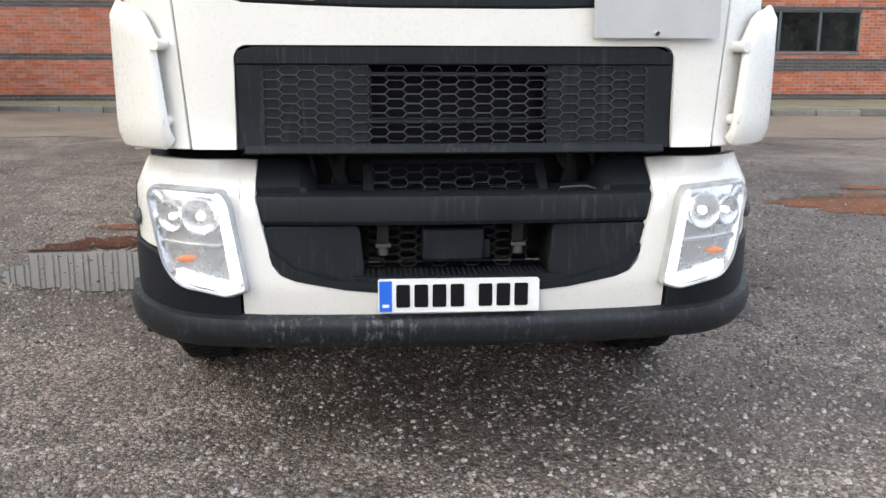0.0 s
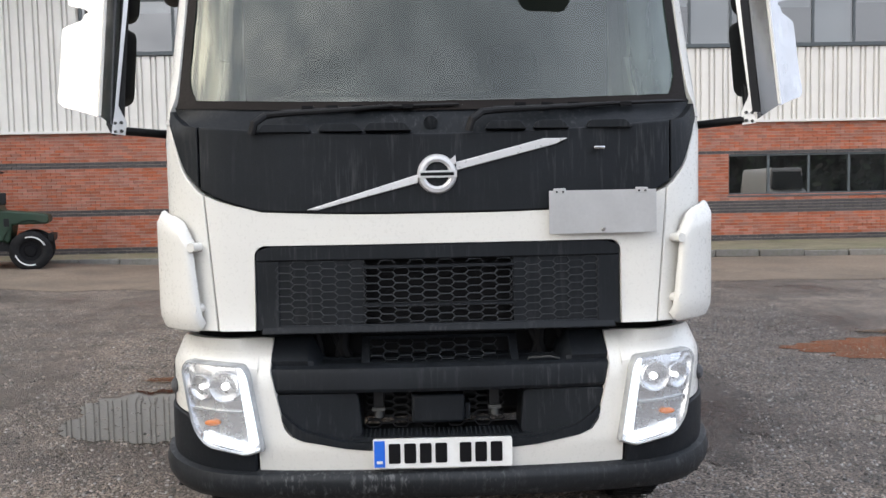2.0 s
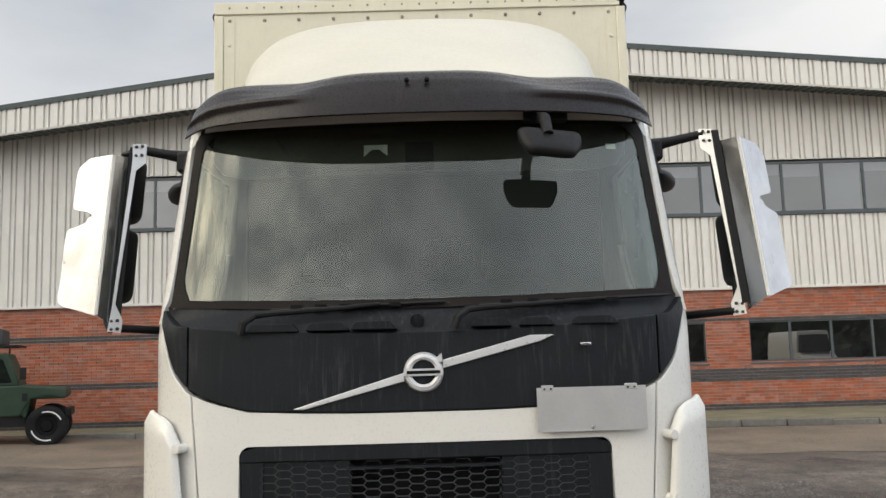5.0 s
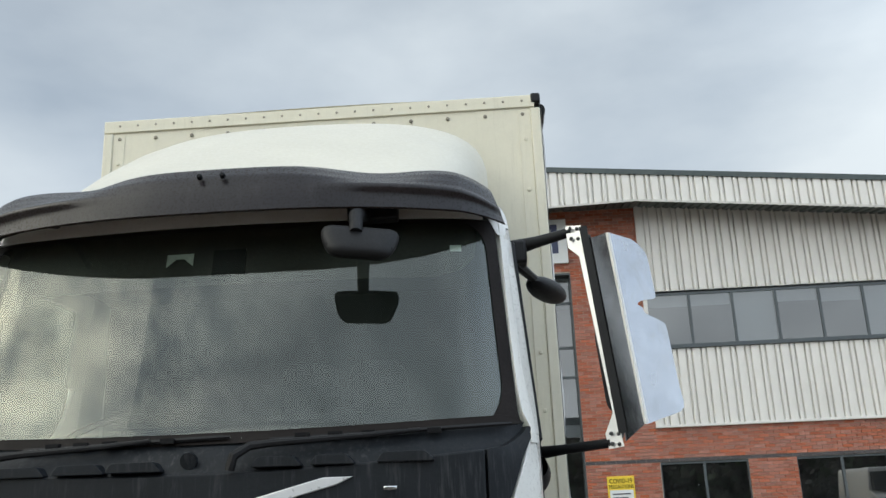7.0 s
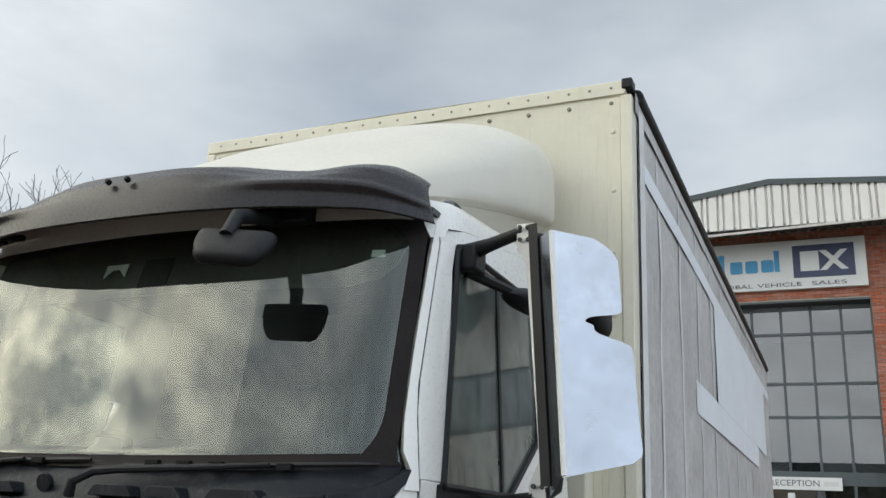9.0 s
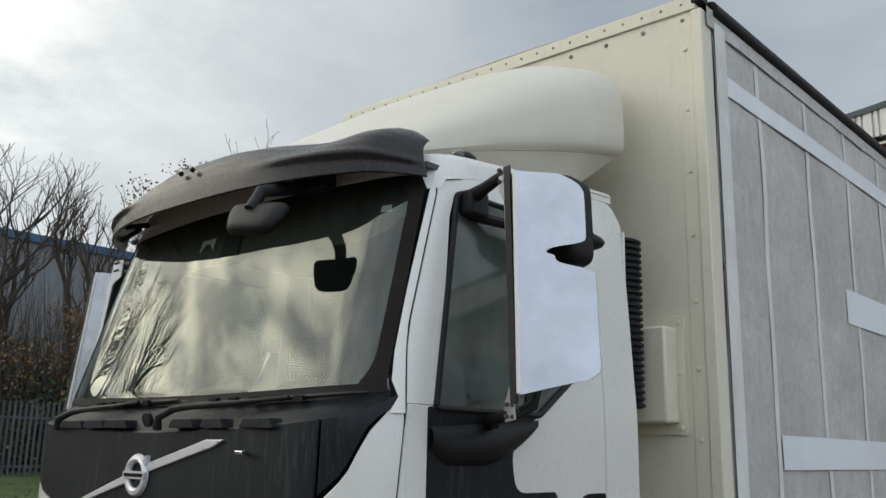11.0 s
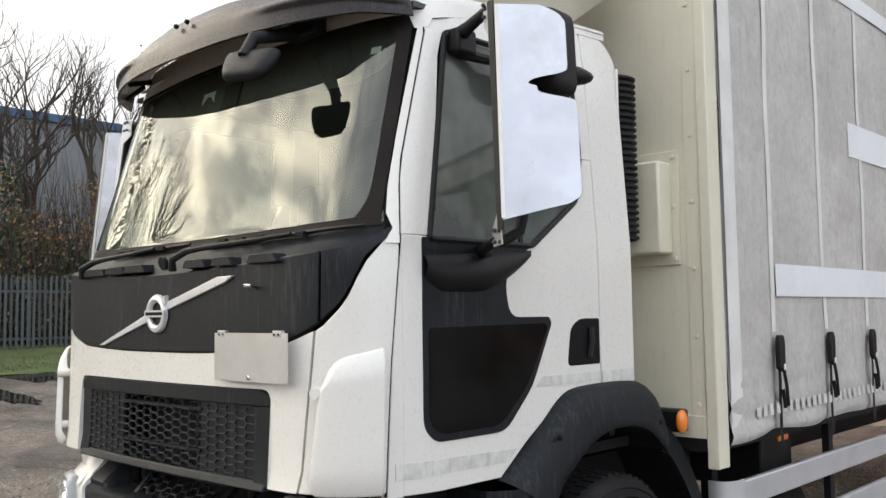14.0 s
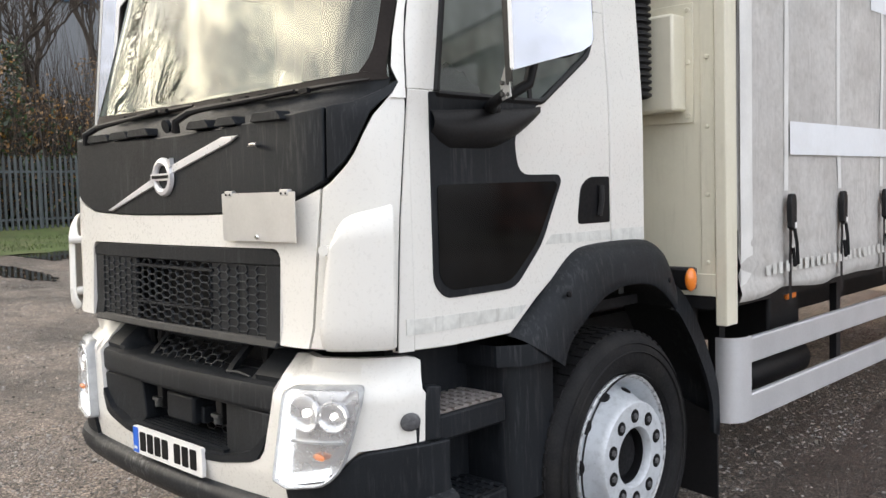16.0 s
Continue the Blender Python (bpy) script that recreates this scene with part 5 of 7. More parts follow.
# ---- chassis and body ----
for s in (-1, 1):
    part("chassis_rail", box(B(), s * .43 - .04, s * .43 + .04, .3, 9.6, .68, .93), M_BLACK, truck)
    part("axle_stub", tube(B(), [(0, 1.42, .50), (s * .9, 1.42, .50)], .07, 10), M_BLACK, truck)
    part("side_tank", box(B(), min(s * .62, s * 1.05), max(s * .62, s * 1.05), 2.95, 3.35, .72, 1.03), M_BLACK, truck, bevel=.02)
    part("air_cylinder", tube(B(), [(s * .95, 2.75, .58), (s * .95, 2.78, .58), (s * .95, 3.5, .58), (s * .95, 3.53, .58)], [.085, .10, .10, .085], 20), M_BLACK, truck)
    part("sub_frame_post", box(B(), s * 1.0 - .03, s * 1.0 + .03, 2.42, 2.48, .45, 1.06), M_BLACK, truck)
    guard = part("side_guard", skin(B(), [[(s * x, y, z) for x, y in ((1.09, 2.262), (1.125, 2.258), (1.158, 2.268), (1.186, 2.295), (1.202, 2.335), (1.206, 2.40), (1.19, 2.40))] for z in (.462, .872)]), M_RAIL, truck, "silver side guard rails")
    for z0, z1 in ((.735, .86), (.455, .585)):
        part("guard_rail", prism(B(), [(s * 1.165, z0), (s * 1.20, z0), (s * 1.20, z1), (s * 1.165, z1)], "y", 2.38, 6.4), M_RAIL, guard, bevel=.008)
    for y in (3.6, 5.2):
        part("guard_post", box(B(), s * 1.14 - .02, s * 1.14 + .02, y, y + .06, .45, 1.02), M_BLACK, guard)
    arm = part("marker_arm", box(B(), min(s * .8, s * 1.16), max(s * .8, s * 1.16), 1.90, 1.97, 1.135, 1.235), M_BLACK, truck, bevel=.012)
    part("marker_lens", blob(B(), pose(s * 1.162, 1.902, 1.185) @ Matrix.Diagonal((.022, .038, .052, 1))), M_AMBER, arm, "orange side marker lens")
    part("marker_lens", box(B(), min(s * 1.19, s * 1.215), max(s * 1.19, s * 1.215), 2.80, 2.91, 1.0, 1.06), M_AMBER, truck, "orange side marker lens", bevel=.01)

BX, BY0, BY1, BZ0, BZ1 = 1.275, 2.02, 9.78, 1.05, 3.96
part("front_wall", box(B(), -BX + .05, BX - .05, BY0 + .006, BY0 + .05, 1.10, BZ1 - .02), M_CREAM, truck, "cream front bulkhead with riveted edges")
part("front_wall_foot", box(B(), -BX + .05, BX - .05, BY0 - .004, BY0 + .03, 1.10, 1.20), M_CREAM, truck, bevel=.003)
top_rail = part("top_rail", box(B(), -BX, BX - .03, BY0 - .006, BY0 + .06, BZ1 - .075, BZ1), M_CREAM, truck, bevel=.004)
bm, bm2 = B(), B()
for i in range(23):
    x = -1.18 + i * .107
    part("rivet", bolt(B(), (x, BY0 - .006, BZ1 - .035), (0, -1, 0), .007, .005), M_RIVET, top_rail)
    if i % 2 == 0:
        part("rivet", bolt(B(), (x, BY0 + .004, BZ1 - .115), (0, -1, 0), .011, .009), M_RIVET, top_rail)
part("top_cap", box(B(), BX - .05, BX + .005, BY0 - .012, BY0 + .07, BZ1 - .05, BZ1 + .01), M_BLACK, top_rail, bevel=.01)
for s in (-1, 1):
    post = part("corner_post", box(B(), min(s * (BX - .055), s * BX), max(s * (BX - .055), s * BX), BY0 - .008, BY0 + .10, .97, BZ1 - .08), M_CREAM, truck, "cream corner post with chipped paint", bevel=.006)
    part("post_flange", box(B(), min(s * (BX - .125), s * (BX - .057)), max(s * (BX - .125), s * (BX - .057)), BY0 + .001, BY0 + .02, 1.12, BZ1 - .09), M_CREAM, post, bevel=.002)
    for i in range(9):
        part("rivet", bolt(B(), (s * (BX - .092), BY0 + .001, 1.25 + i * .305), (0, -1, 0), .011, .008), M_CREAM, post)
# boxed fitting on the bulkhead
fit_ = part("bulkhead_box", box(B(), .55, 1.085, 1.90, BY0, 1.93, 2.355), M_CREAM, truck, "cream pressed metal housing", bevel=.012)
part("housing_flange", box(B(), .50, 1.12, BY0 - .006, BY0 + .004, 1.88, 2.41), M_CREAM, fit_, bevel=.002)
for x, z in ((1.095, 1.91), (1.095, 2.15), (1.095, 2.38), (.8, 2.39), (.8, 1.90)):
    part("rivet", bolt(B(), (x, BY0 - .006, z), (0, -1, 0), .012, .008), M_CREAM, fit_)
# ribbed intake hose behind the cab
ribs = []
for k in range(26):
    ribs += [(.085, k * .029 - .012), (.10, k * .029 - .004), (.10, k * .029 + .004), (.085, k * .029 + .012)]
part("intake_hose", lathe(B(), ribs, pose(.93, 1.79, 2.0), 20), M_BLACK, truck, "black ribbed intake hose")

part("box_roof", skin(B(), [[(x, y, BZ1 - .01 + .03 * (1 - (x / 1.27) ** 2)) for x in steps(-1.27, 1.27, 8)] for y in (BY0 + .02, 4, 6, 8, BY1)]), M_CREAM, truck)
part("box_floor", box(B(), -1.24, 1.24, BY0, BY1, 1.04, 1.10), M_BLACK, truck)
part("rear_doors", box(B(), -1.26, 1.26, BY1 - .04, BY1, 1.05, BZ1), M_CREAM, truck)
for s in (-1, 1):
    # curtain, softly rippled, bulged along its foot
    ys = [BY0 + .10] + steps(BY0 + .16, BY1, 150)
    zs = [1.075, 1.085, 1.11, 1.15, 1.19, 1.23, 1.28, 1.33, 1.38, 1.43, 1.48, 1.52, 1.56, 1.62, 1.75, 1.95, 2.2, 2.5, 2.8, 3.1, 3.4, 3.6, 3.75, 3.86]
    f = []
    for z in zs:
        row = []
        for y in ys:
            sag = .5 + .5 * math.cos((y - 2.63) / .67 * 2 * math.pi)
            low = max(0, (1.56 - z) / .48)
            rip = .010 * noise.noise(Vector((y * 1.7, z * 2.2, 3.0 + s))) + .004 * noise.noise(Vector((y * 6.0, z * 4.0, 9.0)))
            fold = low * (.014 * math.sin(z * 52 + .6 * math.sin(y * 3)) * (1 - sag * .4) - .012 * sag ** 4) + .02 * low * (1 - sag)
            drop = -.02 * max(0, 1.2 - z) / .12 * noise.noise(Vector((y * 2.1, 0, 4)))
            row.append((s * (BX + .003 + rip + fold), y, z + drop))
        f.append(row)
    cur = part("curtain", skin(B(), f), M_CURTAIN, truck, "grey weathered vinyl side curtain", smooth=70)
    bm = B()
    for k in range(11):
        y = 2.63 + k * .67
        f2 = [[(s * (BX + .007 + .010 * noise.noise(Vector((q * 1.7, z * 2.2, 3.0 + s)))), q, z) for q in (y - .024, y + .024)] for z in steps(1.56, 3.86, 30)]
        skin(bm, f2)
        part("webbing", bm, M_WEB, cur)
        bm = B()
        strap = part("strap", skin(B(), [[(s * (BX + .026 - .004 * abs(math.sin(i))), y - .018, z), (s * (BX + .026 - .004 * abs(math.sin(i))), y + .018, z)] for i, z in enumerate((1.0, 1.10, 1.20, 1.32, 1.45, 1.53))]), M_BLACK, cur, "black strap and buckle")
        part("buckle", prism(B(), rounded([(y - .03, 1.38), (y + .03, 1.36), (y + .035, 1.51), (y + .02, 1.545), (y - .02, 1.545), (y - .035, 1.50)], .012), "x", s * (BX + .018), s * (BX + .045)), M_BLACK, cur, bevel=.006)
        part("strap_tail", tube(B(), [(s * (BX + .04), y + .012, 1.38), (s * (BX + .045), y + .03, 1.30), (s * (BX + .042), y + .05, 1.20), (s * (BX + .035), y + .03, 1.19), (s * (BX + .035), y + .01, 1.28)], .009, 5), M_BLACK, cur)
        if k < 3:
            part("buckle_tag", box(B(), min(s * (BX + .044), s * (BX + .047)), max(s * (BX + .044), s * (BX + .047)), y + .005, y + .025, 1.375, 1.405), M_PLATE, cur)
    bm.free()
    for k in range(60):
        y = 2.36 + k * .075
        w = .05 * (.7 + .3 * random.random())
        part("reflective_mark", skin(B(), [[(s * (BX + .024), y, 1.165 + .01 * random.random()), (s * (BX + .024), y + w, 1.165)], [(s * (BX + .022), y, 1.222), (s * (BX + .022), y + w, 1.222 - .008 * random.random())]]), M_TAPE, cur)
    hem = part("front_hem", skin(B(), [[(s * (BX + .012), BY0 + .105, z), (s * (BX + .018 + .006 * math.sin(z * 9)), BY0 + .16, z), (s * (BX + .012), BY0 + .225, z)] for z in steps(1.12, 3.84, 24)]), M_WEB, cur)

    def patch(y0, y1, z0, z1, z2=None):
        f2 = [[(s * (BX + .0125 + .006 * noise.noise(Vector((y * 1.7, z, 3.0 + s)))), y, z) for y in steps(y0, y1, max(2, int((y1 - y0) / .15)))] for z in steps(z0, z1, 3)]
        part("white_patch", skin(B(), f2), M_PATCH, cur, "clean white vinyl patch")
    patch(BY0 + .12, 9.7, 3.50, 3.60)
    patch(4.80, 9.0, 2.78, 3.50)
    patch(3.78, 8.0, 2.57, 2.777)
    patch(2.655, 9.0, 1.735, 1.897)
    # rolled top edge and gutter
    part("curtain_roll", tube(B(), [(s * (BX - .004), BY0 + .10, BZ1 - .05), (s * (BX - .004), BY1, BZ1 - .05)], .042, 14), M_BLACK, cur, "black rolled tarpaulin edge")
    part("pelmet", skin(B(), [[(s * (BX + .01), y, 3.80 + .008 * noise.noise(Vector((y * 5, 1, 1)))), (s * (BX + .012), y, 3.90)] for y in steps(BY0 + .03, BY1, 60)]), M_CURTAIN, cur)

# fine meshes too small to pick apart
for ob in truck.children_recursive:
    if ob.name.split(".")[0] in ("grille_mesh", "lower_grille", "recess_mesh"):
        ob["kind"] = "stuff"


# ---- the yard and what stands round it ----


def tarmac(name, shade=1.0):
    """Chippings of two sizes bedded in a dark, patchily wet binder."""
    m = bpy.data.materials.new(name)
    m.use_nodes = True
    nd, lk = m.node_tree.nodes, m.node_tree.links
    b = nd["Principled BSDF"]
    co = nd.new("ShaderNodeTexCoord")

    def tex(kind, scale, **kw):
        n = nd.new(kind)
        n.inputs["Scale"].default_value = scale
        for k, v in kw.items():
            n.inputs[k].default_value = v
        lk.new(co.outputs["Object"], n.inputs["Vector"])
        return n

    def span(sock, a, c, lo, hi):
        r = nd.new("ShaderNodeMapRange")
        for k, v in zip((1, 2, 3, 4), (a, c, lo, hi)):
            r.inputs[k].default_value = v
        lk.new(sock, r.inputs[0])
        return r.outputs[0]

    def combine(op, p, q):
        n = nd.new("ShaderNodeMath")
        n.operation = op
        for sock, v in zip(n.inputs, (p, q)):
            if isinstance(v, (int, float)):
                sock.default_value = v
            else:
                lk.new(v, sock)
        return n.outputs[0]

    small, large = tex("ShaderNodeTexVoronoi", 150.0), tex("ShaderNodeTexVoronoi", 62.0)
    wide, mid, fine = tex("ShaderNodeTexNoise", 0.55, Detail=5.0), tex("ShaderNodeTexNoise", 2.6, Detail=6.0, Roughness=0.65), tex("ShaderNodeTexNoise", 320.0, Detail=2.0)
    def grey(sock):
        s = nd.new("ShaderNodeSeparateColor")
        lk.new(sock, s.inputs[0])
        return s.outputs[0]
    g = combine("ADD", combine("MULTIPLY", span(grey(small.outputs["Color"]), 0.15, 1.0, 0.1, 2.45), 0.5), combine("MULTIPLY", span(grey(large.outputs["Color"]), 0.25, 1.0, 0.1, 2.45), 0.5))
    g = combine("MULTIPLY", g, span(large.outputs["Distance"], 0.15, 0.75, 1.25, 0.45))
    g = combine("MULTIPLY", g, span(mid.outputs["Fac"], 0.3, 0.7, 0.5, 1.42))
    ramp = nd.new("ShaderNodeValToRGB")
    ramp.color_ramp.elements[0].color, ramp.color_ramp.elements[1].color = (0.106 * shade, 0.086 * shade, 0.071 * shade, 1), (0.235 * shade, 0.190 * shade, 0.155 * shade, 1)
    ramp.color_ramp.elements[0].position, ramp.color_ramp.elements[1].position = 0.36, 0.60
    lk.new(wide.outputs["Fac"], ramp.inputs["Fac"])
    mul = nd.new("ShaderNodeMix")
    mul.data_type, mul.blend_type = "RGBA", "MULTIPLY"
    mul.inputs[0].default_value = 1.0
    lk.new(ramp.outputs["Color"], mul.inputs[6])
    cc = nd.new("ShaderNodeCombineColor")
    for k in range(3):
        lk.new(g, cc.inputs[k])
    lk.new(cc.outputs[0], mul.inputs[7])
    lk.new(mul.outputs[2], b.inputs["Base Color"])
    lk.new(combine("ADD", span(wide.outputs["Fac"], 0.36, 0.6, 0.26, 0.60), span(fine.outputs["Fac"], 0.3, 0.7, -0.08, 0.12)), b.inputs["Roughness"])
    bp = nd.new("ShaderNodeBump")
    bp.inputs["Strength"].default_value, bp.inputs["Distance"].default_value = 1.0, 0.012
    h = combine("ADD", combine("MULTIPLY", small.outputs["Distance"], -0.6), combine("ADD", combine("MULTIPLY", large.outputs["Distance"], -1.0), combine("MULTIPLY", mid.outputs["Fac"], 1.5)))
    lk.new(h, bp.inputs["Height"])
    lk.new(bp.outputs[0], b.inputs["Normal"])
    return m


M_ASPHALT = tarmac("gritty wet tarmac")
M_DARK_TARMAC = tarmac("darker brown tarmac", 0.55)
M_ROAD = material("worn brown concrete road", (0.20, 0.155, 0.115), 0.7, vary=0.22, scale=0.6, fine=25, bump=0.002, dirt=((0.06, 0.05, 0.042), 0.6, 0.5), rvary=0.15)
M_GRAVEL = material("loose chippings", (0.27, 0.235, 0.205), 0.6, vary=0.2, scale=20, fine=90, island=0.85)
M_PAVE = material("mossy pavement", (0.20, 0.18, 0.12), 0.85, vary=0.3, scale=2, fine=30, bump=0.003, dirt=((0.10, 0.12, 0.04), 0.7, 1.4))
M_KERB = material("kerb stone", (0.19, 0.18, 0.165), 0.8, vary=0.2, scale=4, fine=60, bump=0.002, piece=0.25, dirt=((0.07, 0.08, 0.04), 0.6, 3.0))
M_BRICK = material("red brick", (0.385, 0.130, 0.075), 0.8, vary=0.16, scale=8, fine=60, bump=0.001, island=0.24)
M_BRICK_P = material("red brick face", (0.385, 0.130, 0.075), 0.8, vary=0.16, scale=8, fine=60, bump=0.001, piece=0.24)
M_BLUE_BRICK = material("dark engineering brick", (0.075, 0.066, 0.066), 0.6, vary=0.2, scale=8, fine=60, island=0.2)
M_MORTAR = material("mortar", (0.42, 0.37, 0.30), 0.9, vary=0.15, scale=3, fine=80, bump=0.001)
M_CLAD = material("white profiled cladding", (0.72, 0.70, 0.66), 0.5, vary=0.04, scale=1.2, fine=40, streak=((0.45, 0.42, 0.36), 0.18), dirt=((0.55, 0.52, 0.46), 0.2, 1.0))
M_FLASH = material("grey green flashing", (0.085, 0.105, 0.105), 0.45, vary=0.12, scale=3, fine=50)
M_FRAME = material("grey window frame", (0.075, 0.088, 0.095), 0.45, vary=0.1, scale=4, fine=60)
M_ROOM = material("dim office wall", (0.17, 0.18, 0.18), 0.9, vary=0.1, scale=1, fine=20)
M_SHADE = material("pale roller blind", (0.62, 0.63, 0.62), 0.8, vary=0.04, scale=2, fine=60)
M_SIGN = material("white sign panel", (0.72, 0.73, 0.72), 0.4, vary=0.03, scale=2, fine=40, streak=((0.5, 0.48, 0.43), 0.2))
M_NAVY = material("navy sign block", (0.045, 0.055, 0.12), 0.4, vary=0.06)
M_CYAN = material("blue sign letters", (0.06, 0.30, 0.55), 0.4, vary=0.05)
M_GREYINK = material("grey sign letters", (0.10, 0.10, 0.12), 0.5, vary=0.05)
M_YELLOW = material("yellow notice", (0.80, 0.58, 0.04), 0.5, vary=0.06)
M_WATER = material("puddle water", (0.022, 0.018, 0.014), 0.02, vary=0.2, scale=3, fine=10, rvary=0.015, spec=0.6)
M_MUDDY = material("muddy puddle water", (0.14, 0.085, 0.052), 0.03, vary=0.2, scale=3, fine=10, rvary=0.02, spec=0.6)
M_GREEN = material("matt green vehicle paint", (0.014, 0.040, 0.020), 0.5, vary=0.15, scale=4, fine=60, dirt=((0.06, 0.055, 0.04), 0.4, 3.0))
M_BARK = material("grey brown bark", (0.060, 0.047, 0.036), 0.9, vary=0.3, scale=5, fine=40, bump=0.004, stretch=(1, 1, 0.3))
M_LEAF_B = material("brown leaves", (0.25, 0.135, 0.04), 0.7, vary=0.3, scale=3, fine=30, island=0.5)
M_LEAF_G = material("ivy leaves", (0.040, 0.068, 0.020), 0.55, vary=0.3, scale=3, fine=30, island=0.5)
M_TWIG = material("thicket twigs", (0.060, 0.047, 0.037), 0.9, vary=0.3, scale=3, fine=30, island=0.4)
M_GRASS = material("short grass", (0.075, 0.11, 0.025), 0.8, vary=0.35, scale=1.5, fine=30, bump=0.01, dirt=((0.12, 0.09, 0.05), 0.5, 0.8))
M_BLADE = material("grass blades", (0.09, 0.13, 0.03), 0.7, vary=0.3, scale=3, fine=30, island=0.4)
M_GALV = material("galvanised palisade", (0.085, 0.10, 0.105), 0.55, 0.3, vary=0.12, scale=4, fine=60, piece=0.2)
M_FAR = material("far grey cladding", (0.15, 0.16, 0.17), 0.6, vary=0.08, scale=.3, fine=2)
M_FARBLUE = material("blue eaves", (0.025, 0.08, 0.16), 0.5, vary=0.08, scale=.5, fine=4)


def ground_z(x, y):
    return .012 * max(0, min(y, 16) - 4) + .036 * max(0, min(-x, 24) - 6)


xs = [-400, -150, -70, -40] + steps(-30, 30, 60) + [40, 70, 150, 400]
ys = [-400, -150, -70, -40] + steps(-30, 30, 60) + [40, 70, 150, 400]
solo("ground", skin(B(), [[(x, y, ground_z(x, y)) for x in xs] for y in ys]), M_ASPHALT, "dark gritty wet tarmac yard", "ground", kind="structure", smooth=180)


def road_edge(x):
    return 11.3 + .25 * math.sin(x * .7) + .15 * math.sin(x * 2.3) - .03 * x


def kerb_y(x):
    return 15.85 - .09 * x


solo("road", skin(B(), [[(x, road_edge(x) + (kerb_y(x) - road_edge(x)) * k / 5, ground_z(x, road_edge(x) + (kerb_y(x) - road_edge(x)) * k / 5) + .006) for x in steps(-20, 28, 48)] for k in range(6)]), M_ROAD, "worn brown concrete service road", "road", kind="structure", smooth=180)
px = steps(-20, 24, 22)
solo("pavement", skin(B(), [[(x, min(18.05, kerb_y(x) + .06 + (18.1 - kerb_y(x)) * k), .27 + .04 * k) for x in px] for k in (0, .3, 1)], [[(x, min(18.05, kerb_y(x) + .06 + (18.1 - kerb_y(x)) * k), 0.0) for x in px] for k in (0, .3, 1)]), M_PAVE, "mossy pavement strip along the building", "pavement", kind="structure")
kerb = thing("kerb", "weathered stone kerb with moss", "kerb")
kerb["kind"] = "structure"
bm = box(B(), -.45, .45, -.06, .06, -.15, .0)
bmesh.ops.bevel(bm, geom=bm.edges[:], offset=.012, segments=1, affect="EDGES")
first = part("kerb_stone", bm, M_KERB, kerb)
for i in range(46):
    ob = first if i == 0 else new("kerb_stone", first.data)
    ob.parent = kerb
    x = -18 + i * .915
    ob.location = (x, kerb_y(x) + .01 * math.sin(i * 3.1), .285 + .006 * math.sin(i * 1.7) - (.03 if i in (29, 30) else 0))
    ob.rotation_euler = (0, 0, -.0898)


# puddles
def puddle(x, y, rx, ry, seed, mat, label, lift=.006):
    pts = []
    for k in range(90):
        a = 2 * math.pi * k / 90
        r = 1 + .38 * noise.noise(Vector((math.cos(a) * 1.3 + seed, math.sin(a) * 1.3, seed))) + .2 * noise.noise(Vector((math.cos(a) * 5, math.sin(a) * 5 + seed, 1))) + .14 * noise.noise(Vector((math.cos(a) * 16, math.sin(a) * 16 + seed, 2)))
        pts.append((x + rx * r * math.cos(a), y + ry * r * math.sin(a)))
    bm_ = B()
    c = bm_.verts.new((x, y, ground_z(x, y) + lift))
    vs = [bm_.verts.new((px, py, ground_z(px, py) + lift)) for px, py in pts]
    for i in range(90):
        bm_.faces.new((c, vs[i], vs[(i + 1) % 90]))
    solo("puddle", bm_, mat, label, "puddle", "puddles in the yard")


puddle(-2.05, 3.42, .62, .80, 3.1, M_WATER, "shallow clear puddle reflecting the sky")
puddle(-1.95, 4.56, .50, .15, 8.2, M_MUDDY, "shallow muddy brown puddle on tarmac")
puddle(4.6, 5.15, 1.0, .55, 2.2, M_MUDDY, "shallow muddy brown puddle on tarmac")
puddle(5.1, 6.1, .5, .12, 6.7, M_MUDDY, "shallow muddy brown puddle on tarmac")
# long patch of darker tarmac beside the truck, without water
puddle(1.75, 4.6, .85, 2.6, 7.3, M_DARK_TARMAC, "dark patch of tarmac beside the truck", .004)
puddle(3.6, 2.6, .5, .25, 4.4, M_WATER, "shallow clear puddle reflecting the sky")
puddle(-17.5, 6.4, 1.9, .6, 1.4, M_WATER, "dark puddle by the fence")
puddle(-14.0, 4.6, 1.6, .4, 9.4, M_WATER, "dark puddle by the fence")

# loose chippings on the tarmac
rng = random.Random(7)
verts, faces = [], []


def stone(x, y, r):
    z, n0 = ground_z(x, y), len(verts)
    a0, sq = rng.random() * 6.28, .45 + .3 * rng.random()
    for k in range(5):
        a = a0 + 1.257 * k
        q = r * (.75 + .5 * rng.random())
        verts.append((x + q * math.cos(a), y + q * math.sin(a), z - .001))
    for k in range(5):
        a = a0 + 1.257 * k + .2
        q = r * (.45 + .35 * rng.random())
        verts.append((x + q * math.cos(a), y + q * math.sin(a), z + r * sq))
    faces.append(tuple(n0 + 5 + k for k in range(5)))
    for k in range(5):
        faces.append((n0 + k, n0 + (k + 1) % 5, n0 + 5 + (k + 1) % 5, n0 + 5 + k))


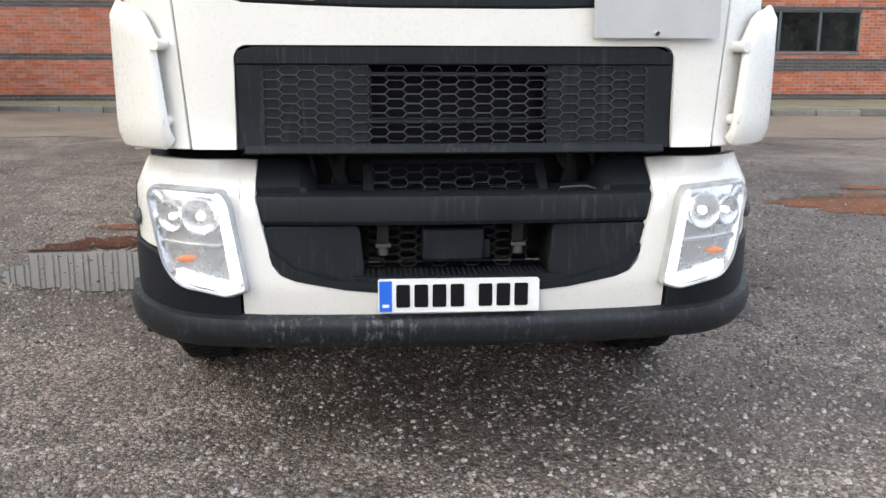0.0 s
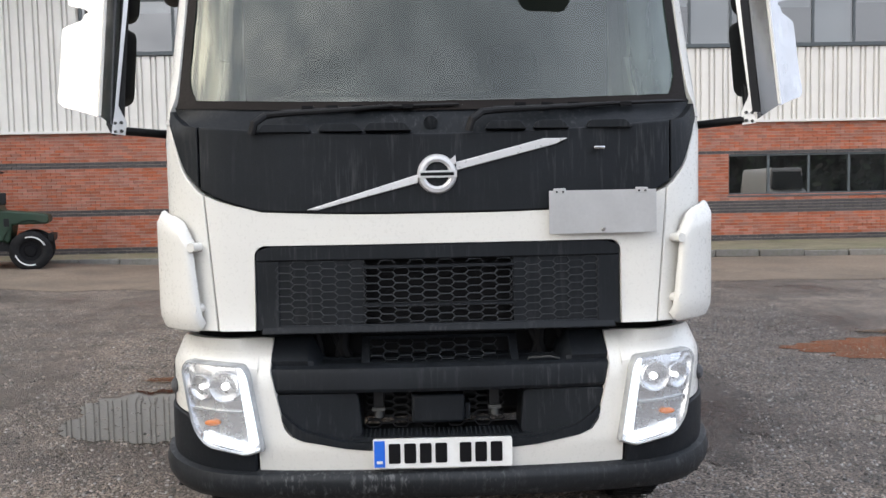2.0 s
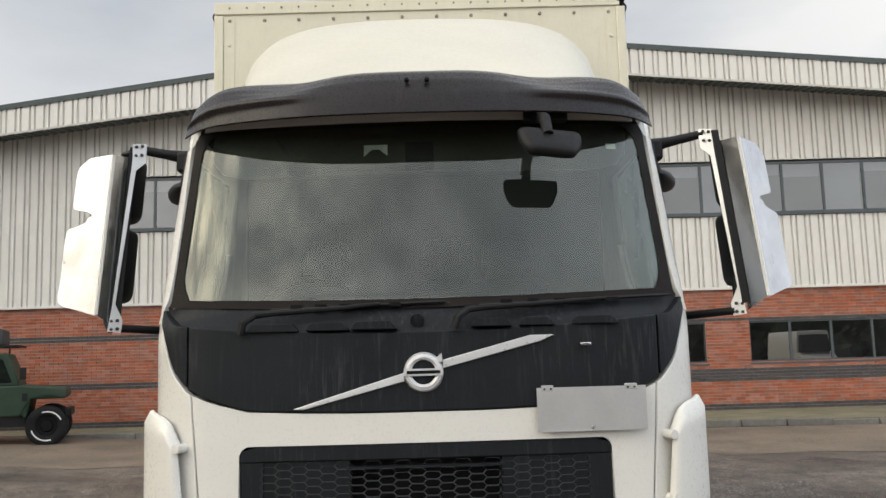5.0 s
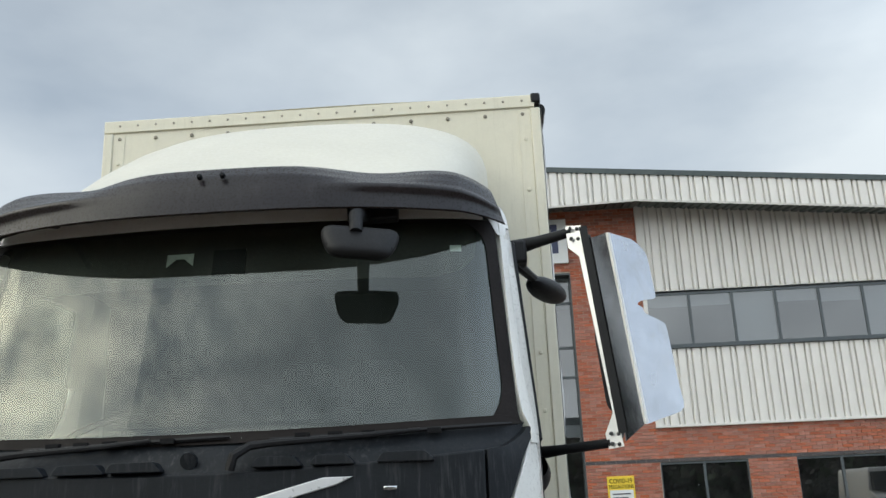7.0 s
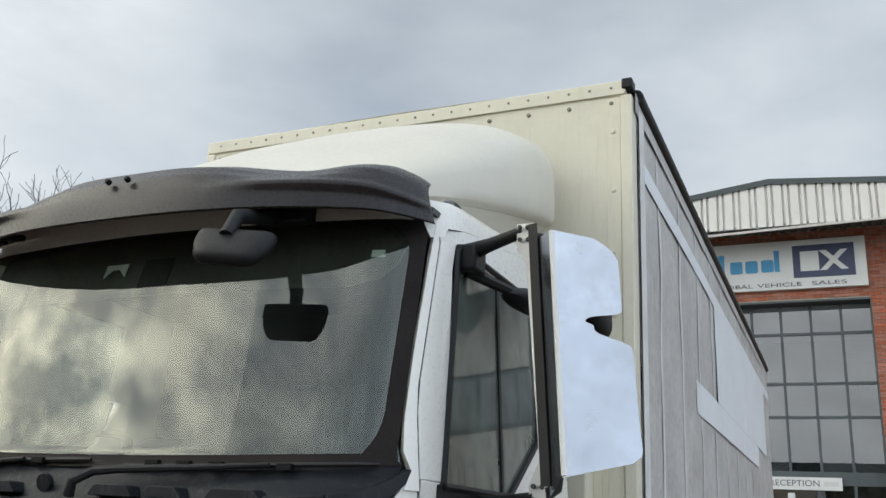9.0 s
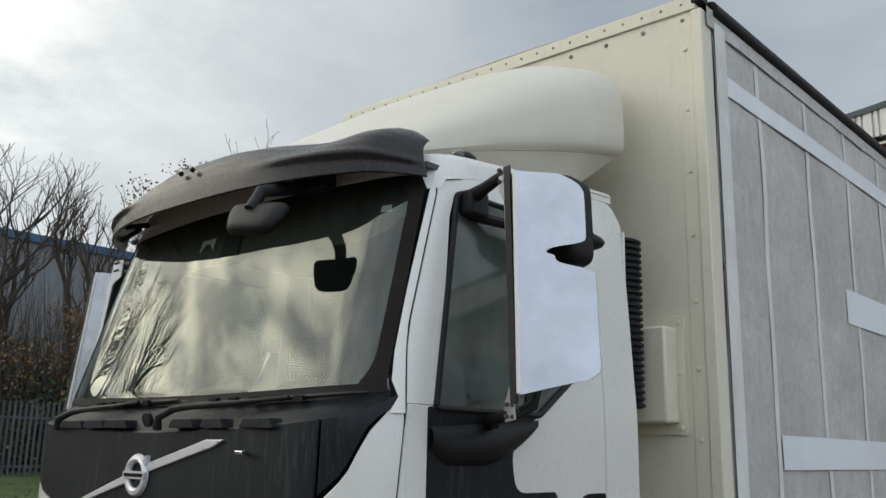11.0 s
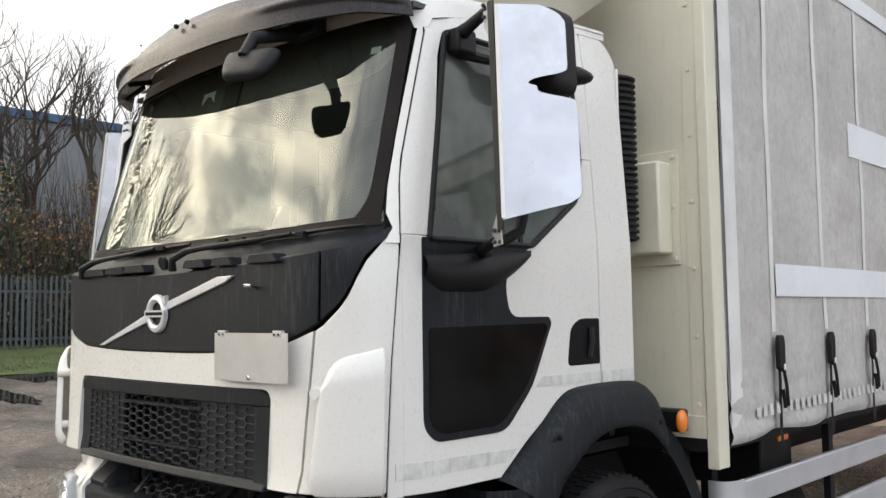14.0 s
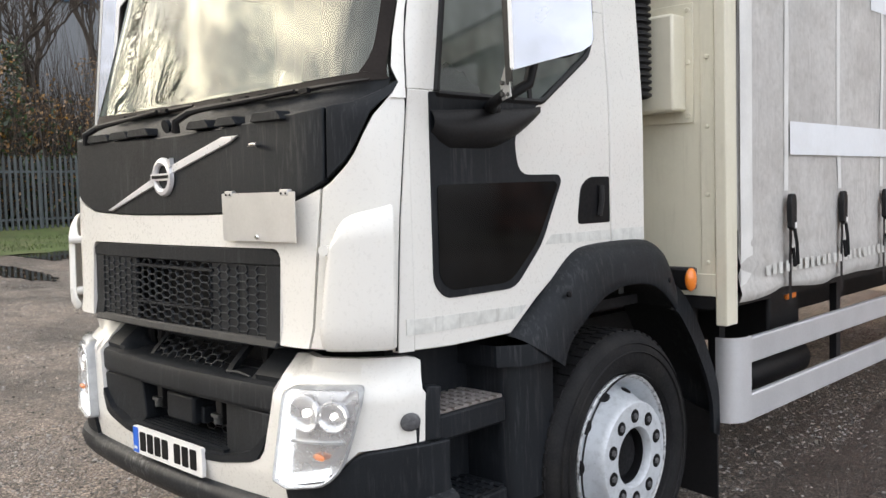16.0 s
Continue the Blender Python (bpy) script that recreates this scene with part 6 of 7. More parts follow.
for _ in range(80000):
    x, y = rng.uniform(-3.2, 4.6), -2.3 + rng.random() ** 1.3 * 10.5
    stone(x, y, rng.choice((.003, .004, .005, .006, .007, .009, .011)) * rng.uniform(.8, 1.35))
for _ in range(16000):
    stone(rng.uniform(-15, -2.8), rng.uniform(-2.5, 9.5), rng.choice((.006, .008, .010, .014)) * rng.uniform(.8, 1.3))
for _ in range(130):
    stone(rng.uniform(-3, 4), rng.uniform(-2, 5), rng.uniform(.010, .018))
me = bpy.data.meshes.new("gravel")
me.from_pydata(verts, [], faces)
me.materials.append(M_GRAVEL)
tagged(new("gravel", me), "loose pale chippings scattered on the tarmac", "gravel", kind="stuff")

# ---- office building ----
office = thing("office_building", "brick and white clad office building with grey windows", "building", at=(0, 0, 0))
WALL_Y = 18.0
LOW_WINDOWS = ((4.52, 6.46, 2), (7.51, 11.47, 4), (12.5, 14.4, 2))
WZ0, WZ1 = 1.40, 2.40
UP_WINDOWS = ((4.56, 15.5, 11), (-7.76, -2.44, 5))
UZ0, UZ1 = 4.97, 6.24
L0, R0 = -13.0, 16.0
ENT0, ENT1, PIER0, PIER1 = -.74, 2.86, -2.38, 4.50
APEX_X = 1.06


def roof_top(x):
    return 9.32 - (.089 * (x - APEX_X) if x > APEX_X else .13 * (APEX_X - x))


def fascia_low(x):
    if x > 4.37:
        return 8.26 - .092 * (x - 4.37)
    if x > -2.25:
        return 8.24
    return 8.05 - .117 * (-2.25 - x)


# mortar backing with openings
wall = part("wall", box(B(), L0, R0, WALL_Y + .252, WALL_Y + .27, .2, 1.0), M_MORTAR, office, "red brick wall with dark bands")
edges = sorted({L0, R0, PIER0, PIER1, ENT0, ENT1} | {a for w in LOW_WINDOWS for a in w[:2]})
for a, b in zip(edges, edges[1:]):
    top = 8.42 if (PIER0 <= a < ENT0 or ENT1 <= a < PIER1) else 3.17
    if a >= ENT0 and b <= ENT1:
        spans = ((6.85, 8.5),)
    elif any(w[0] <= a and b <= w[1] for w in LOW_WINDOWS):
        spans = ((.2, WZ0), (WZ1, top))
    else:
        spans = ((.2, top),)
    for z0, z1 in spans:
        part("wall_section", box(B(), a, b, WALL_Y + .012, WALL_Y + .25, z0, z1), M_MORTAR, wall)
# bricks course by course; the stretch beside the entrance as single pieces
COURSE, LENGTH = .075, .225
brick_bm = bmesh.new()
box(brick_bm, -.1075, .1075, -.006, .02, -.0325, .0325)
brick_me = bpy.data.meshes.new("brick")
brick_bm.to_mesh(brick_me)
brick_bm.free()
brick_me.materials.append(M_BRICK_P)
red, dark = ([], []), ([], [])


def add_brick(x0, x1, z, store):
    v, f = store
    n0 = len(v)
    for yy in (WALL_Y - .004, WALL_Y + .02):
        for zz in (z - .0325, z + .0325):
            for xx in (x0, x1):
                v.append((xx, yy, zz))
    for q in ((0, 1, 3, 2), (0, 4, 5, 1), (2, 3, 7, 6), (0, 2, 6, 4), (1, 5, 7, 3)):
        f.append(tuple(n0 + k for k in q))


single = []
n_course = int((8.42 - .3) / COURSE)
for c in range(n_course):
    z = .3 + COURSE * (c + .5)
    spans = [(L0, PIER0), (PIER0, ENT0), (ENT1, PIER1), (PIER1, R0)] if z < 3.15 else ([(PIER0, ENT0), (ENT1, PIER1)])
    if z > 6.9:
        spans.append((ENT0, ENT1))
    band = c in (0, 1) or (WZ1 < z < WZ1 + .08)
    for a, b in spans:
        holes = [w for w in LOW_WINDOWS if WZ0 < z < WZ1]
        x = a - (LENGTH / 2 if c % 2 else 0)
        while x < b:
            x0, x1 = max(x + .005, a), min(x + LENGTH - .005, b)
            for w in holes:
                if x0 < w[1] and x1 > w[0]:
                    if x0 < w[0]:
                        x1 = w[0]
                    elif x1 > w[1]:
                        x0 = w[1]
                    else:
                        x1 = x0
            if x1 - x0 > .03:
                if band or (9 <= c <= 12 and x0 > PIER1 - .01) or (x0 < PIER0 and (c in (12, 13) or c in (27, 28))):
                    add_brick(x0, x1, z, dark)
                elif x1 - x0 > .2 and 2.9 < x0 and x1 < 4.5 and 5.2 < z < 8.0 and len(single) < 290:
                    single.append(((x0 + x1) / 2, z))
                else:
                    add_brick(x0, x1, z, red)
            x += LENGTH
for store, mat, nm in ((red, M_BRICK, "brickwork"), (dark, M_BLUE_BRICK, "dark_brickwork")):
    me = bpy.data.meshes.new(nm)
    me.from_pydata(store[0], [], store[1])
    me.materials.append(mat)
    ob = new(nm, me)
    ob.parent = office
    ob["kind"] = "stuff"


# profiled cladding
def cladding(bm_, x0, x1, low, high, y, pitch=.333, deep=.06):
    """Vertical ribs: a wide flat, a groove, a narrow flat, a groove."""
    x, pts = x0, []
    while x < x1:
        for dx, dy in ((0, 0), (.145, 0), (.160, deep), (.185, deep), (.200, 0), (.262, 0), (.277, deep), (.302, deep), (.317, 0)):
            if x + dx <= x1:
                pts.append((x + dx, dy))
        x += pitch
    pts.append((x1, 0))
    skin(bm_, [[(px, y + dy, low(px)) for px, dy in pts], [(px, y + dy, high(px)) for px, dy in pts]])
    return bm_


CY = WALL_Y - .06
for a, b in ((L0, PIER0 - .02), (PIER1 + .02, R0)):
    part("cladding", cladding(B(), a, b, lambda x: 3.20, lambda x: UZ0 - .05, CY), M_CLAD, office, "white ribbed metal cladding", smooth=10)
    part("cladding", cladding(B(), a, b, lambda x: UZ1 + .05, lambda x: fascia_low(x) + .35, CY), M_CLAD, office, smooth=10)
    part("drip_flashing", box(B(), a, b, CY - .03, WALL_Y + .02, 3.15, 3.21), M_CLAD, office, bevel=.004)
for x0, x1 in ((PIER1 + .0, PIER1 + .09), (PIER0 - .09, PIER0)):
    part("corner_flashing", box(B(), x0, x1, CY - .012, WALL_Y, 3.15, 8.4), M_CLAD, office)
part("cladding", cladding(B(), L0, UP_WINDOWS[1][0] - .05, lambda x: UZ0 - .06, lambda x: UZ1 + .06, CY), M_CLAD, office, smooth=10)
part("fascia", cladding(B(), L0 - .5, R0 + .5, lambda x: fascia_low(x), lambda x: roof_top(x) - .12, 17.0), M_CLAD, office, "white ribbed fascia", smooth=10)
xs = steps(L0 - .5, APEX_X, 10) + steps(APEX_X, R0 + .5, 10)[1:]
part("roof_flashing", skin(B(), [[(x, 16.97, roof_top(x) - .13) for x in xs], [(x, 16.95, roof_top(x) - .01) for x in xs], [(x, 17.1, roof_top(x) + .03) for x in xs], [(x, 17.3, roof_top(x) - .05) for x in xs]]), M_FLASH, office, "grey green roof edge", smooth=20)
xs = [L0 - .5, -8, -2.25, 4.37, 10, R0 + .5]
part("fascia_foot", skin(B(), [[(x, 16.99, fascia_low(x)) for x in xs], [(x, 16.975, fascia_low(x) + .05) for x in xs], [(x, 17.01, fascia_low(x) + .055) for x in xs]]), M_CLAD, office)
bm = B()
pts, x = [], L0 - .4
while x < R0 + .4:
    pts += [(x, 0), (x + .11, 0), (x + .13, .035), (x + .18, .035)]
    x += .2
part("soffit", skin(bm, [[(px, yy, fascia_low(px) + .01 + dz + zz) for px, dz in pts] for yy, zz in ((17.01, 0), (18.1, .17))]), M_FLASH, office, "dark ribbed soffit", smooth=10)
part("roof", skin(B(), [[(x, 17.25, roof_top(x) - .04) for x in (L0 - .5, APEX_X, R0 + .5)], [(x, 40, roof_top(x) - .04) for x in (L0 - .5, APEX_X, R0 + .5)]]), M_FLASH, office)
part("end_wall", skin(B(), [[(L0, 18, .2), (L0, 40, .2)], [(L0, 18, 7.2), (L0, 40, 7.2)]]), M_CLAD, office)
part("inner_wall", box(B(), L0, R0, 21.5, 21.7, .2, 8.4), M_ROOM, office)
part("inner_floor", box(B(), L0, R0, 18.3, 21.5, 3.3, 3.5), M_ROOM, office)
part("inner_ceiling", box(B(), L0, R0, 18.3, 21.5, 6.7, 6.8), M_SHADE, office)


def window(x0, x1, z0, z1, n, y, blinds=False, casement=False):
    win_ = part("window", box(B(), x0, x1, y - .015, y + .05, z0, z0 + .055), M_FRAME, office, "grey framed strip window")
    part("frame", box(B(), x0, x1, y - .015, y + .05, z1 - .055, z1), M_FRAME, win_)
    part("sill", box(B(), x0 - .03, x1 + .03, y - .07, y + .02, z0 - .04, z0 - .003), M_FRAME, win_)
    for i in range(n + 1):
        xm = x0 + (x1 - x0) * i / n
        part("mullion", box(B(), xm - .028, xm + .028, y - .014, y + .049, z0 + .055, z1 - .055), M_FRAME, win_)
        if i < n:
            w = (x1 - x0) / n
            pane = part("pane", skin(B(), [[(xm + .028, y + .015, z0 + .05), (xm + w - .028, y + .015, z0 + .05)], [(xm + .028, y + .015, z1 - .05), (xm + w - .028, y + .015, z1 - .05)]]), M_PANE, win_)
            if blinds:
                drop = (.22, .22, 1.0, .22, .26, 1.12, .18, .3, .2, .2, .2)[i % 11] * (z1 - z0) * .95
                part("roller_blind", box(B(), xm + .04, xm + w - .04, y + .10, y + .11, z1 - .05 - drop, z1 - .03), M_SHADE, win_)


for x0, x1, n in LOW_WINDOWS:
    window(x0, x1, WZ0, WZ1, n, WALL_Y + .05)
window(*UP_WINDOWS[0][:2], UZ0, UZ1, UP_WINDOWS[0][2], CY + .02, True)
window(*UP_WINDOWS[1][:2], UZ0, UZ1, UP_WINDOWS[1][2], CY + .02, True)
# glazed entrance, set back between the piers
EY = WALL_Y + .30
ent = part("entrance", box(B(), ENT0, ENT1, EY - .03, EY + .05, 3.05, 3.32), M_FRAME, office, "tall grey framed entrance glazing")
EZ = (3.32, 4.42, 5.12, 6.19, 6.83)
EX_ = steps(ENT0, ENT1, 6)
for z in EZ[1:]:
    part("transom", box(B(), ENT0, ENT1, EY - .03, EY + .05, z - .03, z + .03), M_FRAME, ent)
for x in EX_:
    part("mullion", box(B(), x - .028, x + .028, EY - .032, EY + .052, .3, 6.83), M_FRAME, ent)
for x0, x1 in zip(EX_, EX_[1:]):
    for z0, z1 in zip((.35,) + EZ, (3.05,) + EZ[1:]):
        if z0 == .35 or z1 > z0:
            part("pane", skin(B(), [[(x0 + .028, EY, z0 + .0), (x1 - .028, EY, z0)], [(x0 + .028, EY, z1), (x1 - .028, EY, z1)]]), M_PANE, ent)
for x in (ENT0, ENT1):
    part("reveal", box(B(), x - .02 if x > 0 else x, x if x > 0 else x + .02, WALL_Y, EY + .05, .3, 6.86), M_FRAME, ent)
part("lintel", box(B(), ENT0, ENT1, WALL_Y + .002, EY + .05, 6.83, 6.87), M_FRAME, ent)

for i, (x, z) in enumerate(single):
    ob = new("brick", brick_me)
    ob.parent = wall
    ob.location = (x, WALL_Y, z)

# signs
sign = thing("company_sign", "white sign board with blue and navy blocks above the entrance", "sign")
SY = WALL_Y - .10
part("board", box(B(), -.62, 2.84, SY, WALL_Y - .006, 7.10, 8.19), M_SIGN, sign, bevel=.006)
part("navy_block", box(B(), 1.40, 2.62, SY - .008, SY - .002, 7.34, 8.06), M_NAVY, sign)
for x in (-.48, -.15, .10, .42, .75):
    w = .13 if x in (-.15,) else .26
    part("letter_block", prism(B(), rounded([(x, 7.50), (x + w, 7.50), (x + w, 7.78 if x not in (-.48, -.15) else 7.95), (x, 7.78 if x not in (-.48, -.15) else 7.95)], .05 if x > 0 else .01, 3), "y", SY - .010, SY - .002), M_CYAN, sign)
part("letter_block", prism(B(), [(1.02, 7.50), (1.13, 7.50), (1.13, 7.98), (1.02, 7.98)], "y", SY - .010, SY - .002), M_CYAN, sign)
part("letter_block", prism(B(), [(1.55, 7.48), (1.92, 7.48), (1.92, 7.92), (1.55, 7.92)], "y", SY - .014, SY - .007), M_SIGN, sign)
for a, b in (((2.0, 7.48), (2.42, 7.92)), ((2.42, 7.48), (2.0, 7.92))):
    part("letter_stroke", prism(B(), [(a[0] - .07, a[1]), (a[0] + .07, a[1]), (b[0] + .07, b[1]), (b[0] - .07, b[1])], "y", SY - .014 - (.002 if a[0] > 2.2 else 0), SY - .007), M_SIGN, sign)
for word, x, w in (("GLOBAL", .14, .82), ("VEHICLE", 1.10, .90), ("SALES", 2.09, .68)):
    writing("tagline_word", word, .085, M_GREYINK, sign, pose(x, SY - .006, 7.20, 90, 0, 0), w)
rec = thing("reception_sign", "white reception sign over the entrance door", "sign")
part("board", box(B(), .55, 2.02, WALL_Y + .20, WALL_Y + .26, 2.95, 3.20), M_SIGN, rec)
writing("word", "RECEPTION", .12, M_GREYINK, rec, pose(1.12, WALL_Y + .198, 3.075, 90, 0, 0), .95)
part("sign_mark", box(B(), 1.68, 1.96, WALL_Y + .195, WALL_Y + .2, 3.03, 3.12), M_SHADE, rec)
notice = thing("safety_notice", "yellow and white safety notice on the brick pier", "sign")
part("board", box(B(), 3.30, 3.90, WALL_Y - .02, WALL_Y - .005, 1.32, 2.14), M_YELLOW, notice)
writing("heading", "COVID-19", .10, M_NEAR_BLACK, notice, pose(3.60, WALL_Y - .022, 2.03, 90, 0, 0), .5)
writing("heading", "PRECAUTIONS", .08, M_NEAR_BLACK, notice, pose(3.60, WALL_Y - .022, 1.91, 90, 0, 0), .54)
part("text_field", box(B(), 3.34, 3.86, WALL_Y - .026, WALL_Y - .019, 1.36, 1.84), M_SIGN, notice)
for k in range(5):
    part("text_bar", box(B(), 3.40, 3.80 - .06 * (k % 2), WALL_Y - .029, WALL_Y - .025, 1.42 + k * .08, 1.45 + k * .08), M_GREYINK, notice)
flood = solo("wall_lamp", box(B(), .98, 1.12, WALL_Y + .14, WALL_Y + .24, 2.74, 2.88), M_SHADE, "small white wall lamp above the door", "lamp", bevel=.01)

# ---- parked off-road vehicle ----
jeep = thing("off_road_vehicle", "dark green boxy off-road vehicle with a roof rack", "car")
JY0, JY1, JZ = 15.1, 16.62, .17


def jbox(name, x0, x1, y0, y1, z0, z1, mat, bev=.02, parent=None, label=""):
    return part(name, box(B(), x0, x1, y0, y1, JZ + z0, JZ + z1), mat, parent or jeep, label, bevel=bev)


body = part("body", prism(B(), [(-12.0, JZ + .62), (-8.52, JZ + .62), (-8.48, JZ + .56), (-8.42, JZ + .62), (-8.36, JZ + .95), (-7.72, JZ + .95), (-7.68, JZ + 1.02), (-7.70, JZ + 1.14), (-7.82, JZ + 1.17), (-8.52, JZ + 1.24), (-12.0, JZ + 1.24)], "y", JY0 + .05, JY1 - .05), M_GREEN, jeep, bevel=.03)
part("cabin", prism(B(), [(-12.0, JZ + 1.23), (-8.56, JZ + 1.23), (-8.80, JZ + 1.86), (-8.86, JZ + 1.90), (-12.0, JZ + 1.92)], "y", JY0 + .12, JY1 - .12), M_GREEN, jeep, bevel=.03)
part("side_window", prism(B(), rounded([(-9.28, JZ + 1.30), (-8.72, JZ + 1.30), (-8.90, JZ + 1.78), (-9.28, JZ + 1.78)], .03), "y", JY0 + .112, JY0 + .125), M_PANE, jeep, "pale side window")
part("side_window", prism(B(), rounded([(-10.4, JZ + 1.32), (-9.42, JZ + 1.32), (-9.42, JZ + 1.76), (-10.4, JZ + 1.76)], .03), "y", JY0 + .112, JY0 + .125), M_PANE, jeep)
part("seat_back", box(B(), -9.2, -8.95, JY0 + .114, JY0 + .119, JZ + 1.30, JZ + 1.48), M_SHADE, jeep)
for yy in (JY0 + .02, JY1 - .06):
    part("wing_flare", skin(B(), [[(-8.05 + .52 * math.cos(a), y_, JZ + .48 + .56 * math.sin(a)) for y_ in (yy - .03, yy + .06)] for a in steps(.15, math.pi - .15, 14)]), M_BLACK, jeep)
part("bumper", box(B(), -7.72, -7.60, JY0 + .1, JY1 - .1, JZ + .58, JZ + .74), M_BLACK, jeep, bevel=.02)
part("sill", box(B(), -12, -8.45, JY0 + .10, JY0 + .2, JZ + .42, JZ + .62), M_BLACK, jeep)
part("underbody", box(B(), -12, -7.8, JY0 + .3, JY1 - .3, JZ + .42, JZ + .66), M_BLACK, jeep)
part("door_handle", box(B(), -9.25, -9.1, JY0 + .02, JY0 + .05, JZ + 1.05, JZ + 1.10), M_BLACK, jeep)
part("wing_vent", box(B(), -8.52, -8.42, JY0 + .035, JY0 + .06, JZ + .92, JZ + 1.08), M_BLACK, jeep)
for yy in (JY0 + .15, JY1 - .15):
    wm = pose(-8.05, yy - .15 if yy < 15.8 else yy + .15, JZ + .41, 90, 0, 0)
    if yy > 15.8:
        wm = wm @ pose(0, 0, 0, 180, 0, 0)
    jw = part("wheel", lathe(B(), [(.2, -.24), (.36, -.25), (.405, -.22), (.41, -.13), (.405, -.04), (.36, -.01), (.30, .0), (.24, -.01), (.215, -.03)], wm, 40), M_TYRE, jeep)
    part("rim", lathe(B(), [(.215, -.03), (.20, -.05), (.12, -.06), (.10, -.02), (.001, -.02)], wm, 30), M_NEAR_BLACK, jw)
    b_ = B()
    for a0, a1 in ((.4, 1.9), (3.4, 5.0)):
        skin(b_, [[wm @ Vector((r * math.cos(a), r * math.sin(a), .003)) for r in (.275, .30)] for a in steps(a0, a1, 12)])
    part("tyre_lettering", b_, M_PLATE, jw, "worn white tyre marking")
part("door_mirror", box(B(), -8.56, -8.44, JY0 - .12, JY0 - .08, JZ + 1.36, JZ + 1.60), M_BLACK, jeep, bevel=.02)
part("mirror_arm", tube(B(), [(-8.62, JY0 + .08, JZ + 1.30), (-8.55, JY0 - .06, JZ + 1.36)], .012, 6), M_BLACK, jeep)
rack = part("roof_rack", box(B(), -11.8, -8.62, JY0 + .1, JY0 + .14, JZ + 2.02, JZ + 2.06), M_BLACK, jeep, "black roof rack")
part("rack_bar", box(B(), -11.8, -8.62, JY1 - .14, JY1 - .1, JZ + 2.02, JZ + 2.06), M_BLACK, rack)
for k in range(8):
    part("rack_slat", box(B(), -11.7 + k * .43, -11.6 + k * .43, JY0 + .1, JY1 - .1, JZ + 2.03, JZ + 2.05), M_BLACK, rack)
for x in (-8.78, -10.2):
    part("rack_leg", tube(B(), [(x, JY0 + .12, JZ + 1.86), (x, JY0 + .12, JZ + 2.03)], .02, 6), M_BLACK, rack)
tent = solo("roof_box", box(B(), -10.8, -8.92, JY0 + .2, JY1 - .2, JZ + 2.062, JZ + 2.40), M_CABIN, "grey soft roof box on the rack", "roof box", bevel=.05)

jeep.matrix_basis = tent.matrix_basis = pose(-7.72, JY0, 0, 0, 0, 19) @ pose(7.85, -JY0, 0)

# ---- palisade fence, verge and wood ----
FX = -22.0
fence = thing("palisade_fence", "galvanised steel palisade fence with pointed pales", "fence")
bm = B()
prism(bm, [(-.035, .0), (.035, .0), (.035, 1.92), (.018, 1.99), (.0, 2.06), (-.018, 1.99), (-.035, 1.92)], "x", -.008, .008)
box(bm, .006, .02, -.012, .012, .02, 1.9)
pale = part("pale", bm, M_GALV, fence)
FY0, N_PALE = -22.0, 262
pale.location = (FX, FY0, .86)
for i in range(1, N_PALE):
    ob = new("pale", pale.data)
    ob.parent = fence
    ob.location = (FX + .004 * math.sin(i * 2.3), FY0 + i * .152, .86 + .012 * math.sin(i * 1.3))
for z in (1.12, 2.42):
    part("rail", box(B(), FX - .05, FX - .012, FY0, FY0 + N_PALE * .152, z, z + .06), M_GALV, fence)
for k in range(15):
    part("post", box(B(), FX - .12, FX - .055, FY0 + k * 2.75, FY0 + k * 2.75 + .1, .5, 2.75), M_GALV, fence)
verge = solo("grass_verge", skin(B(), [[(x, y, ground_z(x, y) + h + .06 * noise.noise(Vector((x, y * .7, 0)))) for y in steps(-24, 19, 50)] for x, h in ((-17.6, .0), (-18.2, .05), (-19.5, .08), (-21, .14), (-22, .26), (-26, .3), (-45, .4))]), M_GRASS, "rough grass verge below the fence", "grass", kind="structure", smooth=180)
rng = random.Random(11)
verts, faces = [], []
for _ in range(9000):
    x, y = rng.uniform(-21.8, -17.8), rng.uniform(-4, 17)
    z, n0, h, a = ground_z(x, y) + .06 + .05 * (-17.6 - x) / 4, len(verts), rng.uniform(.03, .10), rng.random() * 6.28
    verts += [(x - .012 * math.cos(a), y - .012 * math.sin(a), z), (x + .012 * math.cos(a), y + .012 * math.sin(a), z), (x + rng.uniform(-.03, .03), y + rng.uniform(-.03, .03), z + h)]
    faces.append((n0, n0 + 1, n0 + 2))
me = bpy.data.meshes.new("grass_blades")
me.from_pydata(verts, [], faces)
me.materials.append(M_BLADE)
tagged(new("grass_blades", me), "short rough grass on the verge", "grass", kind="stuff")


def limb(store, p, d, length, r, depth, rg, n=5):
    """A limb that wanders upward and forks; store takes (points, radii)."""
    pts, rs, q, dd = [p], [r], p.copy(), d.copy()
    segs = 5 if depth > 1 else 4
    for i in range(segs):
        dd = (dd + Vector((rg.uniform(-.30, .30), rg.uniform(-.30, .30), rg.uniform(-.08, .26)))).normalized()
        q = q + dd * length / segs
        pts.append(q.copy())
        rs.append(r * (1 - .42 * (i + 1) / segs))
        if depth > 0 and (i > 1 or (depth < 4 and i > 0)):
            side = Vector((rg.uniform(-1, 1), rg.uniform(-1, 1), rg.uniform(.0, .7))).normalized()
            for k in ((1, -1) if i == segs - 1 else (1,)):
                out = Vector((side.x * k, side.y * k, side.z))
                limb(store, q.copy(), (dd * .8 + out * .62).normalized(), length * rg.uniform(.46, .66), rs[-1] * rg.uniform(.6, .8), depth - 1, rg)
    store.append((pts, rs, depth))


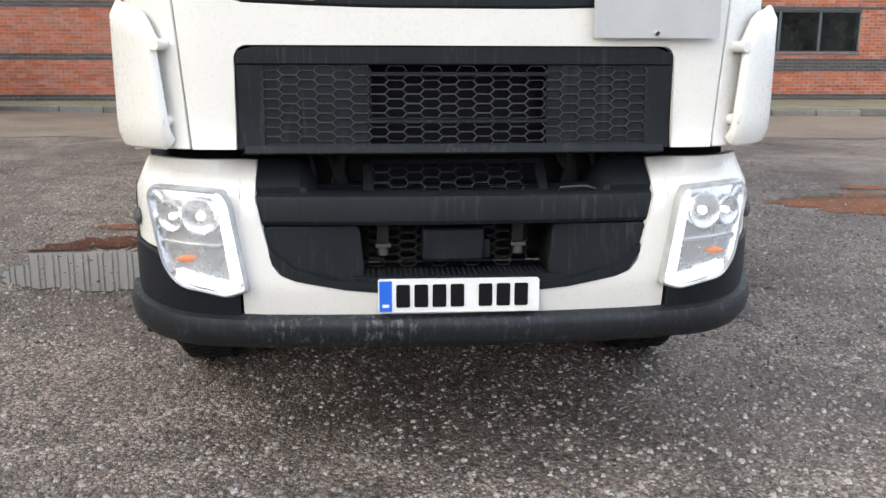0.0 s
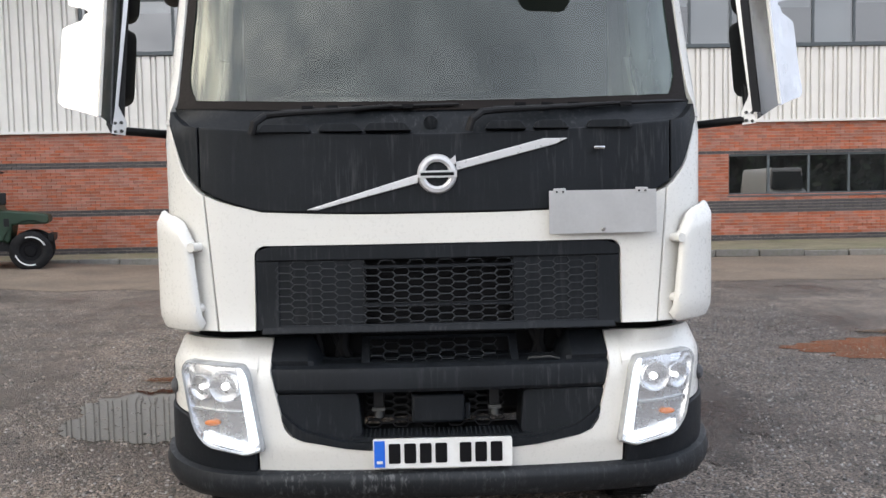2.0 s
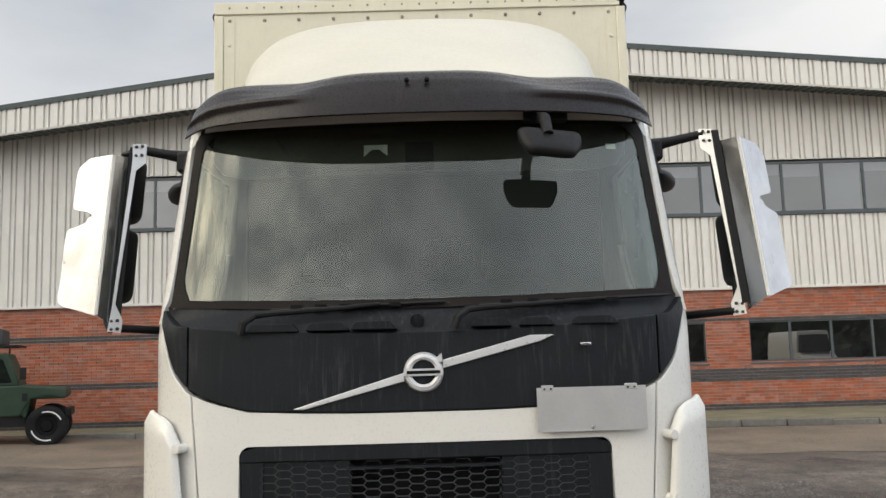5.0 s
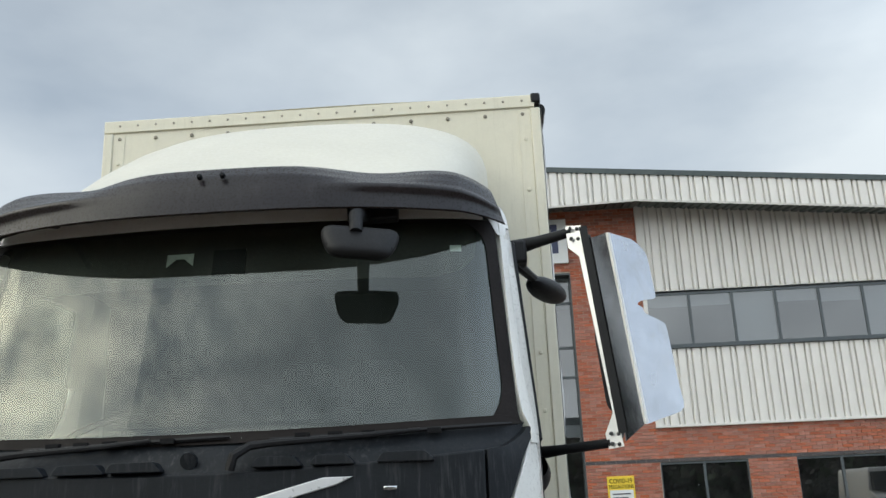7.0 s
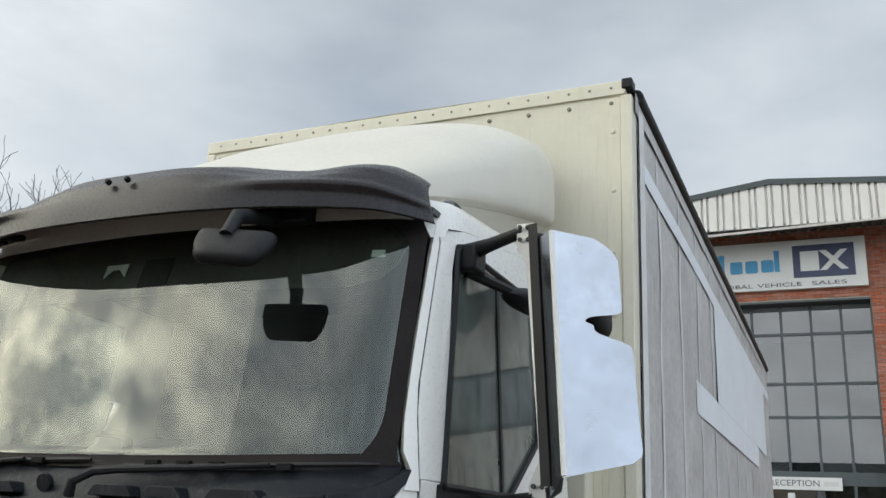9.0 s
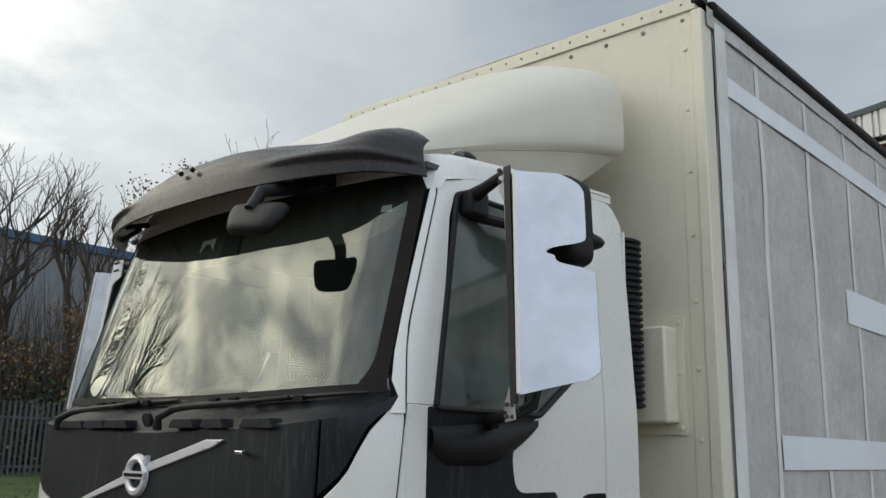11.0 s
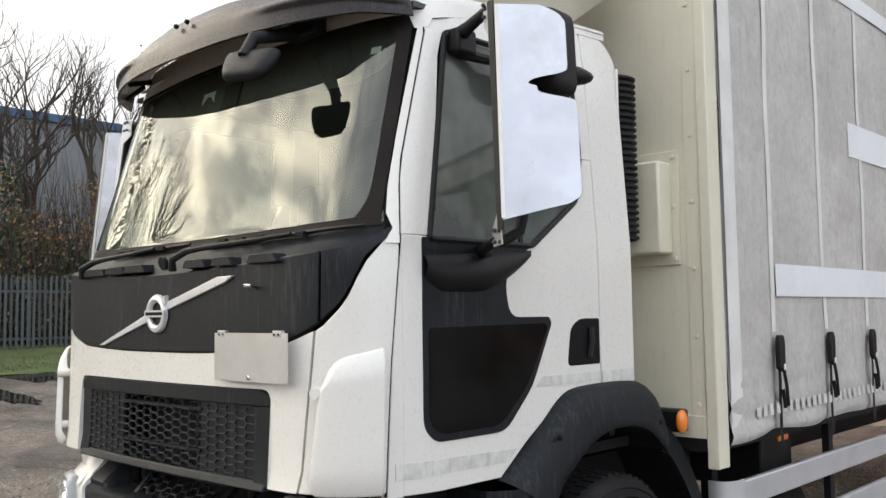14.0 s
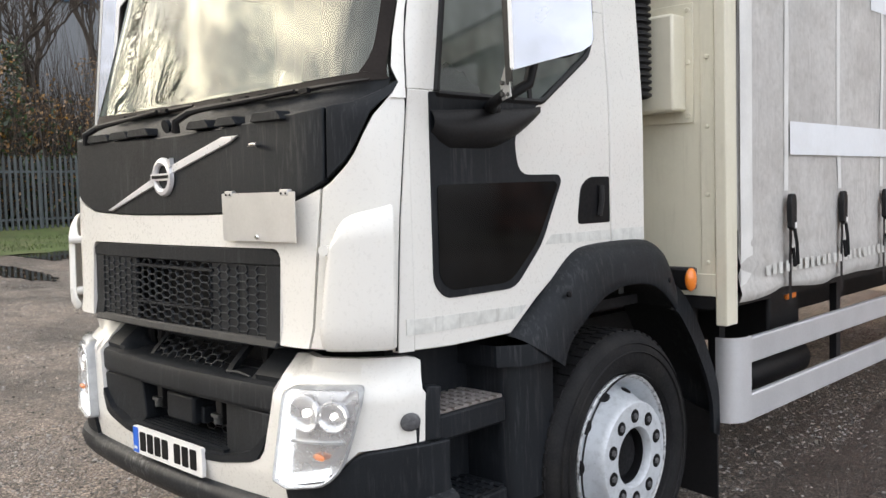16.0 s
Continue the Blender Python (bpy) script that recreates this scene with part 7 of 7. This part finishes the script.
def leaf_cloud(store, centres, per, spread, size, rg):
    v, f = store
    for c in centres:
        for _ in range(per):
            p = Vector(c) + Vector((rg.gauss(0, spread), rg.gauss(0, spread), rg.gauss(0, spread)))
            a = Vector((rg.uniform(-1, 1), rg.uniform(-1, 1), rg.uniform(-1, 1))).normalized() * size * rg.uniform(.6, 1.3)
            b = a.orthogonal().normalized() * size * rg.uniform(.4, .8)
            n0 = len(v)
            v += [tuple(p - a), tuple(p + b), tuple(p + a), tuple(p - b)]
            f.append((n0, n0 + 1, n0 + 2, n0 + 3))


def mesh_part(name, store, mat, parent):
    me_ = bpy.data.meshes.new(name)
    me_.from_pydata(store[0], [], store[1])
    me_.materials.append(mat)
    ob_ = new(name, me_)
    ob_.parent = parent
    return ob_


def tree(seed, height, leaves=None, ivy=False, label="bare winter tree with many fine twigs"):
    rg = random.Random(seed)
    t = thing("tree", label, "tree", "trees behind the fence")
    store = []
    limb(store, Vector((0, 0, -.3)), Vector((rg.uniform(-.1, .1), rg.uniform(-.1, .1), 1)), height * .36, height * .021, 4, rg)
    k = height / max(p.z for pts, rs, dep in store for p in pts)
    store = [([Vector((p.x * k, p.y * k, p.z * k if p.z > 0 else p.z)) for p in pts], rs, dep) for pts, rs, dep in store]
    trunk_, crown_ = B(), B()
    tips = []
    for pts, rs, dep in store:
        tube(trunk_ if dep >= 3 else crown_, pts, [max(.0095, r) for r in rs], 6 if dep >= 3 else (4 if dep >= 1 else 3), False)
        if dep <= 1:
            tips.append(pts[-1])
    part("trunk", trunk_, M_BARK, t)
    part("crown", crown_, M_BARK, t, smooth=180)
    if leaves:
        st = ([], [])
        leaf_cloud(st, [rg.choice(tips) for _ in range(leaves)], 6, .16, .065, rg)
        mesh_part("leaves", st, M_LEAF_B, t)
    if ivy:
        st = ([], [])
        cs = [(rg.gauss(0, .16), rg.gauss(0, .16), rg.uniform(0, height * .45)) for _ in range(420)]
        leaf_cloud(st, cs, 5, .10, .06, rg)
        mesh_part("ivy", st, M_LEAF_G, t)
    return t


kinds = [tree(3, 12.8, ivy=True, label="bare tree with ivy on its trunk"), tree(8, 12.6), tree(21, 11.5, 420, label="tree with thin brown autumn leaves"), tree(34, 11.8), tree(55, 8.0, 700, label="small tree with brown autumn leaves")]
SPOTS = ((-27, 9.6, 0, 1.0, 20), (-27.3, 12.0, 1, .92, 80), (-28.5, 14.4, 3, 1.0, 140), (-26.8, 15.6, 2, 1.0, 10), (-26.2, 12.9, 4, .8, 0), (-30, 6.6, 3, 1.05, 300), (-27.5, 4.0, 1, 1.0, 45), (-29, 1.0, 0, 1.1, 120),
         (-26.5, -2.0, 2, 1.1, 200), (-28, -6.5, 3, 1.15, 260), (-27, -11, 1, 1.1, 330), (-29, -16, 0, 1.2, 15), (-27, -21, 3, 1.1, 99), (-25.6, 17.4, 4, .9, 70), (-25.8, 8.0, 4, .7, 150), (-27.5, 19.8, 1, 1.1, 250))
used = set()
for x, y, k, sc, rot in SPOTS:
    m = Matrix.Translation((x, y, .95)) @ Matrix.Rotation(radians(rot), 4, "Z")
    if k in used:
        ob = copy_thing(kinds[k], m)
    else:
        used.add(k)
        ob = kinds[k]
        ob.matrix_basis = m
    ob.scale = (sc, sc, sc)
# thicket under the trees
rng = random.Random(5)
for mat, nm, n, zmax, size, lab in ((M_LEAF_G, "ivy_undergrowth", 80000, 4.6, .085, "dark green undergrowth behind the fence"), (M_LEAF_B, "brown_undergrowth", 110000, 7.2, .065, "brown leafy scrub behind the fence")):
    st = ([], [])
    for _ in range(n // 6):
        y = rng.uniform(-26, 26)
        top = zmax * (.6 + .5 * noise.noise(Vector((y * .35, 0, zmax))))
        leaf_cloud(st, [(rng.uniform(-31, -23.2), y, .8 + rng.random() ** 1.25 * top * 1.05)], 6, .22, size, rng)
    ob = mesh_part(nm, st, mat, None)
    tagged(ob, lab, "undergrowth", kind="stuff")
verts, faces = [], []
for _ in range(40000):
    x, y = rng.uniform(-34, -23.5), rng.uniform(-26, 27)
    h, n0, a = rng.uniform(1.0, 7.0) * rng.uniform(.6, 1.2), len(verts), rng.random() * 6.28
    tx, ty = x + rng.gauss(0, 1.0), y + rng.gauss(0, 1.5)
    w = rng.uniform(.010, .045)
    verts += [(x - w * math.cos(a), y - w * math.sin(a), .6), (x + w * math.cos(a), y + w * math.sin(a), .6), (tx, ty, .6 + h)]
    faces.append((n0, n0 + 1, n0 + 2))
me = bpy.data.meshes.new("thicket")
me.from_pydata(verts, [], faces)
me.materials.append(M_TWIG)
tagged(new("thicket", me), "dense bare thicket stems behind the fence", "thicket", kind="stuff")
# far warehouse seen between the trunks
far = thing("warehouse", "far grey warehouse with blue eaves behind the trees", "building")
part("wall", skin(B(), [[(-62 + (.15 if i % 2 else 0), -20 + i * .8, z) for i in range(90)] for z in (0, 16.2)]), M_FAR, far, smooth=10)
part("eaves", box(B(), -62.3, -61.6, -20, 52, 16.1, 16.7), M_FARBLUE, far)
part("roof", skin(B(), [[(-62, -20, 16.6), (-62, 52, 16.6)], [(-80, -20, 17.4), (-80, 52, 17.4)]]), M_FAR, far)

# unseen line of woods behind the viewer, added for dark reflections in glass
rng = random.Random(77)
for mat, nm, n, lab in ((M_LEAF_G, "evergreen_belt", 24000, "unseen evergreen belt behind the viewer, added for reflections"), (M_TWIG, "bare_belt", 20000, "unseen bare woodland belt behind the viewer, added for reflections")):
    st = ([], [])
    for _ in range(n // 6):
        x = rng.uniform(-75, 75)
        top = 9.0 * (.75 + .4 * noise.noise(Vector((x * .12, 2, 5))))
        leaf_cloud(st, [(x, -55 + rng.gauss(0, 2.5), rng.random() ** .8 * top)], 6, .7, .55, rng)
    tagged(mesh_part(nm, st, mat, None), lab, "woodland", kind="stuff")

# white van parked across the yard, seen mirrored in the office windows
van = thing("parked_van", "white delivery van with a dark windscreen parked across the yard", "van")
VX, VY = 20.8, -9.0
part("body", prism(B(), rounded([(VX - .98, .45), (VX + .98, .45), (VX + 1.0, 1.4), (VX + .86, 2.62), (VX - .86, 2.62), (VX - 1.0, 1.4)], [.08, .08, .2, .18, .18, .2]), "y", VY - 5.2, VY - .9), M_WHITE, van, bevel=.05)
part("bonnet", prism(B(), [(VY - 1.0, .45), (VY, .45), (VY, .95), (VY - .12, 1.18), (VY - 1.0, 1.5)], "x", VX - .96, VX + .96), M_WHITE, van, bevel=.05)
part("windscreen", skin(B(), [[(VX - .84 + .06 * k, VY - .86 + .5 * (1 - k), 1.5 + .9 * k), (VX + .84 - .06 * k, VY - .86 + .5 * (1 - k), 1.5 + .9 * k)] for k in (0, .5, 1)], [[(VX - .84 + .06 * k, VY - .95, 1.45 + .95 * k), (VX + .84 - .06 * k, VY - .95, 1.45 + .95 * k)] for k in (0, .5, 1)]), M_NEAR_BLACK, van)
part("bumper", box(B(), VX - .97, VX + .97, VY - .1, VY + .06, .35, .62), M_DARK, van, bevel=.03)
part("van_grille", box(B(), VX - .55, VX + .55, VY - .02, VY + .012, .72, .95), M_NEAR_BLACK, van, bevel=.02)
for q in (-1, 1):
    part("headlamp", box(B(), VX + q * .78 - .16, VX + q * .78 + .16, VY - .05, VY + .014, .76, 1.0), M_REFL, van, bevel=.03)
    for yy in (VY - 1.0, VY - 4.3):
        part("wheel", lathe(B(), [(.001, .0), (.2, .0), (.3, .01), (.34, -.02), (.34, -.2), (.001, -.2)], pose(VX + q * 1.0, yy, .34, 0, 90 * q, 0), 28), M_TYRE, van)
